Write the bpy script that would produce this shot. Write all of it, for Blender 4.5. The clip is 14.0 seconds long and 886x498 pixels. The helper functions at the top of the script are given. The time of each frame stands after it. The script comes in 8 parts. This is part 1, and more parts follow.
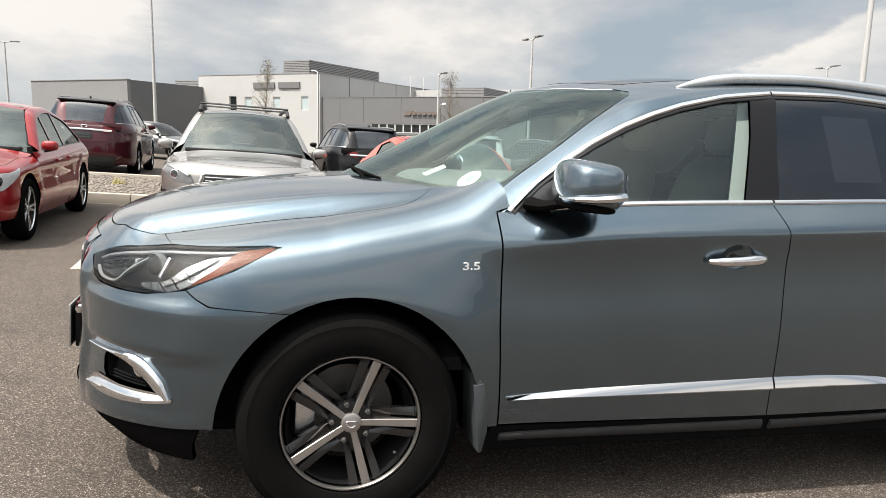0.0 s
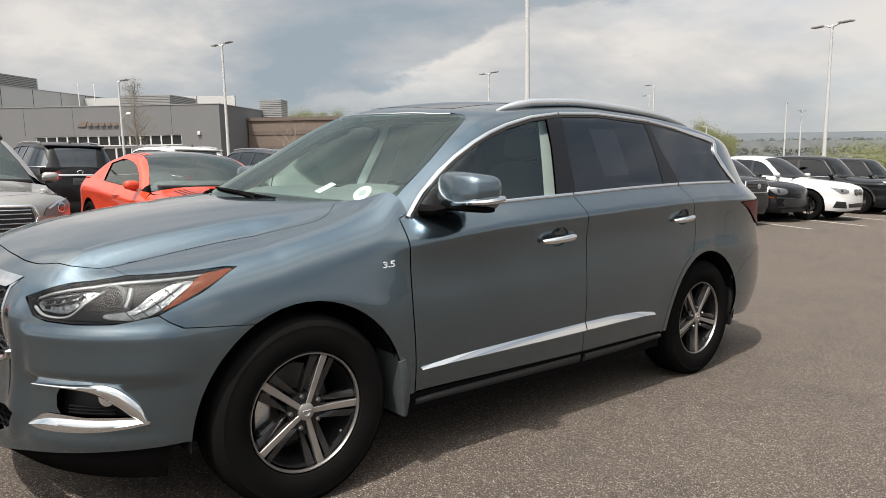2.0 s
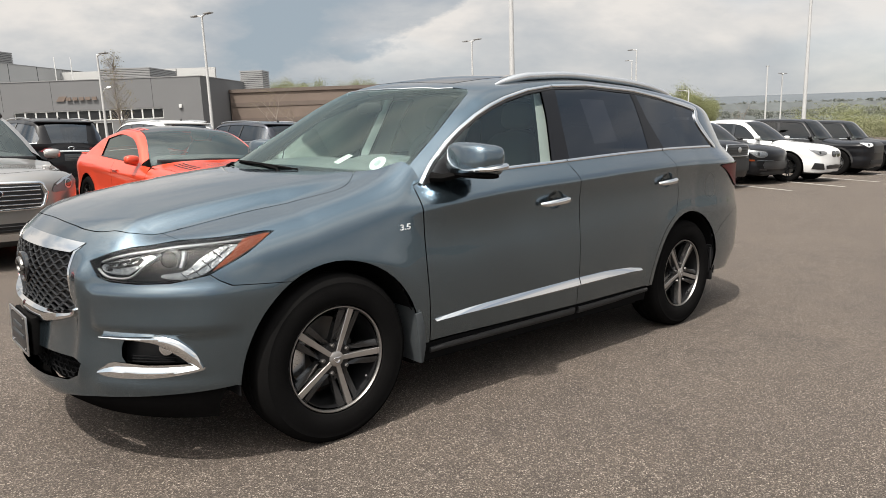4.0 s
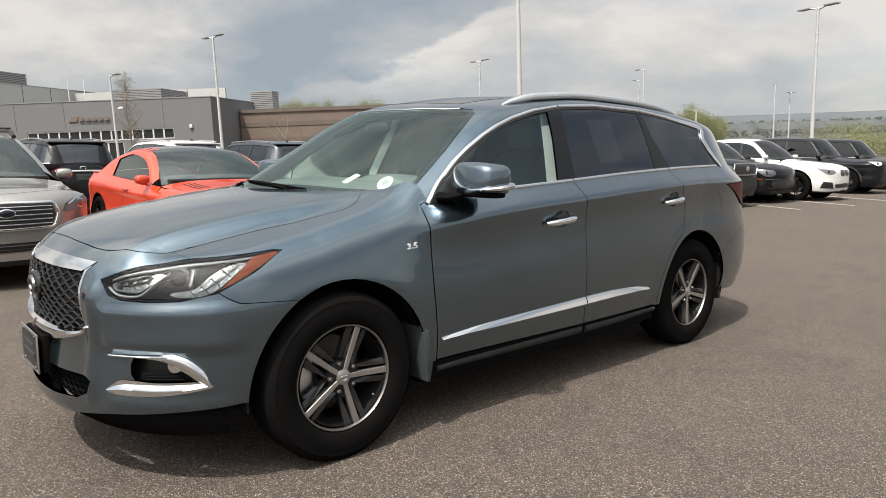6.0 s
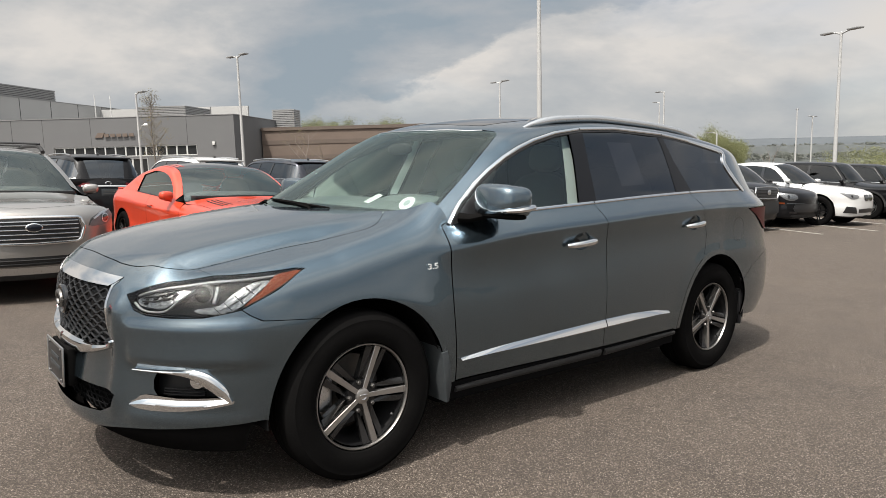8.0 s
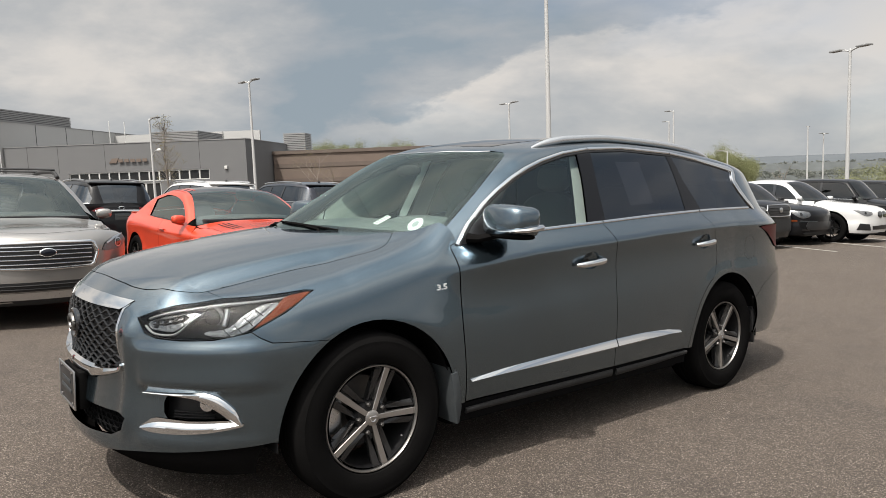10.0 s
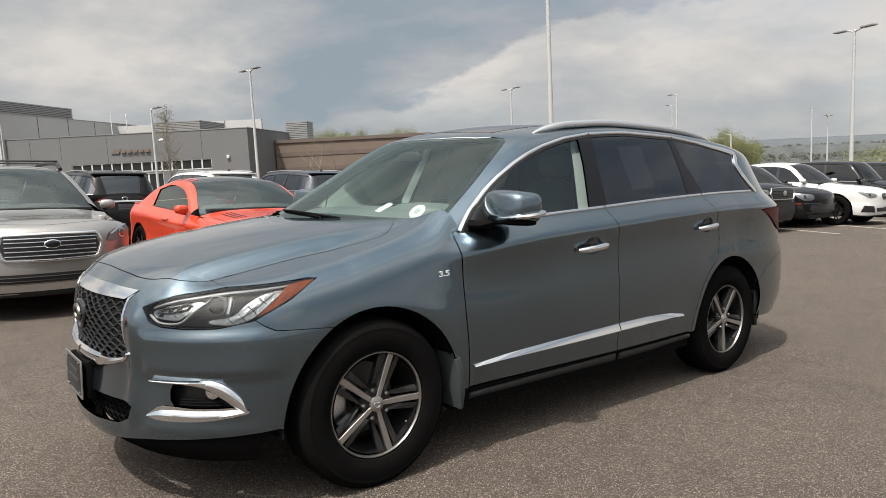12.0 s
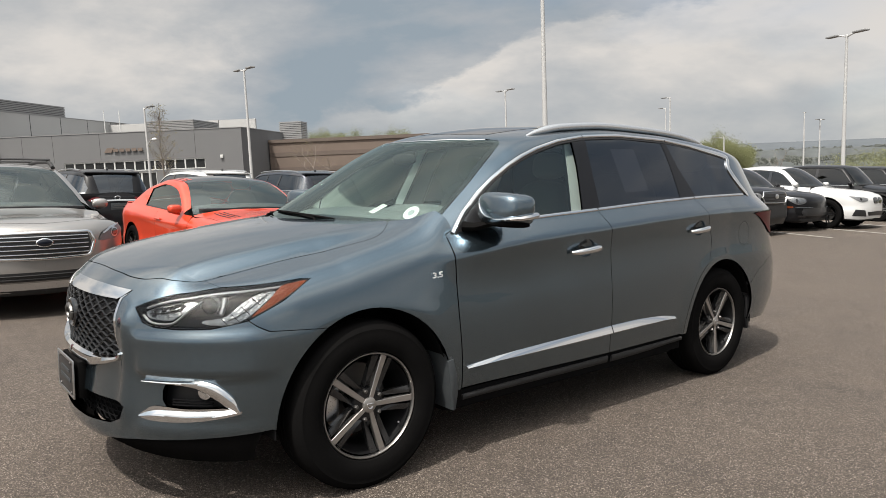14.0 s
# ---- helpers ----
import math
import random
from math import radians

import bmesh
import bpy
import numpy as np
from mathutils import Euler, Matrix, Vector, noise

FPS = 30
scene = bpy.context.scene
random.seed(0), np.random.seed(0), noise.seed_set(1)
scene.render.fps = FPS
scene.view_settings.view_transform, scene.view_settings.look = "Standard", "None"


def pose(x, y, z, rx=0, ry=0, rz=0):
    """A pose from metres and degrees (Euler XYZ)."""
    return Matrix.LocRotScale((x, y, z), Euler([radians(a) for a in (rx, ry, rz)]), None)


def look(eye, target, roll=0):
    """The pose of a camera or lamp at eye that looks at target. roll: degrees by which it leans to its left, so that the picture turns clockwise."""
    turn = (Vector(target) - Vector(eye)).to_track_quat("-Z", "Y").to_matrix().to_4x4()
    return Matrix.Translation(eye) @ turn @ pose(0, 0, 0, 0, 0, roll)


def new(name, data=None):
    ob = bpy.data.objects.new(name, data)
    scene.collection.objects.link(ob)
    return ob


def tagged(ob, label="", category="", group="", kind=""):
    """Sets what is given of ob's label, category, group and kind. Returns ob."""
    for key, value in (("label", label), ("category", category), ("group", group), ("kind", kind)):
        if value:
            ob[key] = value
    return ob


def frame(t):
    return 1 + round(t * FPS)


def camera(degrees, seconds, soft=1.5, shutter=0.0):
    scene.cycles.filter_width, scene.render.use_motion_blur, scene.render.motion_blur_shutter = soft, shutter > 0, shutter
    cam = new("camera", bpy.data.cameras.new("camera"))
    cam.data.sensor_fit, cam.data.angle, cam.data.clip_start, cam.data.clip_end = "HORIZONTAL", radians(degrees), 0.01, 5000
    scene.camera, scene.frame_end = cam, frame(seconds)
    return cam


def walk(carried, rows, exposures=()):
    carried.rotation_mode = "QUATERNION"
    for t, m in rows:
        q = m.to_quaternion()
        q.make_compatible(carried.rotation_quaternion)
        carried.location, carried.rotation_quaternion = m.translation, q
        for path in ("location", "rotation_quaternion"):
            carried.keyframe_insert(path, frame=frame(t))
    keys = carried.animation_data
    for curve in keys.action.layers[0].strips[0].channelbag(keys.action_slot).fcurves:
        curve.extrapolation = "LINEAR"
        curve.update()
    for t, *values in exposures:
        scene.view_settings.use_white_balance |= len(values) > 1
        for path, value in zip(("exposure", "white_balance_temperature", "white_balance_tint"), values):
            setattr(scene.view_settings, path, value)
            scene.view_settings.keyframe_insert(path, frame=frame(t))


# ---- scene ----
cam = camera(64.9, 14.0, 0.85)
LOT = pose(0, 0, 0, 0, 2.75, 0)
PATH = [
    (0, (-0.353, -3.158, 1.32), (0.184, -1.253, 1.03), 4.2),
    (0.5, (-0.735, -3.099, 1.29), (-0.084, -1.245, 0.916), 1.2),
    (1, (-1.018, -3.085, 1.329), (-0.178, -1.282, 1.129), 0.2),
    (1.5, (-1.205, -3.139, 1.342), (-0.084, -1.501, 1.092), 2.0),
    (2, (-1.296, -3.257, 1.338), (-0.012, -1.742, 1.099), 1.1),
    (2.5, (-1.412, -3.367, 1.338), (-0.196, -1.802, 1.063), 1.4),
    (3, (-1.559, -3.407, 1.324), (-0.26, -1.923, 0.996), -0.0),
    (3.2, (-1.603, -3.422, 1.334), (-0.299, -1.943, 0.999), -0.0),
    (5.3, (-1.599, -3.446, 1.354), (-0.292, -1.956, 1.083), 0.2),
    (5.5, (-1.616, -3.457, 1.353), (-0.322, -1.956, 1.087), -0.1),
    (6, (-1.611, -3.453, 1.352), (-0.314, -1.955, 1.08), 0.0),
    (6.5, (-1.617, -3.452, 1.353), (-0.327, -1.943, 1.114), -0.0),
    (7, (-1.626, -3.452, 1.357), (-0.337, -1.938, 1.139), -0.2),
    (7.5, (-1.636, -3.453, 1.357), (-0.365, -1.925, 1.134), 0.2),
    (8, (-1.633, -3.455, 1.361), (-0.37, -1.919, 1.143), 0.7),
    (8.5, (-1.631, -3.464, 1.361), (-0.396, -1.905, 1.158), 0.8),
    (8.7, (-1.618, -3.454, 1.357), (-0.377, -1.897, 1.17), 0.9),
    (11, (-1.634, -3.479, 1.362), (-0.394, -1.918, 1.203), -0.3),
    (11.5, (-1.631, -3.48, 1.36), (-0.397, -1.914, 1.195), -0.2),
    (12, (-1.629, -3.48, 1.359), (-0.398, -1.916, 1.164), -0.6),
    (12.5, (-1.629, -3.471, 1.356), (-0.394, -1.91, 1.159), -0.3),
    (13, (-1.641, -3.48, 1.357), (-0.401, -1.924, 1.152), 0.2),
    (13.5, (-1.635, -3.481, 1.358), (-0.387, -1.931, 1.161), 0.3),
    (14, (-1.634, -3.486, 1.362), (-0.388, -1.933, 1.17), -0.2),
]
walk(cam, [(t, LOT @ look(eye, target, roll)) for t, eye, target, roll in PATH],
     exposures=[(0.0, 0.5), (0.5, 0.42), (1.0, 0.42), (1.5, 0.26), (2.0, 0.27), (3.0, 0.33), (5.5, 0.29), (8.0, 0.14), (11.0, 0.1), (14.0, 0.13)])

scene.view_settings.exposure = 0.0

# ---- light: hazy sun from the front of the parked car, broken cloud ----
SUN_FROM = Vector((-0.50, -0.17, 1.0)).normalized()
sun = new("sun", bpy.data.lights.new("sun", "SUN"))
sun.data.energy, sun.data.angle, sun.data.color = 5.0, radians(0.8), (1.0, 0.945, 0.87)
sun.rotation_mode = "QUATERNION"
sun.rotation_quaternion = SUN_FROM.to_track_quat("Z", "Y")

world = bpy.data.worlds.new("world")
scene.world = world
world.use_nodes = True
nt = world.node_tree
nt.nodes.clear()
out = nt.nodes.new("ShaderNodeOutputWorld")
sky_bg, cloud_bg, mix = nt.nodes.new("ShaderNodeBackground"), nt.nodes.new("ShaderNodeBackground"), nt.nodes.new("ShaderNodeMixShader")
sky = nt.nodes.new("ShaderNodeTexSky")
sky.sky_type, sky.sun_disc = "NISHITA", False
sky.sun_elevation = math.asin(SUN_FROM.z)
sky.sun_rotation = math.atan2(SUN_FROM.x, SUN_FROM.y)
sky.dust_density, sky.altitude = 2.0, 1600
sky_bg.inputs["Strength"].default_value = 0.105
co = nt.nodes.new("ShaderNodeTexCoord")
squash = nt.nodes.new("ShaderNodeMapping")
squash.inputs["Scale"].default_value = (1.0, 1.0, 2.6)
nt.links.new(co.outputs["Generated"], squash.inputs["Vector"])


def sky_noise(scale, detail, rough, warp=0.0):
    n = nt.nodes.new("ShaderNodeTexNoise")
    n.inputs["Scale"].default_value, n.inputs["Detail"].default_value, n.inputs["Roughness"].default_value = scale, detail, rough
    n.inputs["Distortion"].default_value = warp
    nt.links.new(squash.outputs["Vector"], n.inputs["Vector"])
    return n


def sky_ramp(source, *stops):
    r = nt.nodes.new("ShaderNodeValToRGB")
    while len(r.color_ramp.elements) < len(stops):
        r.color_ramp.elements.new(0.5)
    for e, (p, c) in zip(r.color_ramp.elements, stops):
        e.position, e.color = p, (*c, 1)
    nt.links.new(source, r.inputs["Fac"])
    return r


cover = sky_ramp(sky_noise(1.3, 5, 0.5, 0.2).outputs["Fac"], (0.34, (0.55,) * 3), (0.52, (0.97,) * 3))
# the cloud is thicker to the north and thins out, brighter, to the east
east = nt.nodes.new("ShaderNodeVectorMath")
east.operation = "DOT_PRODUCT"
nt.links.new(co.outputs["Generated"], east.inputs[0])
east.inputs[1].default_value = (0.95, 0.31, 0.0)
thin = sky_ramp(east.outputs["Value"], (0.45, (0.5,) * 3), (0.72, (0.43,) * 3), (0.90, (0.55,) * 3), (1.0, (0.57,) * 3))
added, depth = nt.nodes.new("ShaderNodeMath"), nt.nodes.new("ShaderNodeMath")
depth.operation = "SUBTRACT"
depth.inputs[1].default_value = 0.5
nt.links.new(sky_noise(1.9, 7, 0.56, 0.15).outputs["Fac"], added.inputs[0])
nt.links.new(thin.outputs["Color"], added.inputs[1])
nt.links.new(added.outputs["Value"], depth.inputs[0])


def sky_math(op, a, b=0.0, c=0.0):
    n = nt.nodes.new("ShaderNodeMath")
    n.operation = op
    for k, v in enumerate((a, b, c)):
        if isinstance(v, (int, float)):
            n.inputs[k].default_value = v
        else:
            nt.links.new(v, n.inputs[k])
    return n.outputs[0]


# compass bearing from +y and height over the horizon, in degrees, ruffled by the clouds' own shapes
way = nt.nodes.new("ShaderNodeSeparateXYZ")
nt.links.new(co.outputs["Generated"], way.inputs[0])
billow = sky_math("SUBTRACT", sky_noise(7.0, 7, 0.62, 0.3).outputs["Fac"], 0.5)
drift = sky_math("SUBTRACT", sky_noise(4.0, 6, 0.6, 0.2).outputs["Fac"], 0.5)
bearing = sky_math("ADD", sky_math("MULTIPLY", sky_math("ARCTAN2", way.outputs[0], way.outputs[1]), 57.3), sky_math("MULTIPLY", billow, 14.0))
height = sky_math("ADD", sky_math("MULTIPLY", sky_math("ARCSINE", way.outputs[2]), 57.3), sky_math("MULTIPLY", drift, 9.0))


def cloud_blob(az, el, wide, tall, amount):
    a, e = sky_math("DIVIDE", sky_math("SUBTRACT", bearing, az), wide), sky_math("DIVIDE", sky_math("SUBTRACT", height, el), tall)
    r = sky_math("ADD", sky_math("MULTIPLY", a, a), sky_math("MULTIPLY", e, e))
    return sky_math("MULTIPLY", sky_math("EXPONENT", sky_math("MULTIPLY", r, -1.0)), amount)


total = sky_math("ADD", sky_math("MULTIPLY", sky_math("SUBTRACT", depth.outputs["Value"], 0.5), 1.0), 0.5)
for blob in ((31.0, 9.0, 8.0, 5.0, -0.17), (-3.0, 8.0, 6.0, 5.0, -0.13), (12.0, 7.0, 8.0, 5.0, 0.11), (-16.0, 8.0, 9.0, 6.0, 0.09), (70.0, 1.5, 16.0, 2.5, -0.02)):
    total = sky_math("ADD", total, cloud_blob(*blob))
# the lit edge of a cumulus bank that climbs to the east
under = sky_math("SUBTRACT", sky_math("ADD", sky_math("MULTIPLY", sky_math("SUBTRACT", bearing, 33.0), 0.27), 5.0), height)
bank = sky_ramp(under, (0.0, (0.0,) * 3), (0.10, (0.135,) * 3), (0.30, (0.080,) * 3), (1.0, (0.020,) * 3))
bank_in = nt.nodes.new("ShaderNodeMapRange")
bank_in.inputs["From Min"].default_value, bank_in.inputs["From Max"].default_value = -0.6, 9.0
nt.links.new(under, bank_in.inputs["Value"])
nt.links.new(bank_in.outputs["Result"], bank.inputs["Fac"])
from_east = sky_ramp(sky_math("DIVIDE", bearing, 90.0), (0.28, (0.0,) * 3), (0.38, (1.0,) * 3), (0.72, (0.8,) * 3), (1.0, (0.3,) * 3))
total = sky_math("ADD", total, sky_math("MULTIPLY", bank.outputs["Color"], from_east.outputs["Color"]))
tone = sky_ramp(total, (0.34, (0.36, 0.425, 0.48)), (0.43, (0.47, 0.50, 0.53)), (0.51, (0.595, 0.602, 0.605)), (0.62, (0.85, 0.805, 0.755)))
# thin cloud glows white round the veiled sun
toward = nt.nodes.new("ShaderNodeVectorMath")
toward.operation = "DOT_PRODUCT"
nt.links.new(co.outputs["Generated"], toward.inputs[0])
toward.inputs[1].default_value = SUN_FROM
glow = sky_ramp(toward.outputs["Value"], (0.0, (1.0, 1.0, 1.0)), (0.30, (1.15, 1.15, 1.14)), (0.50, (1.45, 1.44, 1.42)), (0.70, (2.0, 1.98, 1.93)), (0.85, (3.2, 3.13, 3.03)), (0.95, (6.0, 5.8, 5.5)), (1.0, (11.0, 10.7, 10.2)))
shine = nt.nodes.new("ShaderNodeMix")
shine.data_type, shine.blend_type = "RGBA", "MULTIPLY"
shine.inputs["Factor"].default_value = 1.0
nt.links.new(tone.outputs["Color"], shine.inputs["A"])
nt.links.new(glow.outputs["Color"], shine.inputs["B"])
# the haze is thinner and brighter overhead than towards the horizon
lift = nt.nodes.new("ShaderNodeMix")
lift.data_type, lift.blend_type = "RGBA", "MULTIPLY"
lift.inputs["Factor"].default_value = 1.0
nt.links.new(shine.outputs["Result"], lift.inputs["A"])
nt.links.new(sky_ramp(way.outputs[2], (0.30, (1.0,) * 3), (0.80, (1.55,) * 3)).outputs["Color"], lift.inputs["B"])
nt.links.new(lift.outputs["Result"], cloud_bg.inputs["Color"])
cloud_bg.inputs["Strength"].default_value = 0.79
nt.links.new(sky.outputs["Color"], sky_bg.inputs["Color"])
nt.links.new(cover.outputs["Color"], mix.inputs["Fac"])
nt.links.new(sky_bg.outputs["Background"], mix.inputs[1])
nt.links.new(cloud_bg.outputs["Background"], mix.inputs[2])
nt.links.new(mix.outputs["Shader"], out.inputs["Surface"])

# ---- materials ----


def material(name, base=(0.5, 0.5, 0.5), rough=0.5, metal=0.0, coat=0.0, coat_rough=0.04, spec=0.5, vary=0.08, scale=6.0, fine=160.0, bump=0.0, bump_scale=200.0, dirt=0.0, emit=0.0):
    """A surface with variation at two scales, relief and, where asked, a film of dust."""
    m = bpy.data.materials.new(name)
    m.use_nodes = True
    t = m.node_tree
    b = t.nodes["Principled BSDF"]
    b.inputs["Roughness"].default_value, b.inputs["Metallic"].default_value = rough, metal
    b.inputs["Coat Weight"].default_value, b.inputs["Coat Roughness"].default_value = coat, coat_rough
    b.inputs["Specular IOR Level"].default_value = spec
    tc = t.nodes.new("ShaderNodeTexCoord")
    def nz(sc, det=3.0):
        n = t.nodes.new("ShaderNodeTexNoise")
        n.inputs["Scale"].default_value, n.inputs["Detail"].default_value = sc, det
        t.links.new(tc.outputs["Object"], n.inputs["Vector"])
        return n.outputs["Fac"]
    def mth(op, a, b2):
        n = t.nodes.new("ShaderNodeMath")
        n.operation = op
        for i, v in enumerate((a, b2)):
            if isinstance(v, (int, float)):
                n.inputs[i].default_value = v
            else:
                t.links.new(v, n.inputs[i])
        return n.outputs[0]
    big, small = nz(scale), nz(fine, 2.0)
    f = mth("ADD", mth("MULTIPLY", mth("SUBTRACT", big, 0.5), 2 * vary), mth("MULTIPLY", mth("SUBTRACT", small, 0.5), vary))
    hsv = t.nodes.new("ShaderNodeHueSaturation")
    hsv.inputs["Color"].default_value = (*base, 1)
    t.links.new(mth("ADD", f, 1.0), hsv.inputs["Value"])
    colour = hsv.outputs["Color"]
    if dirt:
        mx = t.nodes.new("ShaderNodeMix")
        mx.data_type = "RGBA"
        mx.inputs["B"].default_value = (0.22, 0.20, 0.17, 1)
        t.links.new(colour, mx.inputs["A"])
        t.links.new(mth("MULTIPLY", mth("MULTIPLY", big, nz(scale * 7)), dirt * 2.2), mx.inputs["Factor"])
        colour = mx.outputs["Result"]
    t.links.new(colour, b.inputs["Base Color"])
    t.links.new(mth("ADD", mth("MULTIPLY", mth("SUBTRACT", small, 0.5), 0.12 * rough), rough), b.inputs["Roughness"])
    if bump:
        bp = t.nodes.new("ShaderNodeBump")
        bp.inputs["Strength"].default_value, bp.inputs["Distance"].default_value = min(1, bump), 0.004
        t.links.new(nz(bump_scale, 4.0), bp.inputs["Height"])
        t.links.new(bp.outputs["Normal"], b.inputs["Normal"])
    if emit:
        b.inputs["Emission Color"].default_value, b.inputs["Emission Strength"].default_value = (*base, 1), emit
    return m


def paint(name, base, metal=0.55, rough=0.32, flake=0.35):
    """Car paint: metal flakes under a clear coat, a little dust."""
    m = material(name, base, rough, metal, coat=1.0, coat_rough=0.02, vary=0.05, scale=3.0, fine=500.0)
    t = m.node_tree
    b = t.nodes["Principled BSDF"]
    b.inputs["Specular IOR Level"].default_value = 0.1
    b.inputs["Coat IOR"].default_value = 1.5
    tc = t.nodes.new("ShaderNodeTexCoord")
    v = t.nodes.new("ShaderNodeTexVoronoi")
    v.inputs["Scale"].default_value = 1400
    t.links.new(tc.outputs["Object"], v.inputs["Vector"])
    bp = t.nodes.new("ShaderNodeBump")
    bp.inputs["Strength"].default_value, bp.inputs["Distance"].default_value = 0.12 * flake, 0.0006
    t.links.new(v.outputs["Distance"], bp.inputs["Height"])
    t.links.new(bp.outputs["Normal"], b.inputs["Normal"])
    return m


def glass(name, tint=(0.8, 0.85, 0.84), ior=1.5, rough=0.0, sheen=(1.0, 1.0, 1.0)):
    """A thin pane: tinted see-through, with gloss that grows at a slant."""
    m = bpy.data.materials.new(name)
    m.use_nodes = True
    t = m.node_tree
    t.nodes.clear()
    o, mx = t.nodes.new("ShaderNodeOutputMaterial"), t.nodes.new("ShaderNodeMixShader")
    tr, gl, fr = t.nodes.new("ShaderNodeBsdfTransparent"), t.nodes.new("ShaderNodeBsdfGlossy"), t.nodes.new("ShaderNodeFresnel")
    tr.inputs["Color"].default_value = (*tint, 1)
    gl.inputs["Roughness"].default_value = rough
    gl.inputs["Color"].default_value = (*sheen, 1)
    fr.inputs["IOR"].default_value = ior
    t.links.new(fr.outputs[0], mx.inputs[0])
    t.links.new(tr.outputs[0], mx.inputs[1])
    t.links.new(gl.outputs[0], mx.inputs[2])
    t.links.new(mx.outputs[0], o.inputs["Surface"])
    return m


BLUE = paint("slate_blue_paint", (0.103, 0.142, 0.171), 0.96, 0.24, 0.10)
BLUE.node_tree.nodes["Principled BSDF"].inputs["Coat IOR"].default_value = 1.6
BLUE.node_tree.nodes["Principled BSDF"].inputs["Coat Roughness"].default_value = 0.02
CHROME = material("chrome", (0.76, 0.765, 0.77), 0.06, 1.0, vary=0.02, fine=60)
SATIN = material("satin_silver", (0.62, 0.63, 0.64), 0.28, 1.0, vary=0.04)
DARK_TRIM = material("dark_grey_plastic", (0.015, 0.0155, 0.017), 0.6, spec=0.25, vary=0.12, bump=0.15, bump_scale=600, dirt=0.06)
GREY_TRIM = material("slate_grey_plastic", (0.030, 0.036, 0.041), 0.5, spec=0.25, vary=0.08, dirt=0.08)
BLACK = material("black_plastic", (0.012, 0.012, 0.013), 0.4, vary=0.15)
GLOSS_BLACK = material("gloss_black", (0.008, 0.008, 0.009), 0.08, coat=0.5, vary=0.1)
RUBBER = material("tyre_rubber", (0.0065, 0.0063, 0.0063), 0.9, vary=0.25, scale=9, fine=90, bump=0.15, bump_scale=120, spec=0.0)
RIM_LIP = material("machined_rim_lip", (0.30, 0.29, 0.28), 0.34, 0.9, vary=0.06, scale=20, fine=40)
RIM_FACE = material("machined_alloy", (0.40, 0.38, 0.365), 0.38, 0.9, vary=0.05, scale=20, fine=40)
RIM_DARK = material("dark_grey_alloy", (0.011, 0.011, 0.012), 0.36, 0.4, coat=0.15, vary=0.12)
SPOKE_GREY = material("gunmetal_spoke_paint", (0.026, 0.026, 0.027), 0.26, 0.4, coat=0.3, vary=0.10)
STEEL = material("brake_steel", (0.14, 0.135, 0.13), 0.45, 0.9, vary=0.12, scale=30)
LINER = material("wheelhouse_liner", (0.004, 0.004, 0.0045), 0.95, vary=0.2, spec=0.1)
SCREEN = glass("screen_glass", (0.74, 0.88, 0.83), 1.65, 0.0, (0.86, 1.0, 0.96))
LAMP_GREY = material("clear_lamp_front", (0.14, 0.143, 0.147), 0.4, 0.3, coat=0.0, vary=0.25, scale=14, fine=60)
GUIDE = material("frosted_light_guide", (0.22, 0.225, 0.23), 0.3, coat=0.3, vary=0.05)
RAIL = material("silver_rail", (0.62, 0.63, 0.64), 0.28, 0.85, coat=0.5, vary=0.03)
PILLAR = material("pillar_cover", (0.006, 0.006, 0.007), 0.25, spec=0.25, vary=0.1)
PALE_PRINT = material("pale_print", (0.22, 0.23, 0.24), 0.6)
GRILLE_BLACK = material("grille_black", (0.008, 0.0083, 0.009), 0.34, spec=0.22, vary=0.1)
FRONT_GLASS = glass("light_tinted_glass", (0.60, 0.70, 0.69), 1.7, 0.0, (0.86, 0.98, 1.0))
REAR_GLASS = glass("privacy_glass", (0.045, 0.048, 0.058), 1.75, 0.0, (0.86, 0.92, 1.0))
LENS = glass("clear_lens", (0.93, 0.95, 0.95), 1.35)
BADGE = material("bright_badge", (0.80, 0.81, 0.82), 0.35, 0.3, vary=0.03)
LAMP_BACK = material("black_lamp_housing", (0.007, 0.007, 0.008), 0.6, vary=0.2, spec=0.1)
AMBER = material("amber_reflector", (0.112, 0.022, 0.004), 0.4, coat=0.0, spec=0.2, vary=0.4, scale=16, fine=220)
RED_LENS = material("red_tail_lens", (0.085, 0.006, 0.008), 0.35, spec=0.2, coat=0.0, vary=0.12, scale=30)
REFLECTOR = material("lamp_reflector", (0.22, 0.223, 0.227), 0.18, 1.0, vary=0.35, scale=40, fine=160, bump=1.0, bump_scale=70)
BEIGE = material("wheat_leather", (0.172, 0.172, 0.1505), 0.55, vary=0.06, bump=0.2, bump_scale=300)
PALE_TRIM = material("pale_pillar_trim", (0.42, 0.43, 0.40), 0.7, vary=0.05)
DASH = material("charcoal_dashboard", (0.086, 0.0963, 0.0946), 0.6, vary=0.1, bump=0.2, bump_scale=500)
CARPET = material("charcoal_carpet", (0.03, 0.03, 0.03), 0.95, vary=0.2)
PAPER = material("white_sticker", (0.62, 0.63, 0.62), 0.5, vary=0.03)
INK = material("printed_ink", (0.05, 0.05, 0.05), 0.6)
DARK_GLASS = glass("far_car_glass", (0.10, 0.12, 0.12), 1.55)

# ---- mesh tools ----


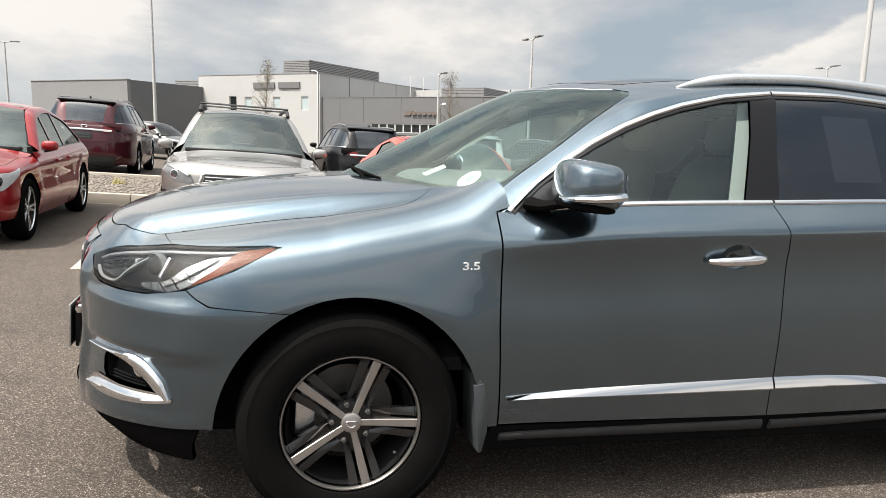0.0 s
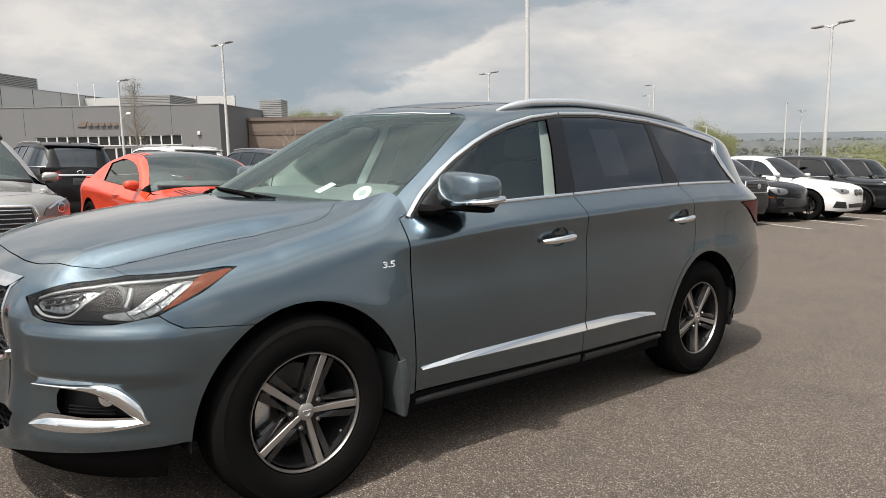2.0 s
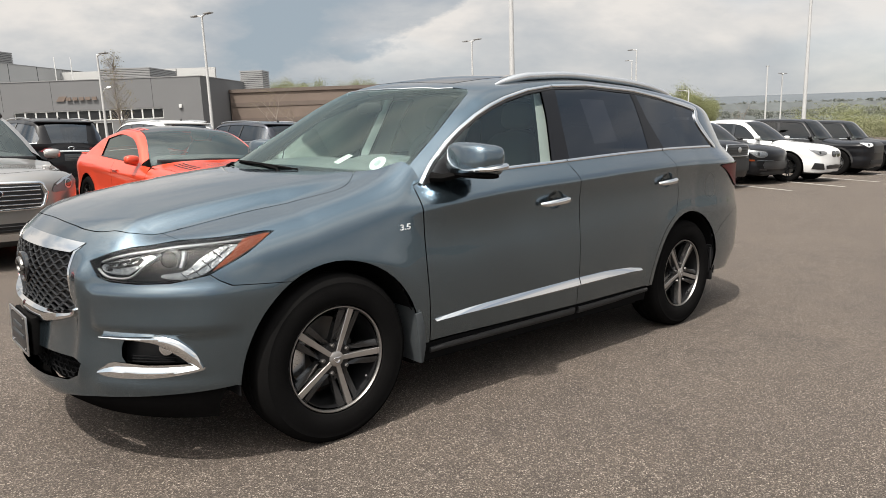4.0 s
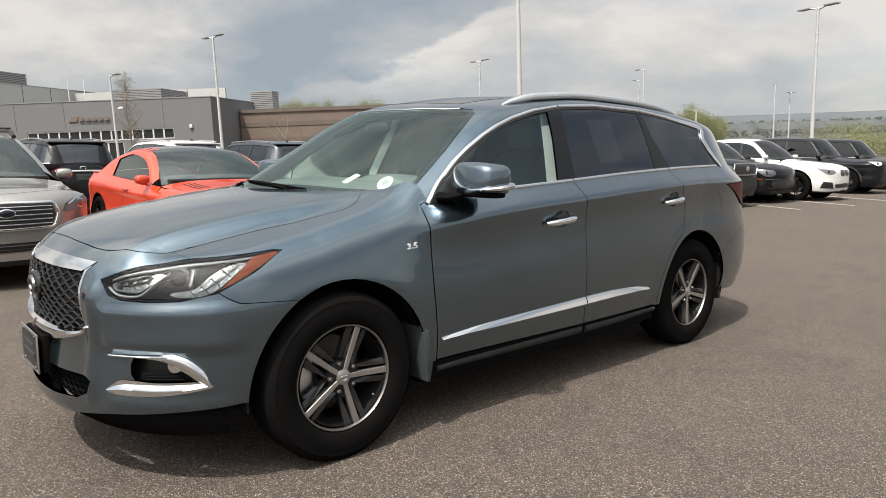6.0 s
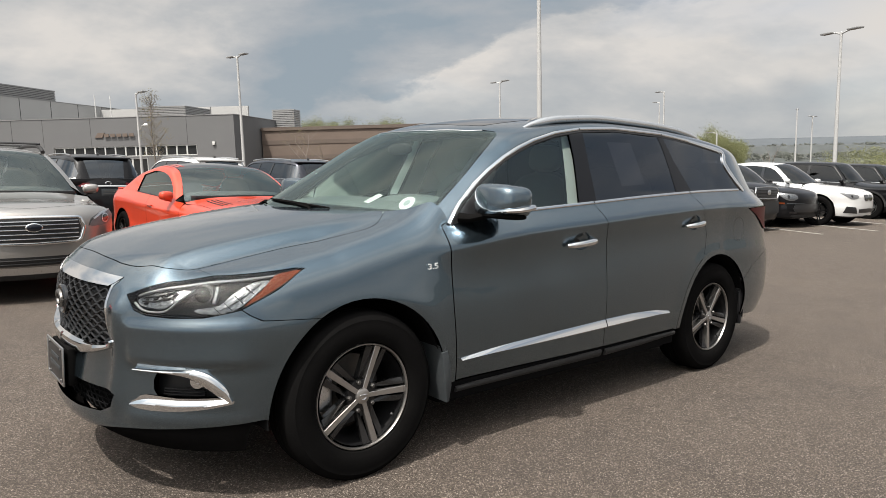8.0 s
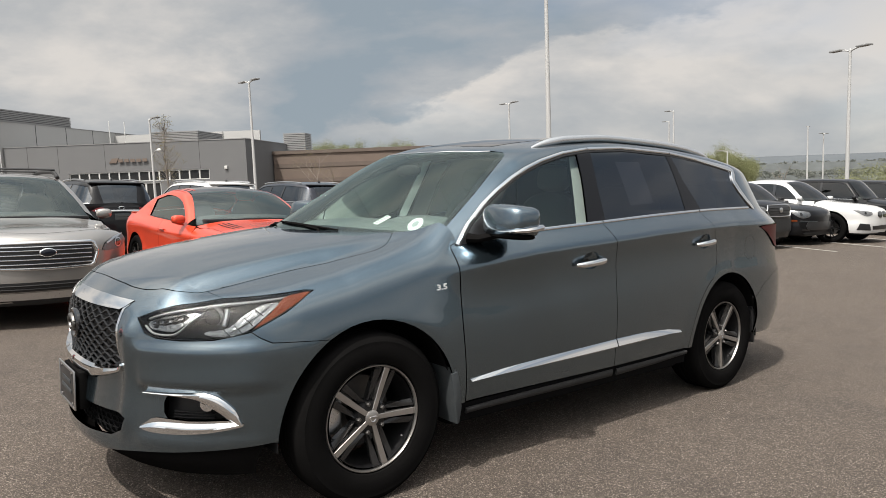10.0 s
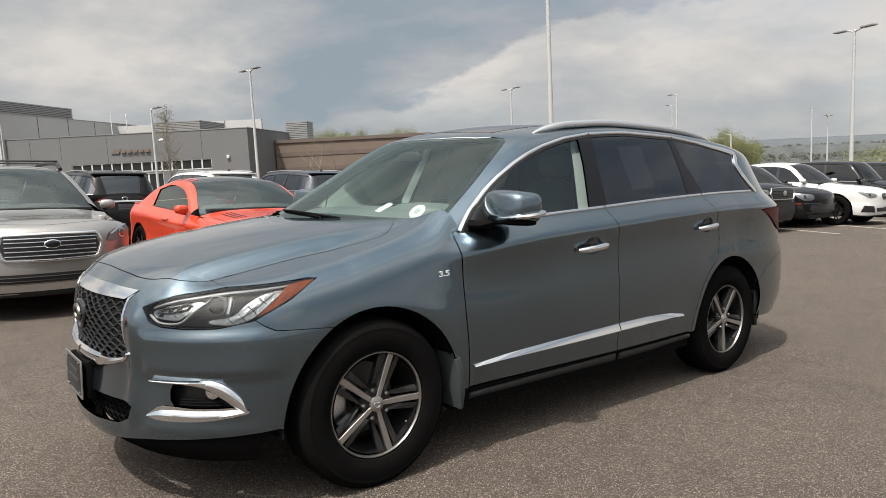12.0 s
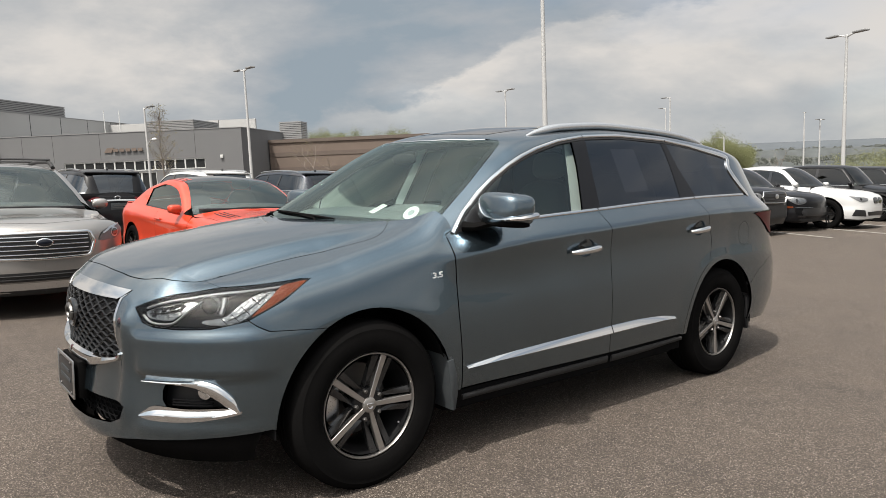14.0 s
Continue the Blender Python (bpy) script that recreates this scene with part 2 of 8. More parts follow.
class Soup:
    """Corners, faces and smooth normals of one mesh."""
    def __init__(self, v=(), f=(), n=()):
        self.v, self.f, self.n = list(v), list(f), list(n)

    def add(self, o):
        k = len(self.v)
        self.v += o.v
        self.n += o.n
        self.f += [tuple(i + k for i in f) for f in o.f]
        return self

    def mirrored(self):
        return Soup([(x, -y, z) for x, y, z in self.v], [tuple(reversed(f)) for f in self.f], [(x, -y, z) for x, y, z in self.n])

    def both(self):
        return Soup(self.v, self.f, self.n).add(self.mirrored())

    def moved(self, m):
        r = m.to_3x3()
        return Soup([tuple(m @ Vector(p)) for p in self.v], self.f, [tuple(r @ Vector(p)) for p in self.n])


def mesh_of(name, shape, mat):
    me = bpy.data.meshes.new(name)
    if isinstance(shape, Soup):
        me.from_pydata(shape.v, [], shape.f)
        me.shade_smooth()
        if len(shape.n) == len(shape.v):
            me.normals_split_custom_set_from_vertices(shape.n)
    else:
        bmesh.ops.recalc_face_normals(shape, faces=shape.faces)
        shape.to_mesh(me)
        shape.free()
        me.shade_smooth()
        me.set_sharp_from_angle(angle=radians(35))
    me.materials.append(mat)
    return me


def part(name, shape, mat, parent, label="", m=None):
    """One mesh object under a thing or under a part."""
    ob = new(name, shape if isinstance(shape, bpy.types.Mesh) else mesh_of(name, shape, mat))
    ob.parent = parent
    if m is not None:
        ob.matrix_basis = m
    return tagged(ob, label)


def thing(name, label, category, m, group=""):
    ob = new(name)
    ob.empty_display_size = 0.2
    ob.matrix_basis = m
    return tagged(ob, label, category, group)


def inside(px, py, poly):
    p = np.asarray(poly, float)
    a, b = p, np.roll(p, -1, 0)
    hit = np.zeros(len(px), bool)
    for (x0, y0), (x1, y1) in zip(a, b):
        if y0 != y1:
            hit ^= ((y0 > py) != (y1 > py)) & (px < (x1 - x0) * (py - y0) / (y1 - y0) + x0)
    return hit


def dense(poly, step, closed=True):
    out = []
    p = [tuple(map(float, q)) for q in poly]
    for a, b in zip(p, p[1:] + p[:1] if closed else p[1:]):
        n = max(1, math.ceil(math.dist(a, b) / step))
        out += [(a[0] + (b[0] - a[0]) * i / n, a[1] + (b[1] - a[1]) * i / n) for i in range(n)]
    return out if closed else out + [p[-1]]


def smooth(points, per=6, closed=False):
    """A rounded line through the points."""
    p = [Vector(q) for q in points]
    n = len(p)
    out = []
    for i in range(n if closed else n - 1):
        a, b = p[i], p[(i + 1) % n]
        z = p[i - 1] if closed or i else a
        c = p[(i + 2) % n] if closed or i + 2 < n else b
        for k in range(per):
            t = k / per
            out.append(tuple(0.5 * (2 * a + (b - z) * t + (2 * z - 5 * a + 4 * b - c) * t * t + (3 * a - z - 3 * b + c) * t ** 3)))
    return out if closed else out + [tuple(p[-1])]


def frame_at(fn, s, v, e=0.018):
    s, v = np.asarray(s, float), np.asarray(v, float)
    P = fn(s, v)
    ds, dv = fn(s + e, v) - fn(s - e, v), fn(s, v + e) - fn(s, v - e)
    n = np.cross(ds, dv)
    n /= np.maximum(np.linalg.norm(n, axis=-1, keepdims=True), 1e-9)
    away = P - np.array((1.3, 0.0, 0.6))
    flip = np.sign(n[..., 1] * away[..., 1] + 0.6 * n[..., 0] * away[..., 0] + n[..., 2] * np.maximum(away[..., 2], 0.05) + 1e-9)
    return P, n * flip[..., None]


def patch(fn, outline, holes=(), step=0.03, thick=0.012, out=0.0):
    """A panel cut by its outline out of a surface, with edges turned in."""
    from mathutils.geometry import delaunay_2d_cdt
    loops = [dense(outline, step)] + [dense(h, step) for h in holes]
    pts, edges = [], []
    for lp in loops:
        k = len(pts)
        pts += lp
        edges += [(k + i, k + (i + 1) % len(lp)) for i in range(len(lp))]
    o = np.array(loops[0])
    (x0, y0), (x1, y1) = o.min(0), o.max(0)
    gx, gy = np.meshgrid(np.arange(x0 + step / 2, x1, step), np.arange(y0 + step / 2, y1, step))
    gx, gy = gx.ravel(), gy.ravel()
    ok = inside(gx, gy, loops[0])
    for h in loops[1:]:
        ok &= ~inside(gx, gy, h)
    gx, gy = gx[ok], gy[ok]
    rim = np.array(pts)
    if len(gx):
        gap = np.min(np.hypot(gx[:, None] - rim[None, :, 0], gy[:, None] - rim[None, :, 1]), 1) > step * 0.45
        pts = pts + list(zip(gx[gap].tolist(), gy[gap].tolist()))
    verts, _, faces = delaunay_2d_cdt([Vector(p) for p in pts], edges, [], 0, 1e-7)[:3]
    V = np.array([(p.x, p.y) for p in verts])
    F = np.array([f for f in faces if len(f) == 3])
    c = V[F].mean(1)
    keep = inside(c[:, 0], c[:, 1], loops[0])
    for h in loops[1:]:
        keep &= ~inside(c[:, 0], c[:, 1], h)
    F = F[keep]
    P, n = frame_at(fn, V[:, 0], V[:, 1])
    P = P + n * out
    g = np.cross(P[F[:, 1]] - P[F[:, 0]], P[F[:, 2]] - P[F[:, 0]])
    turn = (g * n[F].mean(1)).sum(1) < 0
    F[turn] = F[turn][:, ::-1]
    soup = Soup([tuple(p) for p in P], [tuple(int(i) for i in f) for f in F], [tuple(p) for p in n])
    if thick:
        count = {}
        for f in soup.f:
            for a, b in zip(f, f[1:] + f[:1]):
                count[(a, b)] = 1
        for (a, b) in [e for e in count if (e[1], e[0]) not in count]:
            k = len(soup.v)
            pa, pb = P[a], P[b]
            qa, qb = pa - n[a] * thick, pb - n[b] * thick
            w = np.cross(pb - pa, qa - pa)
            w = -w / max(np.linalg.norm(w), 1e-9)
            soup.v += [tuple(q) for q in (pb, pa, qa, qb)]
            soup.n += [tuple(-w)] * 4
            soup.f.append((k, k + 1, k + 2, k + 3))
    return soup


def trim(fn, path, width, height, out=0.0, step=0.03, round_=True, cant=False):
    """A moulding laid along a line on a surface."""
    line = np.array(dense(path, step, closed=False))
    P, n = frame_at(fn, line[:, 0], line[:, 1])
    T = np.gradient(P, axis=0)
    T /= np.linalg.norm(T, axis=1, keepdims=True)
    B = np.cross(n, T)
    w = np.interp(np.linspace(0, 1, len(P)), np.linspace(0, 1, len(width)), width) if isinstance(width, (list, tuple)) else np.full(len(P), width)
    prof = [(-0.5, -0.5), (-0.5, 0.35), (-0.32, 0.85), (0.0, 1.0), (0.32, 0.85), (0.5, 0.35), (0.5, -0.5)] if round_ else [(-0.5, -0.5), (-0.46, 0.9), (0.46, 1.0), (0.5, -0.5)]
    if cant:
        prof = [(-0.5, -0.5), (-0.5, 0.55), (-0.43, 0.92), (-0.33, 1.0), (0.0, 0.70), (0.42, 0.18), (0.5, 0.05), (0.5, -0.5)]
    bm = bmesh.new()
    rows = [[bm.verts.new(tuple(P[i] + B[i] * a * w[i] + n[i] * (b * height + out))) for a, b in prof] for i in range(len(P))]
    for r, q in zip(rows, rows[1:]):
        for k in range(len(prof) - 1):
            bm.faces.new((r[k], r[k + 1], q[k + 1], q[k]))
    bm.faces.new(rows[0])
    bm.faces.new(rows[-1][::-1])
    return bm


def sweep(points, radius, sides=8, flat=1.0):
    """A tube along a line; radius may be a list."""
    P = [Vector(p) for p in points]
    R = np.interp(np.linspace(0, 1, len(P)), np.linspace(0, 1, len(radius)), radius) if isinstance(radius, (list, tuple)) else [radius] * len(P)
    bm = bmesh.new()
    rings = []
    for i, p in enumerate(P):
        t = (P[min(i + 1, len(P) - 1)] - P[max(i - 1, 0)]).normalized()
        a = t.cross(Vector((0, 0, 1)) if abs(t.z) < 0.95 else Vector((1, 0, 0))).normalized()
        b = a.cross(t)
        rings.append([bm.verts.new(p + (a * math.cos(q) + b * math.sin(q) * flat) * R[i]) for q in (2 * math.pi * k / sides for k in range(sides))])
    for r, q in zip(rings, rings[1:]):
        for k in range(sides):
            bm.faces.new((r[k], r[(k + 1) % sides], q[(k + 1) % sides], q[k]))
    bm.faces.new(rings[0])
    bm.faces.new(rings[-1][::-1])
    return bm


def lathe(profile, n=48, axis="y"):
    """A turned form; profile of (radius, place on the axis)."""
    bm = bmesh.new()
    rings = []
    for r, a in profile:
        rings.append([bm.verts.new((r * math.cos(q), a, r * math.sin(q)) if axis == "y" else (r * math.cos(q), r * math.sin(q), a)) for q in (2 * math.pi * k / n for k in range(n))] if r > 1e-6 else [bm.verts.new((0, a, 0) if axis == "y" else (0, 0, a))] * n)
    for r, q in zip(rings, rings[1:]):
        for k in range(n):
            c = [r[k], r[(k + 1) % n], q[(k + 1) % n], q[k]]
            c = [v for i, v in enumerate(c) if v not in c[:i]]
            if len(c) > 2:
                bm.faces.new(c)
    return bm


def box(size, at=(0, 0, 0), bevel=0.0, segments=2, m=None):
    bm = bmesh.new()
    bmesh.ops.create_cube(bm, size=1)
    bmesh.ops.scale(bm, vec=size, verts=bm.verts)
    if bevel:
        bmesh.ops.bevel(bm, geom=bm.edges[:], offset=bevel, segments=segments, profile=0.6, affect="EDGES")
    if m is not None:
        bm.transform(m)
    bmesh.ops.translate(bm, vec=at, verts=bm.verts)
    return bm


def join(*bms):
    a = bms[0]
    for b in bms[1:]:
        me = bpy.data.meshes.new("tmp")
        b.to_mesh(me)
        b.free()
        a.from_mesh(me)
        bpy.data.meshes.remove(me)
    return a


def mirror(bm):
    c = bm.copy()
    bmesh.ops.scale(c, vec=(1, -1, 1), verts=c.verts)
    bmesh.ops.reverse_faces(c, faces=c.faces)
    return c


def prism(outline, depth, bevel=0.0):
    """A plate: its outline in x and z, its thickness along y, front at y = 0."""
    bm = bmesh.new()
    f = bm.faces.new([bm.verts.new((x, 0, z)) for x, z in outline])
    ex = bmesh.ops.extrude_face_region(bm, geom=[f])
    bmesh.ops.translate(bm, vec=(0, depth, 0), verts=[v for v in ex["geom"] if isinstance(v, bmesh.types.BMVert)])
    if bevel:
        front = [e for e in bm.edges if all(abs(v.co.y) < 1e-6 for v in e.verts)]
        bmesh.ops.bevel(bm, geom=front, offset=bevel, segments=2, profile=0.5, affect="EDGES")
    return bm


def words(text, size, depth):
    """Raised lettering in the built-in font, in x and z, front towards -y."""
    cu = bpy.data.curves.new("lettering", "FONT")
    cu.body, cu.size, cu.extrude, cu.align_x, cu.align_y = text, size, depth, "CENTER", "CENTER"
    ob = bpy.data.objects.new("lettering", cu)
    scene.collection.objects.link(ob)
    bpy.context.view_layer.update()
    me = bpy.data.meshes.new_from_object(ob.evaluated_get(bpy.context.evaluated_depsgraph_get()))
    bm = bmesh.new()
    bm.from_mesh(me)
    bm.transform(pose(0, 0, 0, 90, 0, 0))
    bpy.data.objects.remove(ob)
    bpy.data.curves.remove(cu)
    bpy.data.meshes.remove(me)
    return bm

# ---- ground: one sheet, falling gently towards +x ----


def ground_z(x, y):
    """The lot falls 2.75 degrees along x; farther out the land levels off."""
    k = math.tan(radians(2.75))
    xs = 95 * math.tanh(x / 95)
    far = max(0.0, math.hypot(x, y) - 140) / 400
    return -k * xs - 9.0 * min(1.0, far) * (1 if x > 0 else 0.2)


def ground_sheet():
    ring = [0, 2, 4, 6, 8, 10, 13, 16, 20, 25, 30, 36, 43, 52, 62, 75, 90, 110, 140, 180, 240, 330, 480, 800, 1400, 3000]
    ax = sorted({s * r for r in ring for s in (-1, 1)})
    bm = bmesh.new()
    v = [[bm.verts.new((x, y, ground_z(x, y))) for y in ax] for x in ax]
    for i in range(len(ax) - 1):
        for j in range(len(ax) - 1):
            bm.faces.new((v[i][j], v[i + 1][j], v[i + 1][j + 1], v[i][j + 1]))
    return bm


def asphalt():
    """Worn grey-brown asphalt: pale stones in dark binder, stains, polished tracks."""
    m = bpy.data.materials.new("worn_asphalt")
    m.use_nodes = True
    t = m.node_tree
    b = t.nodes["Principled BSDF"]
    tc = t.nodes.new("ShaderNodeTexCoord")
    def node(kind, **inputs):
        n = t.nodes.new(kind)
        for k, v in inputs.items():
            n.inputs[k].default_value = v
        return n
    def ramp(src, *stops):
        r = t.nodes.new("ShaderNodeValToRGB")
        while len(r.color_ramp.elements) < len(stops):
            r.color_ramp.elements.new(0.5)
        for e, (p, c) in zip(r.color_ramp.elements, stops):
            e.position, e.color = p, (*c, 1)
        t.links.new(src, r.inputs["Fac"])
        return r.outputs["Color"]
    stones = node("ShaderNodeTexVoronoi", Scale=210.0, Randomness=1.0)
    grit = node("ShaderNodeTexNoise", Scale=420.0, Detail=3.0)
    patches = node("ShaderNodeTexNoise", Scale=0.7, Detail=6.0, Roughness=0.6)
    stain = node("ShaderNodeTexNoise", Scale=3.5, Detail=5.0)
    for n in (stones, grit, patches, stain):
        t.links.new(tc.outputs["Object"], n.inputs["Vector"])
    sep = t.nodes.new("ShaderNodeSeparateColor")
    t.links.new(stones.outputs["Color"], sep.inputs["Color"])
    base = ramp(sep.outputs[0], (0.0, (0.034, 0.0275, 0.023)), (0.5, (0.064, 0.052, 0.0435)), (0.78, (0.096, 0.0785, 0.066)), (0.93, (0.165, 0.139, 0.118)), (1.0, (0.31, 0.27, 0.232)))
    def mul(a, c, f=1.0):
        n = t.nodes.new("ShaderNodeMix")
        n.data_type, n.blend_type = "RGBA", "MULTIPLY"
        n.inputs["Factor"].default_value = f
        t.links.new(a, n.inputs["A"])
        t.links.new(c, n.inputs["B"])
        return n.outputs["Result"]
    c = mul(base, ramp(patches.outputs["Fac"], (0.3, (0.90, 0.90, 0.90)), (0.7, (1.08, 1.07, 1.05))))
    c = mul(c, ramp(stain.outputs["Fac"], (0.30, (0.86, 0.86, 0.87)), (0.46, (1.0, 1.0, 1.0)), (0.8, (1.06, 1.05, 1.03))))
    c = mul(c, ramp(grit.outputs["Fac"], (0.25, (0.72, 0.72, 0.72)), (0.75, (1.2, 1.2, 1.2))))
    t.links.new(c, b.inputs["Base Color"])
    b.inputs["Roughness"].default_value = 0.88
    b.inputs["Specular IOR Level"].default_value = 0.3
    bp = node("ShaderNodeBump", Strength=0.75, Distance=0.006)
    t.links.new(stones.outputs["Distance"], bp.inputs["Height"])
    bp2 = node("ShaderNodeBump", Strength=0.4, Distance=0.003)
    t.links.new(grit.outputs["Fac"], bp2.inputs["Height"])
    t.links.new(bp.outputs["Normal"], bp2.inputs["Normal"])
    t.links.new(bp2.outputs["Normal"], b.inputs["Normal"])
    return m


ASPHALT = asphalt()
ground = tagged(new("ground", mesh_of("ground", ground_sheet(), ASPHALT)), "worn grey-brown asphalt parking lot falling gently", "ground", kind="structure")

# ---- car bodies ----
def curve(*knots):
    """A smooth curve through (x, y) knots that does not overshoot."""
    X, Y = np.array(knots, float).T
    h, d = np.diff(X), np.diff(Y) / np.diff(X)
    m = np.zeros(len(X))
    m[0], m[-1] = d[0], d[-1]
    for i in range(1, len(X) - 1):
        if d[i - 1] * d[i] > 0:
            a, b = 2 * h[i] + h[i - 1], h[i] + 2 * h[i - 1]
            m[i] = (a + b) / (a / d[i - 1] + b / d[i])

    def f(x):
        x = np.clip(np.asarray(x, float), X[0], X[-1])
        i = np.clip(np.searchsorted(X, x) - 1, 0, len(X) - 2)
        t = (x - X[i]) / h[i]
        return Y[i] * (1 + 2 * t) * (1 - t) ** 2 + m[i] * h[i] * t * (1 - t) ** 2 + Y[i + 1] * t * t * (3 - 2 * t) + m[i + 1] * h[i] * t * t * (t - 1)
    return f


class Wrap:
    """A quarter of a superellipse by its own length: across a, along b."""
    def __init__(self, a, b, n):
        th = np.linspace(0, math.pi / 2, 400)
        self.cx, self.cy = np.sin(th) ** (2 / n), np.cos(th) ** (2 / n)
        step = np.hypot(np.diff(self.cx * a), np.diff(self.cy * b))
        self.u = np.r_[0, np.cumsum(step)]
        self.length, self.u = self.u[-1], self.u / self.u[-1]

    def at(self, q):
        return np.interp(q, self.u, self.cx), np.interp(q, self.u, self.cy)


class Shell:
    """A car's skin, left side. Its first coordinate runs along x and on round the nose and the tail; its second climbs the side and goes on inwards over the top."""
    def __init__(self, width, inset, belt, nose, tail, hood, drop, roof, bow=0.45, crown=0.036, xk=-0.3, xr=3.0, nf=2.15, nr=2.8, flare=0.007, axles=(0.0, 2.9), hub=0.37, tumble=0.4, r_low=0.11, r_nose=0.045, r_top=0.06, belt_mid=1.17, crest_power=2.6, fold=0.0, front_inset=None):
        self.width = width
        self.inset = inset
        self.belt = belt
        self.nose = nose
        self.tail = tail
        self.hood = hood
        self.drop = drop
        self.roof = roof
        self.bow = bow
        self.crown = crown
        self.xk = xk
        self.xr = xr
        self.nf = nf
        self.nr = nr
        self.flare = flare
        self.axles = axles
        self.hub = hub
        self.tumble = tumble
        self.r_low = r_low
        self.r_nose = r_nose
        self.r_top = r_top
        self.belt_mid = belt_mid
        self.crest_power = crest_power
        self.fold = fold
        self.front_inset = front_inset or inset
        self.wf = Wrap(float(xk - nose(0.7)), float(width(xk)), nf)
        self.wr = Wrap(float(tail(0.7) - xr), float(width(xr)), nr)
        self.s0, self.s1 = xk - self.wf.length, xr + self.wr.length

    def hw(self, x, z):
        up = np.clip((z - 0.55) / 0.45, 0, 1)
        zz = z - (self.belt(x) - self.belt_mid) * up * up * (3 - 2 * up)
        k = np.clip((x - 0.22) / 0.52, 0, 1)
        k = k * k * (3 - 2 * k)
        zt = np.minimum(zz, self.belt_mid)
        w = self.width(x) - k * self.inset(zt) - (1 - k) * self.front_inset(zt) - self.tumble * np.maximum(zz - self.belt_mid, 0) * (1 + 0.25 * np.maximum(zz - self.belt_mid, 0))
        for ax in self.axles:
            d = np.hypot(x - ax, z - self.hub)
            w = w + self.flare * np.exp(-((d - 0.47) / 0.07) ** 2) * np.clip((0.98 - z) / 0.2, 0, 1)
        return w

    def wide(self, x, z):
        """Half the width of the greenhouse, drawn in towards the tail."""
        q = np.clip((x - self.xr) / np.maximum(self.tail(z) - self.xr, 0.1), 0, 0.999)
        return self.hw(np.minimum(x, self.xr), z) * (1 - q ** self.nr) ** (1 / self.nr)

    def wall(self, s, z):
        """The side alone, without the turn over the top."""
        s, z = np.broadcast_arrays(np.asarray(s, float), np.asarray(z, float))
        x, y, _, _ = self.side(s, z)
        return np.stack([x, y, z], -1)

    def over_at(self, x, y):
        """The second coordinate of the greenhouse at y from the middle."""
        zc = self.eave(x)
        return zc + self.wide(np.asarray(x, float), zc) - abs(y)

    def side(self, s, z):
        s, z = np.broadcast_arrays(np.asarray(s, float), np.asarray(z, float))
        mid = np.clip(s, self.xk, self.xr)
        w = self.hw(mid, z)
        qf, qr = np.clip((self.xk - s) / self.wf.length, 0, 1), np.clip((s - self.xr) / self.wr.length, 0, 1)
        (fx, fy), (rx, ry) = self.wf.at(qf), self.wr.at(qr)
        a, b = self.xk - self.nose(z), self.tail(z) - self.xr
        x = mid - a * fx + b * rx
        y = -w * fy * ry
        ix, iy = fx / a - rx / b, fy * ry / np.maximum(w, 0.2)
        n = np.hypot(ix, iy)
        return x, y, ix / n, iy / n

    def top(self, x, y):
        f = np.clip((np.abs(y) - 0.605 - 0.06 * x) / 0.11, 0, 1)
        fold = self.fold * f * f * (3 - 2 * f) * np.clip((x + 0.95) / 0.25, 0, 1) * np.clip((0.50 - x) / 0.6, 0, 1)
        return self.hood(x) - self.drop(x) * (np.abs(y) / 0.9) ** self.crest_power - fold + 0.24 * self.fold * np.clip((x + 0.95) / 0.35, 0, 1) * np.clip((0.45 - x) / 0.5, 0, 1)

    def point(self, s, v):
        s, v = np.broadcast_arrays(np.asarray(s, float), np.asarray(v, float))
        zc = np.full(s.shape, 1.0)
        for _ in range(7):
            x, y, ix, iy = self.side(s, zc)
            zc = 0.4 * zc + 0.6 * np.minimum(self.top(x, y), 1.6)
        r = self.r_nose + (self.r_low - self.r_nose) * np.clip((s - self.xk + 0.85) / 0.6, 0, 1)
        d = v - zc
        z1 = np.minimum(v, zc - r)
        x, y, ix, iy = self.side(s, z1)
        low = np.stack([x, y, v], -1)
        p0 = np.stack([x, y, zc - r], -1)
        x, y, ix, iy = self.side(s, zc)
        p1 = np.stack([x, y, zc], -1)
        def over(dd):
            X, Y = x + ix * dd, np.minimum(y + iy * dd, 0)
            return np.stack([X, Y, self.top(X, Y)], -1)
        p2 = over(r)
        t = np.clip((d + r) / (2 * r), 0, 1)[..., None]
        mid = (1 - t) ** 2 * p0 + 2 * t * (1 - t) * p1 + t * t * p2
        return np.where((d < -r)[..., None], low, np.where((d > r)[..., None], over(np.maximum(d, r)), mid))

    def rim(self, s):
        """The height of the shoulder, where the side turns over."""
        s = np.asarray(s, float)
        zc = np.full(s.shape, 1.0)
        for _ in range(7):
            x, y, ix, iy = self.side(s, zc)
            zc = 0.4 * zc + 0.6 * np.minimum(self.top(x, y), 1.6)
        return zc

    def cap(self, x, y):
        """The bonnet as a field over the plan."""
        x, y = np.broadcast_arrays(np.asarray(x, float), np.asarray(y, float))
        return np.stack([x, y, self.top(x, y)], -1)

    def house(self, x, v):
        """The greenhouse: up the side windows, then inwards over the screen and the roof."""
        x, v = np.broadcast_arrays(np.asarray(x, float), np.asarray(v, float))
        zc = np.full(x.shape, 1.5)
        for _ in range(8):
            zc = 0.5 * zc + 0.5 * self.over(x, self.wide(x, zc))
        r = self.r_top
        d = v - zc
        low = np.stack([x, -self.wide(x, np.minimum(v, zc)), v], -1)
        p0 = np.stack([x, -self.wide(x, zc - r), zc - r], -1)
        w = self.wide(x, zc)
        p1 = np.stack([x, -w, zc], -1)
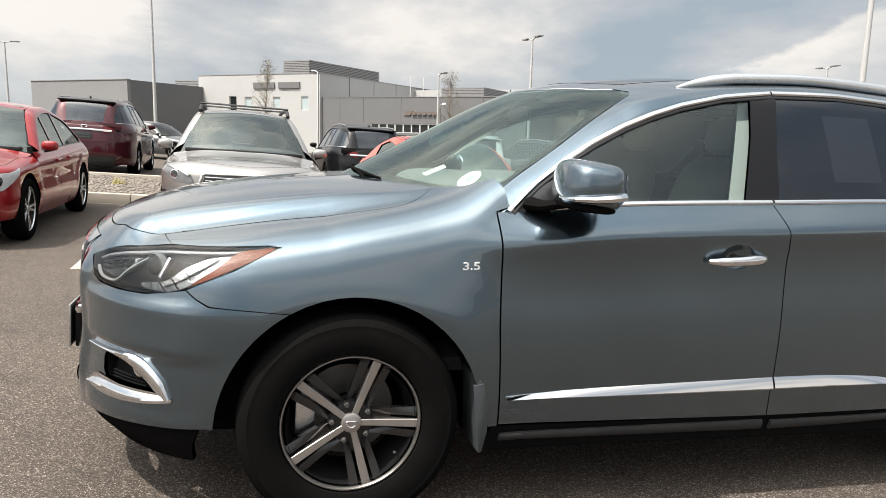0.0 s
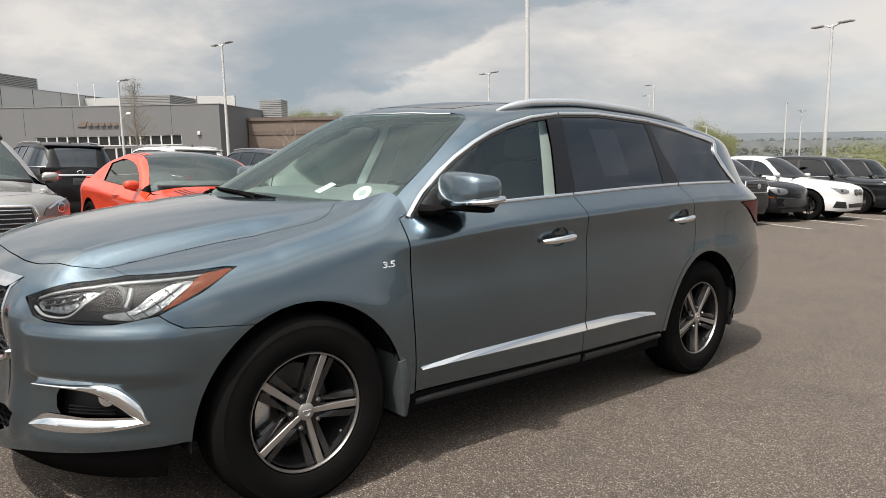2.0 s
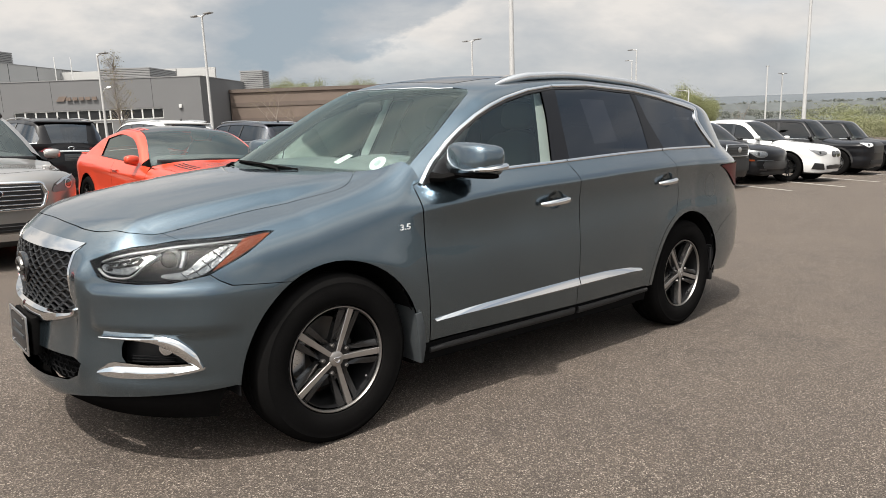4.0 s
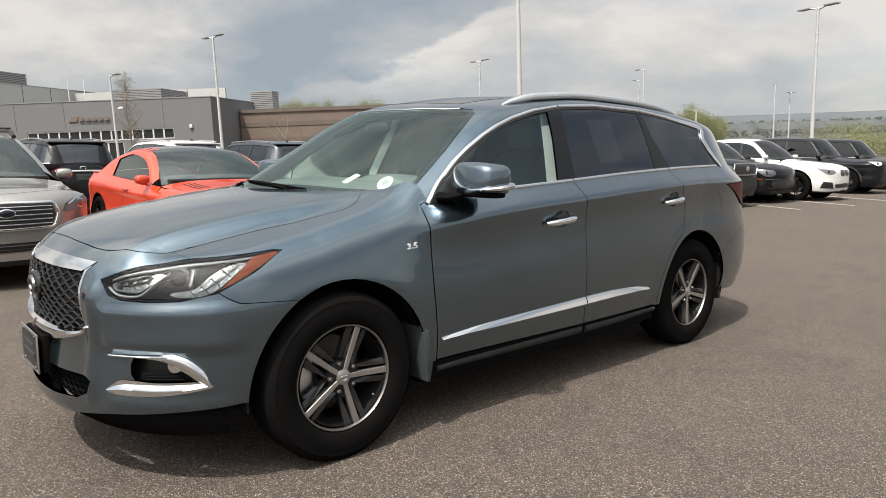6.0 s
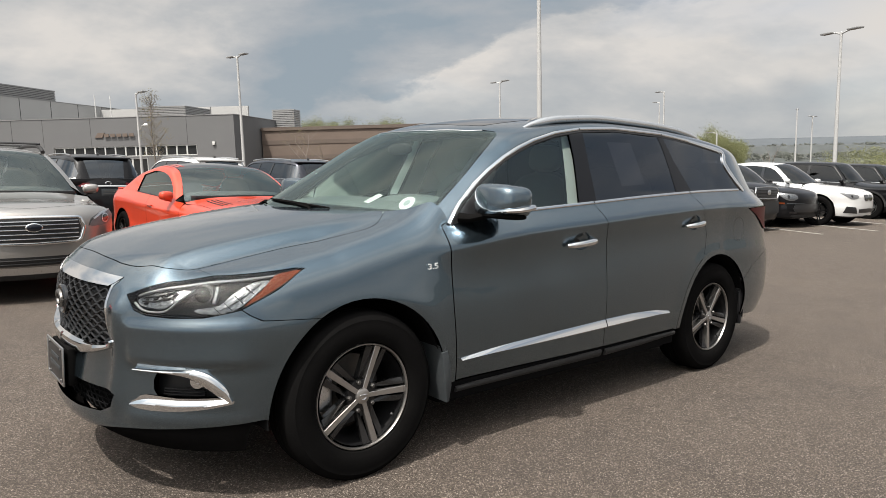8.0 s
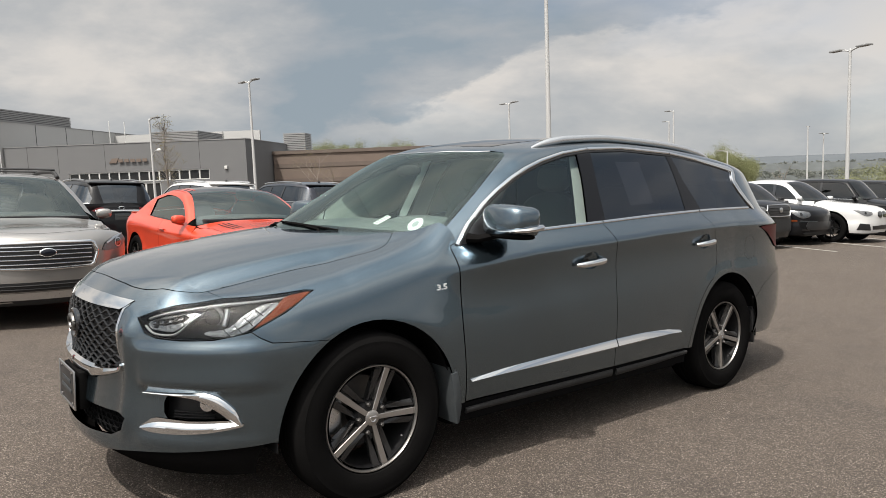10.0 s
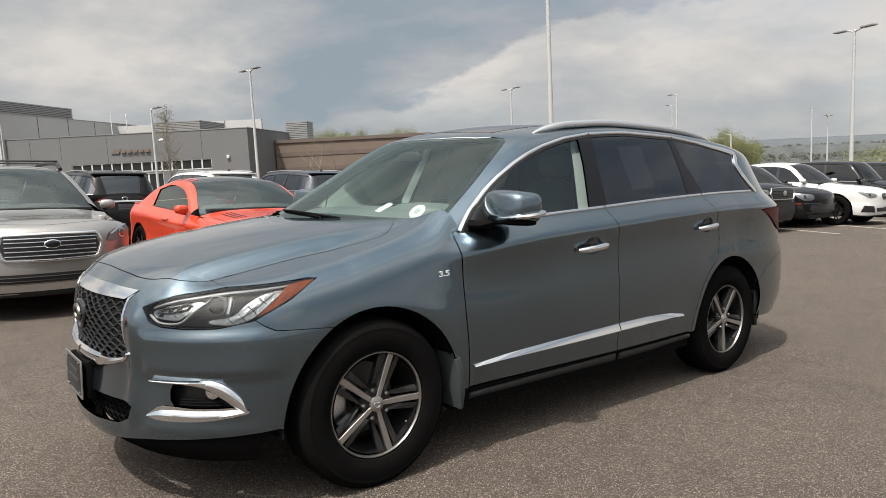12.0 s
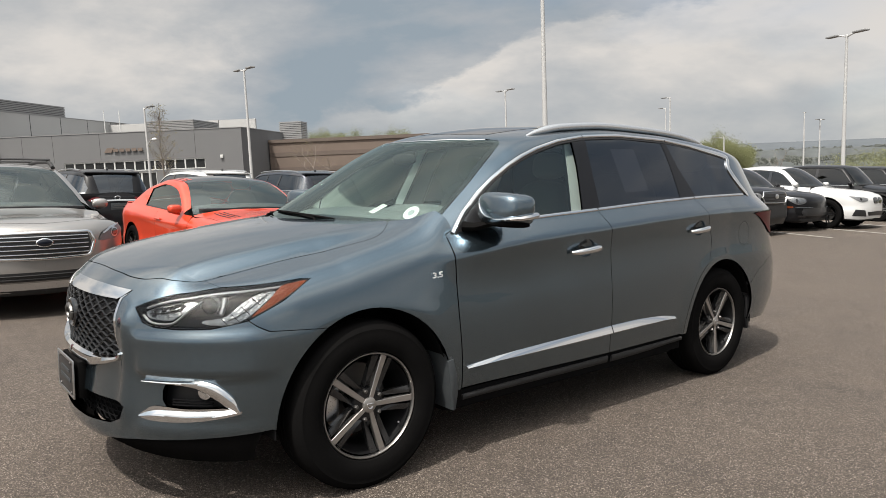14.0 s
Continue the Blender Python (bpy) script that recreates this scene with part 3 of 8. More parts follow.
        def inw(dd):
            Y = np.maximum(w - dd, 0)
            return np.stack([x, -Y, self.over(x, Y)], -1)
        p2 = inw(np.full(x.shape, r))
        t = np.clip((d + r) / (2 * r), 0, 1)[..., None]
        mid = (1 - t) ** 2 * p0 + 2 * t * (1 - t) * p1 + t * t * p2
        return np.where((d < -r)[..., None], low, np.where((d > r)[..., None], inw(np.maximum(d, r)), mid))

    def eave(self, x):
        x = np.asarray(x, float)
        zc = np.full(x.shape, 1.5)
        for _ in range(12):
            zc = 0.5 * zc + 0.5 * self.over(x, self.wide(x, zc))
        return zc

    def over(self, x, y):
        fade = np.clip((2.2 - x) / 1.2, 0, 1)
        return self.roof(x - self.bow * fade * y * y) - self.crown * (np.abs(y) / 0.6) ** 2

    def lid(self, x, y):
        """The roof and the screens as a field over the plan."""
        x, y = np.broadcast_arrays(np.asarray(x, float), np.asarray(y, float))
        return np.stack([x, y, self.over(x, y)], -1)


def crossover():
    return Shell(
        fold=0.050, nr=3.3, flare=0.006, crown=0.056,
        front_inset=curve((0.15, 0.08), (0.24, 0.05), (0.34, 0.022), (0.46, 0.005), (0.56, 0.001), (0.66, 0.001), (0.76, 0.004), (0.86, 0.012), (0.95, 0.024), (1.05, 0.045), (1.12, 0.068), (1.17, 0.092)),
        width=curve((-0.6, 0.955), (-0.3, 0.955), (0.2, 0.962), (0.9, 0.975), (1.7, 0.985), (2.4, 0.982), (3.0, 0.957), (3.4, 0.918), (4.2, 0.89)),
        inset=curve((0.15, 0.09), (0.24, 0.062), (0.34, 0.035), (0.42, 0.020), (0.50, 0.010), (0.58, 0.0045), (0.64, 0.0035), (0.70, 0.0055), (0.76, 0.0095), (0.82, 0.0155), (0.88, 0.0205), (0.93, 0.0220), (0.97, 0.0200), (1.01, 0.0135), (1.035, 0.0075), (1.053, 0.0022), (1.062, 0.0005), (1.073, 0.004), (1.09, 0.015), (1.12, 0.042), (1.17, 0.092)),
        belt=curve((-0.3, 1.05), (0.45, 1.105), (1.0, 1.16), (1.6, 1.195), (2.2, 1.228), (2.8, 1.25), (3.45, 1.258), (4.2, 1.25)),
        nose=curve((0.15, -0.80), (0.24, -0.945), (0.31, -1.008), (0.40, -1.004), (0.6, -0.985), (0.78, -1.0), (0.88, -0.975), (0.96, -0.9), (1.05, -0.8), (1.2, -0.7)),
        tail=curve((0.2, 3.98), (0.35, 4.10), (0.5, 4.18), (0.72, 4.18), (0.85, 4.12), (1.02, 4.09), (1.12, 4.05), (1.2, 3.97), (1.3, 3.90), (1.6, 3.77)),
        hood=curve((-1.1, 0.85), (-0.98, 0.915), (-0.85, 0.985), (-0.6, 1.06), (-0.3, 1.115), (0.0, 1.155), (0.2, 1.183), (0.35, 1.218), (0.5, 1.285), (0.8, 1.45), (4.2, 1.6)),
        drop=curve((-1.0, 0.09), (-0.5, 0.124), (0.0, 0.102), (0.5, 0.08), (1.0, 0.06), (4.2, 0.06)),
        roof=curve((-0.4, 0.935), (0.0, 1.142), (0.2, 1.258), (0.4, 1.370), (0.75, 1.562), (0.92, 1.631), (1.15, 1.678), (1.5, 1.720), (2.0, 1.747), (2.5, 1.737), (3.0, 1.700), (3.5, 1.628), (3.78, 1.562), (3.9, 1.46), (4.05, 1.12)),
    )


# ---- wheels ----


def bar(r0, r1, w0, w1, y0, y1, depth, angle, bevel=0.003, bend=0.0):
    """A tapered spoke from r0 to r1 at an angle, its face at y0 to y1."""
    bm = bmesh.new()
    rows = []
    for t in (0.0, 0.35, 0.7, 1.0):
        r, w, y = r0 + (r1 - r0) * t, w0 + (w1 - w0) * t, y0 + (y1 - y0) * t * t
        side = bend * t
        rows.append([bm.verts.new(c) for c in ((r, y, side - w / 2), (r, y, side + w / 2), (r, y + depth, side + w * 0.4), (r, y + depth, side - w * 0.4))])
    for a, b in zip(rows, rows[1:]):
        for k in range(4):
            bm.faces.new((a[k], a[(k + 1) % 4], b[(k + 1) % 4], b[k]))
    bm.faces.new(rows[0])
    bm.faces.new(rows[-1][::-1])
    if bevel:
        bmesh.ops.recalc_face_normals(bm, faces=bm.faces)
        bmesh.ops.bevel(bm, geom=[e for e in bm.edges if len(e.link_faces) == 2 and e.calc_face_angle(0) > 0.6], offset=bevel, segments=1, affect="EDGES")
    bm.transform(pose(0, 0, 0, 0, -angle, 0))
    return bm


def twisted_spoke(r0, r1, w0, w1, y0, y1, angle, turn):
    """A flank spoke whose face rolls over from the hub to the rim."""
    bm = bmesh.new()
    rows = []
    for t in np.linspace(0, 1, 7):
        r, w, y = r0 + (r1 - r0) * t, w0 + (w1 - w0) * t ** 0.8, y0 + (y1 - y0) * t ** 1.4
        roll = turn * (0.014 * (1 - t) ** 1.5 - 0.004)
        c = turn * (0.031 + 0.011 * t)
        rows.append([bm.verts.new(p) for p in ((r, y + roll, c - w / 2), (r, y - 0.003, c), (r, y - roll, c + w / 2), (r, y + 0.030, c + w * 0.40), (r, y + 0.030, c - w * 0.40))])
    for a, b in zip(rows, rows[1:]):
        for k in range(5):
            bm.faces.new((a[k], a[(k + 1) % 5], b[(k + 1) % 5], b[k]))
    bm.faces.new(rows[0])
    bm.faces.new(rows[-1][::-1])
    bm.transform(pose(0, 0, 0, 0, -angle, 0))
    return bm


def tyre_form(R, rim, half):
    k = R - rim
    return lathe([(rim + 0.0035, -half * 0.72), (rim + 0.010, -half * 0.93), (rim + 0.2 * k, -half * 1.0), (rim + 0.32 * k, -half * 1.03), (rim + 0.48 * k, -half * 1.035), (rim + 0.62 * k, -half * 1.02), (rim + 0.74 * k, -half * 0.99), (rim + 0.755 * k, -half * 0.993), (rim + 0.77 * k, -half * 0.98), (R - 0.018, -half * 0.91), (R - 0.004, -half * 0.78), (R, -half * 0.6), (R + 0.001, -half * 0.22), (R - 0.008, -half * 0.20), (R - 0.008, -half * 0.12), (R + 0.001, -half * 0.10), (R + 0.001, half * 0.10), (R - 0.008, half * 0.12), (R - 0.008, half * 0.20), (R + 0.001, half * 0.22), (R, half * 0.6), (R - 0.018, half * 0.91), (rim + 0.4 * k, half), (rim, half * 0.9)], 72)


def wheel_kit(R=0.379, rim=0.236, half=0.118, spokes=5, face=None, dark=None, style="double"):
    """Meshes of one wheel with its outer side towards -y: (name, mesh, label)."""
    face, dark = face or RIM_FACE, dark or RIM_DARK
    yo = -half * 0.86
    kit = [("wheel", mesh_of("wheel", lathe([(rim - 0.016, yo + 0.006), (rim - 0.02, yo + 0.05), (rim - 0.035, yo + 0.08), (rim - 0.03, half * 0.8), (rim, half * 0.85)], 64), dark), "dark barrel of an alloy wheel"),
           ("tyre", mesh_of("tyre", tyre_form(R, rim, half), RUBBER), "black rubber tyre"),
           ("rim", mesh_of("rim", lathe([(rim - 0.008, yo + 0.014), (rim - 0.006, yo + 0.002), (rim - 0.003, yo - 0.003), (rim + 0.001, yo - 0.003), (rim + 0.005, yo + 0.004), (rim + 0.003, yo + 0.016)], 96), RIM_LIP if style == "double" else face), "bright machined rim lip"),
           ("hub", mesh_of("hub", lathe([(0.0, yo + 0.016), (0.045, yo + 0.016), (0.072, yo + 0.022), (0.078, yo + 0.034), (0.078, yo + 0.075)], 40), dark), ""),
           ("hub_cap", mesh_of("hub_cap", lathe([(0.0, yo + 0.004), (0.026, yo + 0.005), (0.034, yo + 0.009), (0.036, yo + 0.02)], 32), face), "silver hub cap"),
           ("brake_disc", mesh_of("brake_disc", lathe([(0.06, half * 0.35), (0.165, half * 0.35), (0.168, half * 0.42), (0.168, half * 0.56), (0.06, half * 0.56)], 48), STEEL), "steel brake disc"),
           ("brake_caliper", mesh_of("brake_caliper", box((0.07, 0.06, 0.15), (-0.150, half * 0.02, 0.015), 0.014), SATIN), "")]
    for k in range(spokes):
        a = 360 / spokes * k - 2
        if style == "double":
            kit.append(("spoke", mesh_of("spoke", bar(0.03, rim - 0.007, 0.022, 0.031, yo + 0.012, yo + 0.006, 0.032, a, 0.002), face), "machined bright spoke"))
            for turn in (1, -1):
                kit.append(("inner_spoke", mesh_of("inner_spoke", twisted_spoke(0.052, rim - 0.013, 0.016, 0.031, yo + 0.036, yo + 0.012, a, turn), SPOKE_GREY), "dark grey twisted spoke"))
        else:
            for off in (8, -8):
                kit.append(("spoke", mesh_of("spoke", bar(0.04, rim - 0.008, 0.022, 0.026, yo + 0.014, yo + 0.006, 0.025, a + off), face), ""))
        nut = lathe([(0.0, yo + 0.006), (0.007, yo + 0.006), (0.0105, yo + 0.010), (0.0115, yo + 0.03)], 6)
        q = radians(a + 180 / spokes)
        bmesh.ops.translate(nut, vec=(0.066 * math.cos(q), 0, 0.066 * math.sin(q)), verts=nut.verts)
        kit.append(("lug_nut", mesh_of("lug_nut", nut, STEEL), ""))
    if style == "double":
        swirl = sweep([(0.017 * math.cos(q), yo + 0.0035, 0.011 * math.sin(q) + 0.004 * math.cos(2 * q)) for q in np.linspace(0.2, 5.6, 20)], 0.0022, 6)
        kit.append(("emblem", mesh_of("emblem", swirl, CHROME), "small chrome emblem"))
        valve = sweep([(0.165, yo + 0.02, -0.12), (0.155, yo + 0.01, -0.112)], 0.005, 6)
        kit.append(("valve", mesh_of("valve", valve, BLACK), ""))
    return kit


def fit_wheel(kit, car, x, y, z, turn=0.0):
    """Hangs one wheel on a car; y < 0 is its left side."""
    m = pose(x, y, z, 0, 0, 180 if y > 0 else 0) @ pose(0, 0, 0, 0, turn, 0)
    name, me, label = kit[0]
    w = part(name, me, None, car, label, m)
    for name, me, label in kit[1:]:
        part(name, me, None, w, label)

# ---- the blue-grey crossover ----
C = crossover()
suv = thing("car", "slate blue metallic three-row crossover parked on the asphalt", "car", LOT)


def both_sides(name, soup_or_bm, mat, parent, label=""):
    """The same part on the left and on the right."""
    if isinstance(soup_or_bm, Soup):
        a, b = soup_or_bm, soup_or_bm.mirrored()
    else:
        a, b = soup_or_bm, mirror(soup_or_bm)
    return part(name, a, mat, parent, label), part(name, b, mat, parent, label)


def arc(cx, cz, r, a0, a1, n=18):
    return [(cx + r * math.cos(radians(a)), cz + r * math.sin(radians(a))) for a in np.linspace(a0, a1, n)]


G = 0.0022  # half a shut line
S0, S1 = C.s0 + 1e-4, C.s1 - 1e-4
headlight = smooth([(-1.03, 0.866), (-0.985, 0.812), (-0.93, 0.797), (-0.82, 0.792), (-0.689, 0.796), (-0.545, 0.823), (-0.40, 0.897), (-0.258, 0.984), (-0.33, 0.990), (-0.431, 0.989), (-0.56, 0.985), (-0.681, 0.976), (-0.864, 0.924)], 4, True)
light_low = [(-1.035, 0.866), (-0.988, 0.807), (-0.93, 0.791), (-0.82, 0.786), (-0.689, 0.790), (-0.545, 0.816)]
grille_edge = [(S0, 0.928), (-1.35, 0.925), (-1.118, 0.918), (-1.140, 0.89), (-1.152, 0.82), (-1.146, 0.73), (-1.128, 0.652), (-1.16, 0.636), (-1.33, 0.592), (S0, 0.575)]
intake = [(S0, 0.462), (-1.25, 0.466), (-1.12, 0.468), (-1.095, 0.455), (-1.12, 0.40), (-1.20, 0.366), (-1.4, 0.350), (S0, 0.345)]
fog_hole = smooth([(-0.90, 0.565), (-0.76, 0.566), (-0.70, 0.548), (-0.635, 0.474), (-0.70, 0.470), (-0.886, 0.470)], 3, True)
shut_y = curve((-0.80, -0.555), (-0.77, -0.586), (-0.69, -0.641), (-0.61, -0.668), (-0.52, -0.676), (-0.44, -0.679), (-0.28, -0.686), (-0.1, -0.701), (0.05, -0.719), (0.14, -0.727), (0.20, -0.716), (0.26, -0.680), (0.31, -0.630))


def shut_v(s):
    """Where the bonnet's side edge lies over the shoulder."""
    zc = float(C.rim(s))
    x, y, ix, iy = (float(c) for c in C.side(np.array(s), np.array(zc)))
    d = np.arange(0.0, 0.42, 0.0005)
    return zc + float(d[np.argmax(y + iy * d > shut_y(x + ix * d))])


hood_edge = smooth([(S0, 1.004), (-1.514, 1.001), (-1.30, 0.985), (-1.20, 0.974), (-1.089, 0.970), (-1.005, 0.981)], 4) + [(s, shut_v(s)) for s in np.linspace(-0.93, 0.29, 52)]


def edge_at(a, b, dv):
    return [(x, v + dv) for x, v in hood_edge if a <= x <= b]


bumper_line = ([(S0, 0.275), (-1.3, 0.288), (-1.02, 0.325), (-0.7, 0.352), (-0.46, 0.368)] + arc(0, 0.37, 0.445, 181, 120) + [(-0.35, 0.7645), (-0.468, 0.7715), (-0.51, 0.7915), (-0.545, 0.8165)]
               + light_low[::-1][1:] + [(-0.864, 0.930), (-0.69, 0.982), (-0.79, shut_v(-0.79) - 0.0035)] + edge_at(S0, -0.80, -0.0035)[::-1] + grille_edge + intake)


def nose_skin(s, v):
    """The bumper's skin: a ridge beside the grille, a shelf under the lamp, a chin."""
    s, v = np.broadcast_arrays(np.asarray(s, float), np.asarray(v, float))
    p = C.point(s, v)
    ridge = 0.018 * np.exp(-((s + 1.085 - 0.10 * (v - 0.7)) / 0.040) ** 2) * np.clip((v - 0.34) / 0.1, 0, 1) * np.clip((0.90 - v) / 0.08, 0, 1)
    away = np.clip((-0.42 - s) / 0.12, 0, 1) * np.clip((s + 1.06) / 0.05, 0, 1)
    step = lambda a: np.clip(a, 0, 1) ** 2 * (3 - 2 * np.clip(a, 0, 1))
    low_edge = 0.785 + 0.03 * np.clip(s + 0.75, -0.3, 0.3)
    shelf = (0.012 * step((low_edge - v) / 0.035) + 0.010 * step((0.72 - v) / 0.13)) * step((v - 0.583) / 0.03) * away
    chin = 0.008 * np.exp(-((v - 0.375) / 0.03) ** 2) * away
    w = p - np.array((0.4, 0.0, 0.0))
    w[..., 2] = 0
    w = w / np.linalg.norm(w, axis=-1, keepdims=True)
    return p + w * (ridge + shelf + chin)[..., None]


bumper = part("front_bumper", patch(nose_skin, bumper_line, [fog_hole], 0.014).both(), BLUE, suv, "slate blue painted front bumper")
fender_line = ([(0.472, 1.112), (0.483, 0.95), (0.488, 0.72), (0.505, 0.5), (0.516, 0.352), (0.46, 0.352)] + arc(0, 0.37, 0.445, 0, 119.4) + [(-0.35, 0.7675), (-0.466, 0.7745), (-0.508, 0.795), (-0.542, 0.819), (-0.40, 0.890), (-0.248, 0.985), (-0.29, 0.997)]
               + [(-0.431, 0.995), (-0.56, 0.991), (-0.687, 0.983), (-0.7875, shut_v(-0.7875) - 0.0035)] + edge_at(-0.78, 0.31, -0.0035) + [(0.31, 1.335), (0.345, 1.318), (0.41, 1.293), (0.49, 1.272), (0.512, 1.20), (0.522, 1.128)])
both_sides("fender", patch(C.point, fender_line, [], 0.016), BLUE, suv)
nose_edge = edge_at(S0, -0.72, 0.0)
nose_in = [(x, max(v + 0.004, float(C.rim(x)) + 0.012 + C.r_nose + (C.r_low - C.r_nose) * min(1, max(0, (x + 1.15) / 0.6)))) for x, v in nose_edge]
lip = patch(C.point, nose_edge + nose_in[::-1], [], 0.016, 0.02)
plan = [tuple(float(c) for c in C.point(np.array(x), np.array(v))[:2]) for x, v in nose_in + edge_at(-0.71, 0.31, 0.0)]
plan = plan + [(0.295, -0.635), (0.27, -0.60), (0.20, -0.50), (0.155, -0.40), (0.115, -0.30), (0.085, -0.20), (0.067, -0.10), (0.062, 0.0)]
plan[0] = (plan[0][0], 0.0)
part("bonnet", patch(C.cap, plan + [(x, -y) for x, y in plan[::-1][1:-1]], [], 0.03, 0.02).add(lip.both()), BLUE, suv, "slate blue bonnet with rounded shoulders")


def belt_line(x0, x1, n=14, dz=0.0):
    return [(x, float(C.belt(x)) + dz) for x in np.linspace(x0, x1, n)]


door_rear = [(1.594, 1.19), (1.612, 1.12), (1.634, 1.03), (1.638, 0.9), (1.636, 0.6), (1.640, 0.45), (1.652, 0.358)]
front_door_line = [(0.478, 1.110), (0.489, 0.95), (0.494, 0.72), (0.511, 0.5), (0.522, 0.358)] + [(x - G, z) for x, z in door_rear[::-1]] + belt_line(1.59, 0.484)
rear_edge = [(2.612, 1.235), (2.655, 1.15), (2.722, 1.03), (2.738, 0.96), (2.722, 0.885), (2.700, 0.835)]
rear_door_line = [(x + G, z) for x, z in door_rear] + [(2.375, 0.366)] + arc(2.9, 0.375, 0.487, 182, 114) + [(x - G, z) for x, z in rear_edge[::-1]] + belt_line(2.606, 1.60)
quarter_line = [(x + G, z) for x, z in rear_edge] + arc(2.9, 0.375, 0.483, 114, 182)[1:] + [(2.42, 0.36), (2.452, 0.36)] + arc(2.9, 0.375, 0.447, 182, 32) + [(3.40, 0.70), (3.6, 0.775), (3.8, 0.80), (S1, 0.80), (S1, 1.262)] + belt_line(3.9, 2.62, 16)


def recess_line(x, z, k=1.0):
    return [(x + k * 0.072 * math.cos(a), z + k * 0.050 * math.sin(a)) for a in np.linspace(0, 2 * math.pi, 33)[:-1]]


CUPS = ((1.415, 0.992), (2.566, 1.052))
front_doors = both_sides("door", patch(C.wall, front_door_line, [recess_line(*CUPS[0])], 0.02), BLUE, suv, "slate blue front door")
rear_doors = both_sides("door", patch(C.wall, rear_door_line, [recess_line(*CUPS[1])], 0.02), BLUE, suv, "slate blue rear door")
both_sides("quarter_panel", patch(C.wall, quarter_line, [], 0.03), BLUE, suv)
rear_bumper_line = arc(2.9, 0.375, 0.447, 31.6, -4) + [(3.42, 0.335), (3.8, 0.32), (S1, 0.34), (S1, 0.7975), (3.8, 0.7975), (3.6, 0.7725), (3.405, 0.6992)]
part("rear_bumper", patch(C.wall, rear_bumper_line, [], 0.03).both(), BLUE, suv)
# dark backing behind shut lines and grilles
inner = lambda s, v: C.point(s, v) * np.array((1, 0.968, 1)) + np.array((0.0, 0, 0))
both_sides("inner_panel", patch(inner, [(0.44, 0.5), (0.44, 1.10), (0.9, 1.11), (2.3, 1.2), (3.2, 1.22), (3.3, 0.95), (2.9, 0.88), (2.5, 0.84), (2.38, 0.6), (2.3, 0.38), (0.5, 0.37)], [], 0.06, 0.0), BLACK, suv)
# sills, arches' liners, underside
both_sides("sill", patch(C.wall, [(0.47, 0.245), (2.43, 0.255), (2.40, 0.352), (1.2, 0.345), (0.50, 0.342)], [], 0.04, 0.03, -0.012), LINER, suv, "black plastic sill")
both_sides("side_step", trim(C.wall, [(1.68, 0.315), (2.05, 0.322), (2.40, 0.335)], [0.04, 0.036, 0.024], 0.010), DARK_TRIM, suv)
both_sides("side_step", trim(C.wall, [(0.53, 0.305), (1.1, 0.312), (1.64, 0.318)], [0.028, 0.036, 0.042], 0.010), DARK_TRIM, suv)
for ax in (0.0, 2.9):
    bm = bmesh.new()
    rows = []
    for y, r in ((-0.925, 0.452), (-0.90, 0.456), (-0.56, 0.458), (-0.55, 0.30)):
        rows.append([bm.verts.new((ax + r * math.cos(q), y, 0.372 + r * math.sin(q))) for q in np.linspace(-0.12, math.pi + 0.12, 28)])
    for a, b in zip(rows, rows[1:]):
        for k in range(27):
            bm.faces.new((a[k], a[k + 1], b[k + 1], b[k]))
    both_sides("wheel_liner", bm, LINER, suv)
part("underbody", box((4.55, 1.10, 0.28), (1.55, 0, 0.34), 0.03), LINER, suv)
part("floor_pan", box((1.95, 1.74, 0.26), (1.45, 0, 0.35), 0.03), LINER, suv)
# unseen black block added inside the nose to stop sun leaking underneath
part("nose_light_block", box((0.34, 1.22, 0.44), (-0.62, 0, 0.51), 0.03), LINER, suv)
part("splash_shield", box((0.36, 1.16, 0.12), (-0.60, 0, 0.31), 0.03), LINER, suv)
part("rear_valance", box((0.5, 1.5, 0.2), (3.62, 0, 0.45), 0.05), BLACK, suv)
part("air_dam", patch(lambda s, v: C.point(s, v) * np.array((1, 0.985, 1)) + np.array((0.02, 0, 0)), [(S0, 0.215), (-1.0, 0.222), (-0.56, 0.225), (-0.50, 0.385), (-0.7, 0.370), (-1.02, 0.340), (S0, 0.295)], [], 0.04, 0.02).both(), RUBBER, suv, "black air dam under the bumper")
# mud flaps
def mud_flap(x, lean, mat, side=-0.957):
    bm = prism([(-0.030, 0.17), (0.006, 0.175), (0.020, 0.10), (0.020, 0.0), (0.000, -0.075), (-0.014, -0.075), (-0.022, 0.04)], 0.012, 0.003)
    back = box((0.014, 0.19, 0.27), (-0.006, 0.10, 0.055), 0.004)
    bm = join(bm, back)
    bm.transform(pose(x, side, 0.345, 0, lean, 0))
    both_sides("mud_flap", bm, mat, suv, "slate grey moulded mud flap")


mud_flap(0.452, -4, GREY_TRIM, -0.974)
mud_flap(3.345, -6, BLACK, -0.915)
# wheels
KIT = wheel_kit()
for x in (0.0, 2.9):
    for y in ((-0.832, 0.832) if x == 0.0 else (-0.818, 0.818)):
        fit_wheel(KIT, suv, x, y, 0.374, {0.0: 0, 2.9: 14}[x])

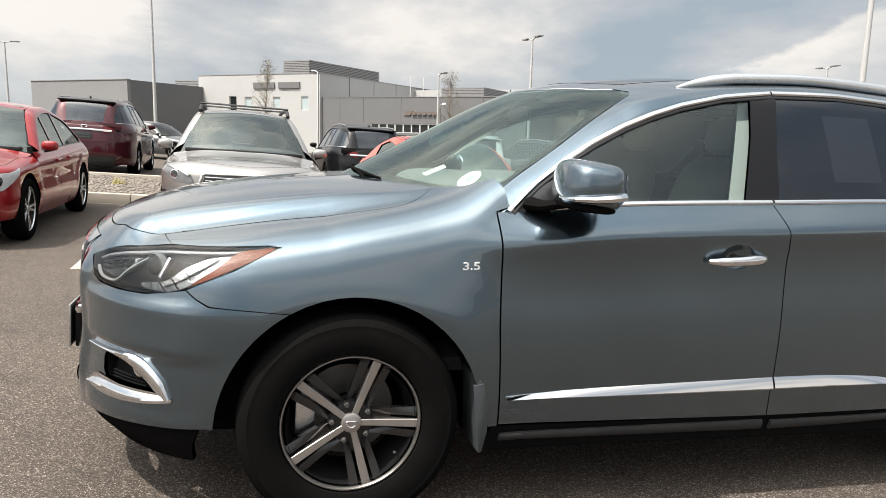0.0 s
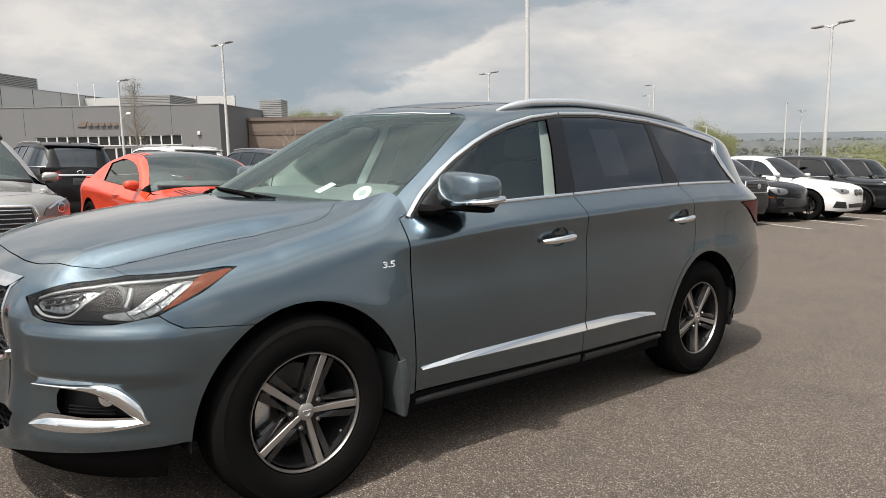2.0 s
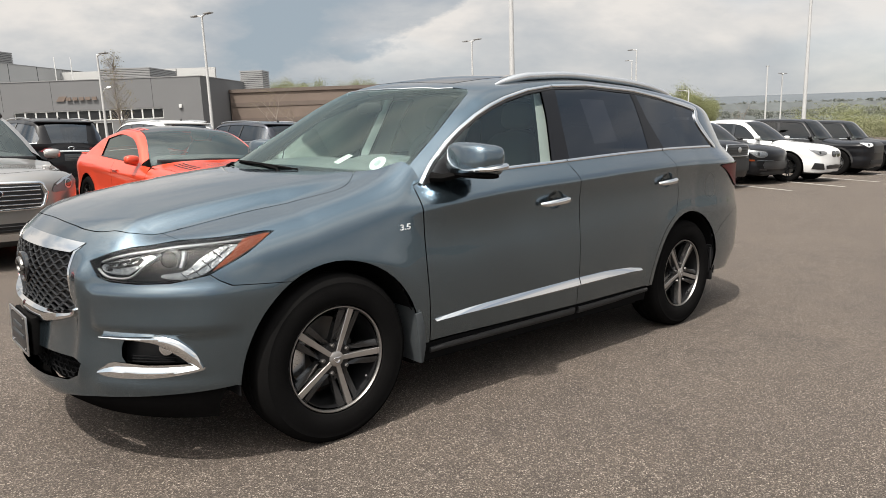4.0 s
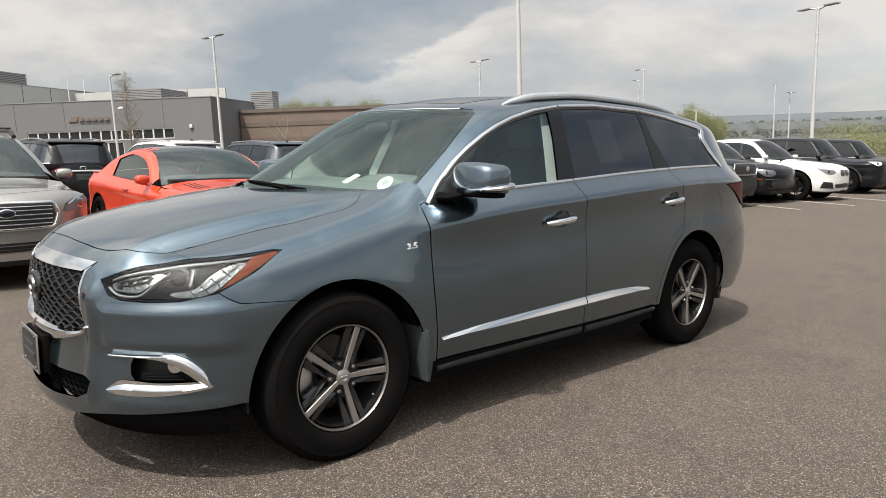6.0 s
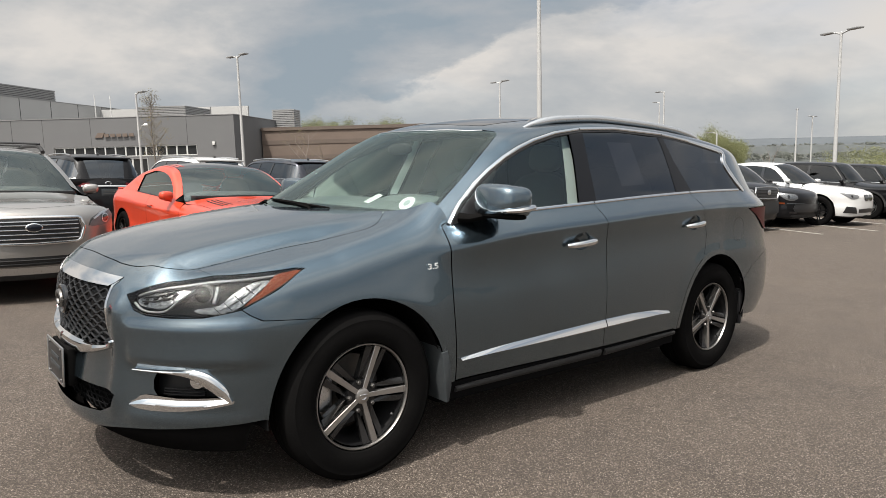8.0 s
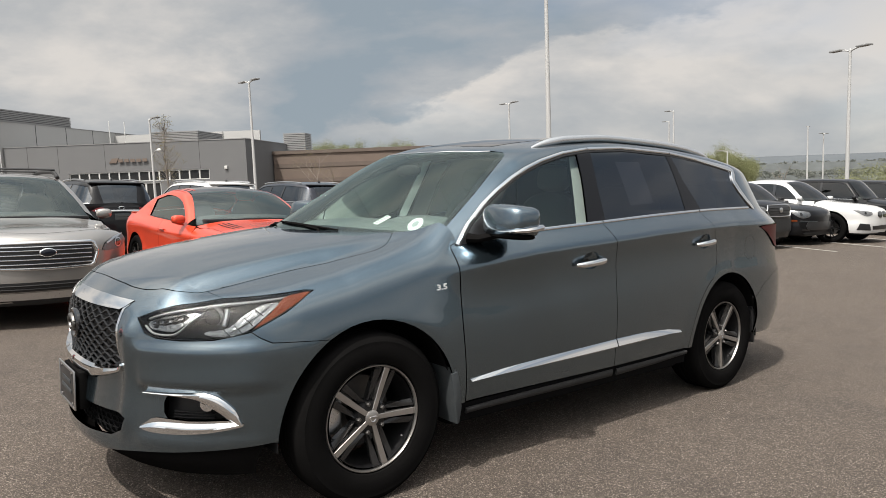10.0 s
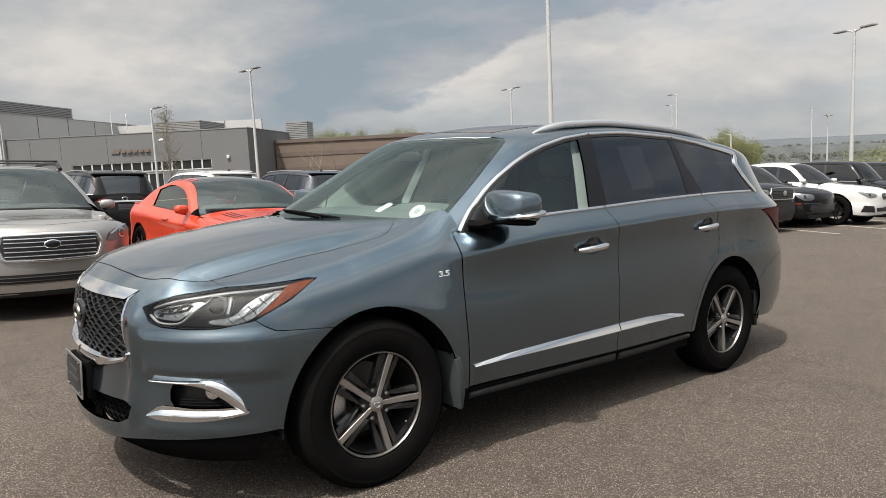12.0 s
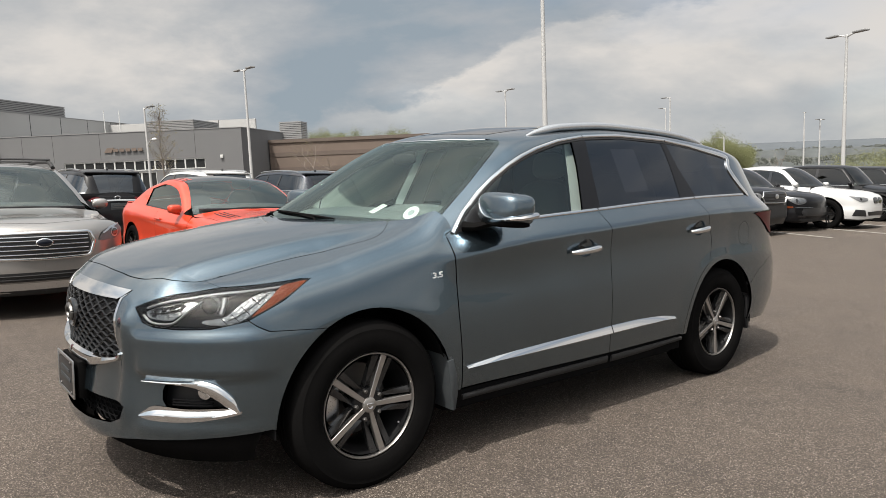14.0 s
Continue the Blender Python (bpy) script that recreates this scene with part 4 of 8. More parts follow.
# headlights: bucket, reflectors, projector, guide, amber corner, lens
for sgn in (1, -1):
    side = (lambda o: o) if sgn == 1 else (lambda o: o.mirrored() if isinstance(o, Soup) else mirror(o))
    bucket = part("headlight", side(patch(lambda s, v: C.point(s, v) + np.array((0.035, 0.03, 0)), headlight, [], 0.03, 0.0)), LAMP_BACK, suv, "clear-lensed headlight with an amber corner")
    wall_ring = patch(C.point, headlight, [[(s * 0.985 + 0.015 * -0.65, v * 0.985 + 0.015 * 0.89) for s, v in headlight]], 0.02, 0.05, -0.004)
    part("bezel", side(wall_ring), GLOSS_BLACK, bucket)
    part("top_strip", side(trim(C.point, smooth([(-0.985, 0.866), (-0.864, 0.907), (-0.70, 0.952), (-0.56, 0.968), (-0.40, 0.976), (-0.31, 0.980)], 5), [0.008, 0.013, 0.015, 0.013, 0.008], 0.005, -0.014, 0.015)), LAMP_GREY, bucket, "brushed silver upper strip")
    cluster = smooth([(-0.995, 0.853), (-0.982, 0.830), (-0.92, 0.822), (-0.865, 0.824), (-0.815, 0.858), (-0.765, 0.900), (-0.80, 0.914), (-0.87, 0.896), (-0.95, 0.871)], 3, True)
    part("reflector", side(patch(C.point, cluster, [], 0.012, 0.02, -0.026)), REFLECTOR, bucket, "faceted silver reflector")
    for k in range(4):
        s, v = -0.955 + 0.040 * k, 0.834 + 0.010 * k
        part("reflector_rib", side(trim(C.point, [(s, v), (s + 0.012, v + 0.030)], 0.006, 0.010, -0.024, 0.01)), BLACK, bucket)
    for dv in (0.0, 0.022):
        part("reflector_rib", side(trim(C.point, [(-0.965, 0.846 + dv * 0.6), (-0.90, 0.850 + dv), (-0.83, 0.872 + dv)], 0.006, 0.010, -0.024, 0.012)), BLACK, bucket)
    band = smooth([(-0.725, 0.812), (-0.66, 0.804), (-0.60, 0.812), (-0.545, 0.838), (-0.475, 0.905), (-0.425, 0.956), (-0.50, 0.955), (-0.575, 0.905), (-0.635, 0.842), (-0.72, 0.826)], 4, True)
    part("reflector", side(patch(C.point, band, [], 0.012, 0.02, -0.020)), REFLECTOR, bucket, "faceted silver reflector")
    part("reflector_rib", side(trim(C.point, smooth([(-0.63, 0.822), (-0.565, 0.858), (-0.47, 0.944)], 4), 0.004, 0.005, -0.016, 0.012)), CHROME, bucket)
    for k in range(4):
        s, v = -0.645 + 0.042 * k, 0.818 + 0.010 * k + 0.0062 * k * k
        part("reflector_rib", side(trim(C.point, [(s + 0.020, v - 0.014), (s - 0.016, v + 0.022)], 0.0025, 0.004, -0.017, 0.01)), BLACK, bucket)
    part("light_guide", side(trim(C.point, smooth([(-1.0, 0.838), (-0.955, 0.811), (-0.88, 0.807), (-0.835, 0.822), (-0.79, 0.866), (-0.745, 0.912)], 5), 0.0075, 0.006, -0.016, 0.012)), GUIDE, bucket, "pale daytime light guide")
    part("light_guide", side(trim(C.point, [(-0.655, 0.850), (-0.652, 0.885), (-0.655, 0.925)], 0.015, 0.012, -0.018, 0.012)), SATIN, bucket, "bright upright blade")
    c = C.point(np.array(-0.72), np.array(0.872))
    ball = lathe([(0.0, -0.016), (0.018, -0.013), (0.029, -0.004), (0.034, 0.008), (0.036, 0.02)], 24)
    ball.transform(Matrix.Translation((float(c[0]) + 0.026, float(c[1]) + 0.026, float(c[2]))) @ pose(0, 0, 0, 0, 0, -48))
    part("projector", side(ball), LAMP_BACK, bucket, "dark round projector")
    ring = lathe([(0.036, 0.002), (0.040, -0.001), (0.043, 0.006), (0.043, 0.02)], 28)
    ring.transform(Matrix.Translation((float(c[0]) + 0.026, float(c[1]) + 0.026, float(c[2]))) @ pose(0, 0, 0, 0, 0, -48))
    part("projector_ring", side(ring), LAMP_GREY, bucket)
    amber = smooth([(-0.536, 0.832), (-0.40, 0.903), (-0.268, 0.982), (-0.33, 0.983), (-0.40, 0.972), (-0.465, 0.900)], 2, True)
    part("corner_reflector", side(patch(C.point, amber, [], 0.02, 0.01, -0.006)), AMBER, bucket, "amber corner reflector")
    lens = part("lens", side(patch(C.point, headlight, [], 0.022, 0.0, 0.001)), LENS, bucket, "clear lens")
    lens.visible_shadow = False

# grille
mouth = [(S0, 0.905), (-1.35, 0.900), (-1.12, 0.892), (-1.13, 0.82), (-1.12, 0.73), (-1.11, 0.664), (-1.20, 0.652), (-1.36, 0.640), (S0, 0.632)]
grille = part("grille", patch(lambda s, v: C.point(s, v) + np.array((0.05, 0, 0)), mouth, [], 0.04, 0.0).both(), BLACK, suv, "black wave-pattern grille in a chrome surround")
part("chrome_bar", patch(C.point, [(S0, 0.936), (-1.35, 0.933), (-1.105, 0.924), (-1.135, 0.900), (-1.162, 0.887), (-1.35, 0.888), (S0, 0.890)], [], 0.02, 0.02, 0.003).both(), CHROME, grille, "chrome upper bar")
both_sides("chrome_frame", patch(C.point, [(-1.110, 0.912), (-1.132, 0.89), (-1.144, 0.82), (-1.138, 0.73), (-1.118, 0.652), (-1.136, 0.668), (-1.151, 0.73), (-1.157, 0.82), (-1.145, 0.895)], [], 0.02, 0.025, 0.0015), CHROME, grille, "chrome side frame")
jaw = trim(C.point, smooth([(S0, 0.600), (-1.45, 0.603), (-1.33, 0.613), (-1.20, 0.636), (-1.14, 0.652), (-1.122, 0.672)], 5), [0.080, 0.077, 0.066, 0.046, 0.030, 0.014], 0.028, -0.004, 0.015)
part("chrome_jaw", join(jaw, mirror(jaw)), CHROME, grille, "rounded chrome lower frame")
waves = bmesh.new()
for r in range(12):
    z0 = 0.648 + r * 0.0216
    pts = []
    for s in np.linspace(S0 + 0.002, -1.152, 60):
        p = C.point(np.array(s), np.array(z0 + 0.0075 * math.sin((s - S0) * 78 + r * math.pi)))
        pts.append((float(p[0]) + 0.016, float(p[1]), float(p[2])))
    waves = join(waves, sweep(pts, 0.0076, 6, 0.75))
part("grille_mesh", join(waves, mirror(waves)), GRILLE_BLACK, grille, "dark wavy grille bars")
p = C.point(np.array(S0), np.array(0.782))
badge = lathe([(0.0, 0.004), (0.058, 0.004), (0.066, 0.0), (0.076, -0.006), (0.084, 0.0), (0.086, 0.03), (0.078, 0.06)], 40)
badge.transform(Matrix.Translation((float(p[0]) + 0.004, 0, float(p[2]))) @ pose(0, 0, 0, 0, 0, -90) @ Matrix.Diagonal((1.0, 1.0, 0.78, 1)))
part("grille_badge", badge, GLOSS_BLACK, grille, "glossy dark oval badge with a chrome ring")
swirl = sweep([(float(p[0]) - 0.004, 0.047 * math.cos(q), float(p[2]) + 0.032 * math.sin(q)) for q in np.linspace(-1.2, 4.3, 24)], [0.008, 0.012, 0.012, 0.008], 8)
part("badge_ring", swirl, STEEL, grille)
# lower intake, fog lamps and their chrome
intake_back = part("lower_intake", patch(lambda s, v: C.point(s, v) + np.array((0.09, 0.06, 0)), [(S0, 0.52), (-1.25, 0.52), (-0.98, 0.52), (-0.98, 0.25), (S0, 0.24)], [], 0.04, 0.0).both(), LINER, suv, "black lower intake")
net = bmesh.new()
for r in range(6):
    for q in range(10):
        s = -1.12 - q * 0.052 + (r % 2) * 0.026
        if S0 + 0.02 < s < -1.10 - 0.035 * (5 - r):
            pts = [C.point(np.array(s + 0.026 * math.cos(a)), np.array(0.352 + r * 0.024 + 0.013 * math.sin(a))) for a in np.linspace(0, 2 * math.pi, 7)]
            net = join(net, sweep([(float(c[0]) + 0.055, float(c[1]) + 0.03, float(c[2])) for c in pts], 0.0035, 4))
part("intake_mesh", join(net, mirror(net)), LINER, intake_back)
for sgn in (1, -1):
    side = (lambda o: o) if sgn == 1 else (lambda o: o.mirrored() if isinstance(o, Soup) else mirror(o))
    well = part("fog_lamp", side(patch(lambda s, v: C.point(s, v) + np.array((0.045, 0.035, 0)), [(-0.93, 0.59), (-0.70, 0.59), (-0.60, 0.455), (-0.93, 0.455)], [], 0.03, 0.0)), BLACK, suv, "fog lamp in a black recess with a chrome hockey-stick")
    for z in np.linspace(0.478, 0.500, 3):
        part("slat", side(trim(C.point, [(-0.875, z), (-0.70, z)], 0.005, 0.006, -0.022)), LINER, well)
    hook = smooth([(-1.008, 0.571), (-0.90, 0.573), (-0.80, 0.572), (-0.73, 0.562), (-0.675, 0.535), (-0.632, 0.500), (-0.592, 0.455)], 5)
    part("chrome_hook", side(trim(C.point, hook, [0.006, 0.009, 0.012, 0.024, 0.042, 0.052, 0.046, 0.016], 0.013, 0.004, 0.012)), CHROME, well, "chrome fog lamp surround")
    blade = [(-1.022, 0.428), (-0.985, 0.455), (-0.94, 0.476), (-0.80, 0.470), (-0.655, 0.474), (-0.60, 0.466), (-0.585, 0.448), (-0.72, 0.424), (-0.85, 0.414), (-0.97, 0.414)]
    part("chrome_tray", side(patch(C.point, smooth(blade, 2, True), [], 0.015, 0.02, 0.004)), CHROME, well, "chrome lower tray")
    part("chrome_blade", side(trim(C.point, smooth([(-1.012, 0.432), (-0.93, 0.447), (-0.80, 0.446), (-0.68, 0.452), (-0.60, 0.462)], 4), [0.008, 0.024, 0.030, 0.030, 0.026, 0.010], 0.010, 0.006, cant=True)), CHROME, well, "bright chrome lower blade")
    c = C.point(np.array(-0.738), np.array(0.534))
    lamp = lathe([(0.0, -0.006), (0.028, -0.004), (0.034, 0.004), (0.036, 0.025)], 24)
    lamp.transform(Matrix.Translation((float(c[0]) + 0.014, float(c[1]) + 0.011, float(c[2]))) @ pose(0, 0, 0, 0, 0, -45))
    part("lamp_lens", side(lamp), CHROME, well, "bright round fog lamp")
    for s, v in ((-0.631, 0.697), (-1.04, 0.70)):
        c, n = frame_at(C.point, np.array(s), np.array(v))
        dot = lathe([(0.0, -0.002), (0.005, -0.002), (0.006, 0.001)], 16)
        dot.transform(Matrix.Translation(Vector(c)) @ Vector(n).to_track_quat("-Y", "Z").to_matrix().to_4x4())
        part("parking_sensor", side(dot), BLUE, bumper)
# number plate: a dark dealer plate in its holder, its writing as bars
p = C.point(np.array(S0), np.array(0.50))
px = float(p[0]) - 0.022
holder = part("plate_holder", box((0.036, 0.315, 0.165), (px + 0.018, 0, 0.500), 0.008), RUBBER, suv, "black plate holder with a dealer plate")
part("plate", box((0.006, 0.305, 0.152), (px - 0.016, 0, 0.505), 0.002), BLACK, holder, "dark dealer plate")
part("plate_frame", join(box((0.008, 0.325, 0.012), (px - 0.018, 0, 0.585), 0.003), box((0.008, 0.325, 0.012), (px - 0.018, 0, 0.425), 0.003), box((0.008, 0.010, 0.17), (px - 0.018, -0.158, 0.505), 0.003), box((0.008, 0.010, 0.17), (px - 0.018, 0.158, 0.505), 0.003)), SATIN, holder, "silver plate frame")
for w, z in ((0.16, 0.53), (0.20, 0.49)):
    part("printed_bar", box((0.003, w, 0.014), (px - 0.0205, 0, z)), GREY_TRIM, holder)
for y in (-0.11, 0.11):
    for z in (0.572, 0.438):
        screw = lathe([(0.0, -0.004), (0.006, -0.004), (0.007, 0.001)], 10)
        screw.transform(Matrix.Translation((px - 0.019, y, z)) @ pose(0, 0, 0, 0, 0, -90))
        part("screw", screw, STEEL, holder)

# side: mouldings, handles, engine badge, mirrors, fuel flap, tail lamps
both_sides("moulding", trim(C.wall, [(0.535, 0.463), (0.75, 0.474), (1.1, 0.485), (1.634, 0.500)], [0.010, 0.030, 0.040, 0.047], 0.019, cant=True), CHROME, suv, "chrome lower door moulding")
both_sides("moulding", trim(C.wall, [(1.642, 0.501), (1.9, 0.506), (2.15, 0.503), (2.285, 0.493)], [0.047, 0.046, 0.036, 0.014], 0.019, cant=True), CHROME, suv, "chrome lower door moulding")


def handle(x0, x1, z, door, cup_at):
    (cx, cz), (l, r) = cup_at, door
    for sgn, d in ((1, l), (-1, r)):
        c = C.wall(np.array((x0 + x1) / 2), np.array(z))
        L = x1 - x0
        pts = [(x0 + L * t, float(c[1]) - 0.012 - 0.030 * math.sin(math.pi * min(1, max(0, t))) ** 0.5, z - 0.012 + 0.018 * t) for t in np.linspace(0, 1, 14)]
        grip = sweep(pts, [0.009, 0.015, 0.016, 0.016, 0.018, 0.018, 0.012], 12, 1.15)
        cup = patch(lambda a, b: C.wall(a, b) + np.stack([0 * a, 0.032 * np.maximum(0, 1 - ((a - cx) / 0.072) ** 2 - ((b - cz) / 0.05) ** 2) ** 0.8, 0 * a], -1), recess_line(cx, cz), [], 0.010, 0.0)
        if sgn < 0:
            grip, cup = mirror(grip), cup.mirrored()
        h = part("door_handle", grip, CHROME, d, "chrome door handle")
        part("handle_cup", cup, BLUE, h)


handle(1.285, 1.525, 0.985, front_doors, CUPS[0])
handle(2.455, 2.658, 1.045, rear_doors, CUPS[1])
bm = words("3.5", 0.044, 0.003)
c, n = frame_at(C.wall, np.array(0.378), np.array(0.925))
bm.transform(Matrix.Translation(Vector(c) + Vector(n) * 0.003) @ pose(0, 0, 0, 4, -3, 0) @ Matrix.Diagonal((1.2, 1, 0.85, 1)))
part("engine_badge", bm, BADGE, suv, "chrome engine size badge reading 3.5")


def superblob(rx, ry, rz, n=0.7, seg=28):
    bm = bmesh.new()
    bmesh.ops.create_uvsphere(bm, u_segments=seg, v_segments=seg // 2, radius=1)
    for v in bm.verts:
        v.co = Vector([math.copysign(abs(c) ** n * k, c) for c, k in zip(v.co, (rx, ry, rz))])
    return bm


for sgn in (1, -1):
    side = (lambda o: o) if sgn == 1 else mirror
    shell = superblob(0.108, 0.155, 0.083, 0.50, 36)
    for v in shell.verts:
        v.co.z *= 1 - 0.16 * max(0, -v.co.y) / 0.150 * (0.4 if v.co.z > 0 else 0.9)
        v.co.x *= 1 - 0.25 * max(0, -v.co.y / 0.150) ** 2
    shell.transform(Matrix.Translation((0.738, -1.032, 1.227)) @ pose(0, 0, 0, 0, 4, -12))
    base = part("wing_mirror", side(shell), BLUE, suv, "slate blue wing mirror with an indicator strip")
    arm = sweep([(0.60, -0.862, 1.142), (0.635, -0.905, 1.140), (0.70, -0.965, 1.160)], [0.052, 0.040, 0.036], 10, 0.5)
    part("mirror_arm", side(arm), RUBBER, base)
    under = superblob(0.090, 0.138, 0.018, 0.7, 24)
    under.transform(Matrix.Translation((0.730, -1.028, 1.158)) @ pose(0, 0, 0, 0, 4, -12))
    part("mirror_base", side(under), RUBBER, base, "matt black lower mirror shell")
    strip = sweep([(0.628, -1.045, 1.184), (0.618, -1.105, 1.183), (0.634, -1.158, 1.187), (0.685, -1.184, 1.190), (0.735, -1.190, 1.196), (0.790, -1.184, 1.203)], [0.003, 0.007, 0.011, 0.015, 0.018, 0.014], 8, 0.9)
    part("indicator", side(strip), CHROME, base, "silver indicator strip")
    pane = superblob(0.008, 0.125, 0.060, 0.7, 20)
    pane.transform(Matrix.Translation((0.845, -1.015, 1.222)) @ pose(0, 0, 0, 0, 4, -12))
    part("mirror_glass", side(pane), CHROME, base)
fuel = [(3.21 + 0.080 * math.copysign(abs(math.cos(a)) ** 0.9, math.cos(a)), 0.985 + 0.085 * math.copysign(abs(math.sin(a)) ** 0.9, math.sin(a))) for a in np.linspace(0, 2 * math.pi, 40)[:-1]]
part("fuel_flap", trim(C.wall, fuel + fuel[:1], 0.0035, 0.0006, -0.0002), BLACK, suv, "round fuel flap")
both_sides("tail_lamp", patch(C.wall, smooth([(3.36, 1.126), (3.45, 1.134), (3.7, 1.137), (4.0, 1.137), (4.4, 1.135), (4.4, 0.985), (3.9, 0.962), (3.74, 0.966), (3.62, 1.022), (3.50, 1.080), (3.40, 1.112)], 4, True), [], 0.03, 0.03, 0.008), RED_LENS, suv, "dark red tail lamp wrapping the corner")

# greenhouse
def roof_v(x, y):
    return float(C.over_at(np.array(x), y))


chrome_low = [(0.532, 1.126), (0.63, 1.222), (0.755, 1.316), (0.87, 1.386), (0.996, 1.451), (1.12, 1.503), (1.253, 1.550), (1.45, 1.602), (1.671, 1.637), (2.0, 1.655), (2.466, 1.642), (2.8, 1.608), (3.1, 1.567), (3.235, 1.545)]
chrome_back = [(3.262, 1.530), (3.258, 1.508), (3.235, 1.480), (3.228, 1.45), (3.26, 1.39), (3.32, 1.315), (3.385, 1.256)]
upper_line = [(0.484, 1.106), (0.50, 1.112)] + [(x, v + 0.012) for x, v in chrome_low] + [(x + 0.016, v) for x, v in chrome_back] + [(3.40, 1.245), (3.97, 1.24), (3.93, 1.36), (3.86, 1.5)] + [(x, roof_v(x, 0.50)) for x in np.linspace(3.76, 1.075, 26)] + [(x, roof_v(x, y)) for x, y in ((1.105, 0.572), (1.095, 0.592), (0.98, 0.655), (0.76, 0.722), (0.60, 0.756), (0.495, 0.778))] + [(0.505, 1.20)]
both_sides("roof_side", patch(C.house, upper_line, [], 0.025, 0.012), BLUE, suv, "slate blue pillars and roof edge")
ws_half = [(0.01, 0.0), (0.03, -0.15), (0.09, -0.35), (0.19, -0.55), (0.31, -0.70), (0.455, -0.788), (0.60, -0.757), (0.76, -0.722), (0.98, -0.653), (1.10, -0.585), (1.00, -0.45), (0.88, -0.25), (0.835, -0.1), (0.83, 0.0)]
ws = smooth(ws_half, 3)
screen = part("windscreen", patch(C.lid, ws + [(x, -y) for x, y in ws[::-1][1:-1]], [], 0.05, 0.0, 0.002), SCREEN, suv, "clear windscreen with a black border")
screen.visible_shadow = False
inner_ws = [(x + float(np.interp(x, [0.0, 0.25, 0.45, 0.75, 0.85], [0.085, 0.08, 0.05, 0.015, -0.02])), y * 0.955) for x, y in ws]
part("screen_border", patch(C.lid, ws + [(x, -y) for x, y in ws[::-1][1:-1]], [inner_ws + [(x, -y) for x, y in inner_ws[::-1][1:-1]]], 0.05, 0.0, -0.003), GLOSS_BLACK, screen, "black ceramic border")
part("scuttle", patch(lambda x, y: C.cap(x, y) - np.array((0, 0, 0.022)), [(0.0, 0.0), (0.03, -0.25), (0.12, -0.45), (0.24, -0.62), (0.36, -0.70), (0.40, -0.68), (0.30, -0.55), (0.20, -0.35), (0.12, 0.0), (0.20, 0.35), (0.30, 0.55), (0.40, 0.68), (0.36, 0.70), (0.24, 0.62), (0.12, 0.45), (0.03, 0.25)], [], 0.05, 0.0), BLACK, suv, "black plastic scuttle")
roof_front = [(0.84, 0.0), (0.845, -0.1), (0.89, -0.25), (1.01, -0.45), (1.07, -0.505)]
roof_half = roof_front + [(1.15, -0.499), (2.4, -0.499), (3.76, -0.499), (3.84, -0.40), (3.86, 0.0)]
sun_l = [(1.06, -0.30), (1.14, -0.43), (1.3, -0.435), (2.75, -0.435), (2.80, -0.40), (2.80, 0.40), (2.75, 0.435), (1.3, 0.435), (1.14, 0.43), (1.06, 0.30), (1.0, 0.0)]
roof = part("roof", patch(C.lid, roof_half + [(x, -y) for x, y in roof_half[::-1][1:-1]], [sun_l], 0.05, 0.012, -0.003), BLUE, suv)
part("sunroof", patch(C.lid, [(x, y * 0.985) for x, y in sun_l], [], 0.06, 0.01, -0.002), GLOSS_BLACK, roof, "dark panoramic roof glass")
part("roof_trim", trim(C.lid, [(x - 0.004, y) for x, y in roof_front[::-1]] + [(x - 0.004, -y) for x, y in roof_front[1:]], 0.008, 0.004), SATIN, roof)
for y in (-0.60, 0.60):
    line = [(x, y, float(C.over(np.array(x), y))) for x in np.linspace(1.30, 3.18, 36)]
    pts = [(x, yy, z - 0.004 + 0.027 * min(1.0, (i / 5) ** 0.6, ((35 - i) / 6) ** 0.6)) for i, (x, yy, z) in enumerate(line)]
    part("roof_rail", sweep(pts, [0.008] + [0.023] * 12 + [0.008], 12, 1.0), RAIL, suv, "satin silver roof rail")
part("rear_window", patch(C.lid, [(3.885, -0.5), (4.0, -0.55), (4.02, 0.0), (4.0, 0.55), (3.885, 0.5), (3.89, 0.0)], [], 0.03, 0.01, 0.0), REAR_GLASS, suv)
for w in both_sides("window", patch(C.house, smooth([(0.585, 1.140), (0.70, 1.254), (0.87, 1.373), (1.05, 1.464), (1.25, 1.540), (1.45, 1.592), (1.575, 1.617)], 3) + [(1.545, 1.45), (1.475, 1.197), (1.2, 1.185), (0.9, 1.158)], [], 0.04, 0.004, -0.010), FRONT_GLASS, suv, "lightly tinted front door window"):
    w.visible_shadow = False
for w in both_sides("window", patch(C.house, [(1.70, 1.629), (2.0, 1.646), (2.455, 1.631), (2.468, 1.55), (2.468, 1.4), (2.462, 1.252), (1.63, 1.208), (1.655, 1.40)], [], 0.04, 0.004, -0.005), REAR_GLASS, suv, "dark privacy glass in the rear door"):
    w.visible_shadow = False
for w in both_sides("window", patch(C.house, smooth([(2.505, 1.627), (2.8, 1.596), (3.08, 1.557), (3.235, 1.530)], 2) + [(3.262, 1.516), (3.240, 1.480), (3.232, 1.448), (3.264, 1.385), (3.324, 1.308), (3.372, 1.264), (2.645, 1.257), (2.55, 1.45)], [], 0.04, 0.004, -0.003), REAR_GLASS, suv, "dark rear quarter window"):
    w.visible_shadow = False
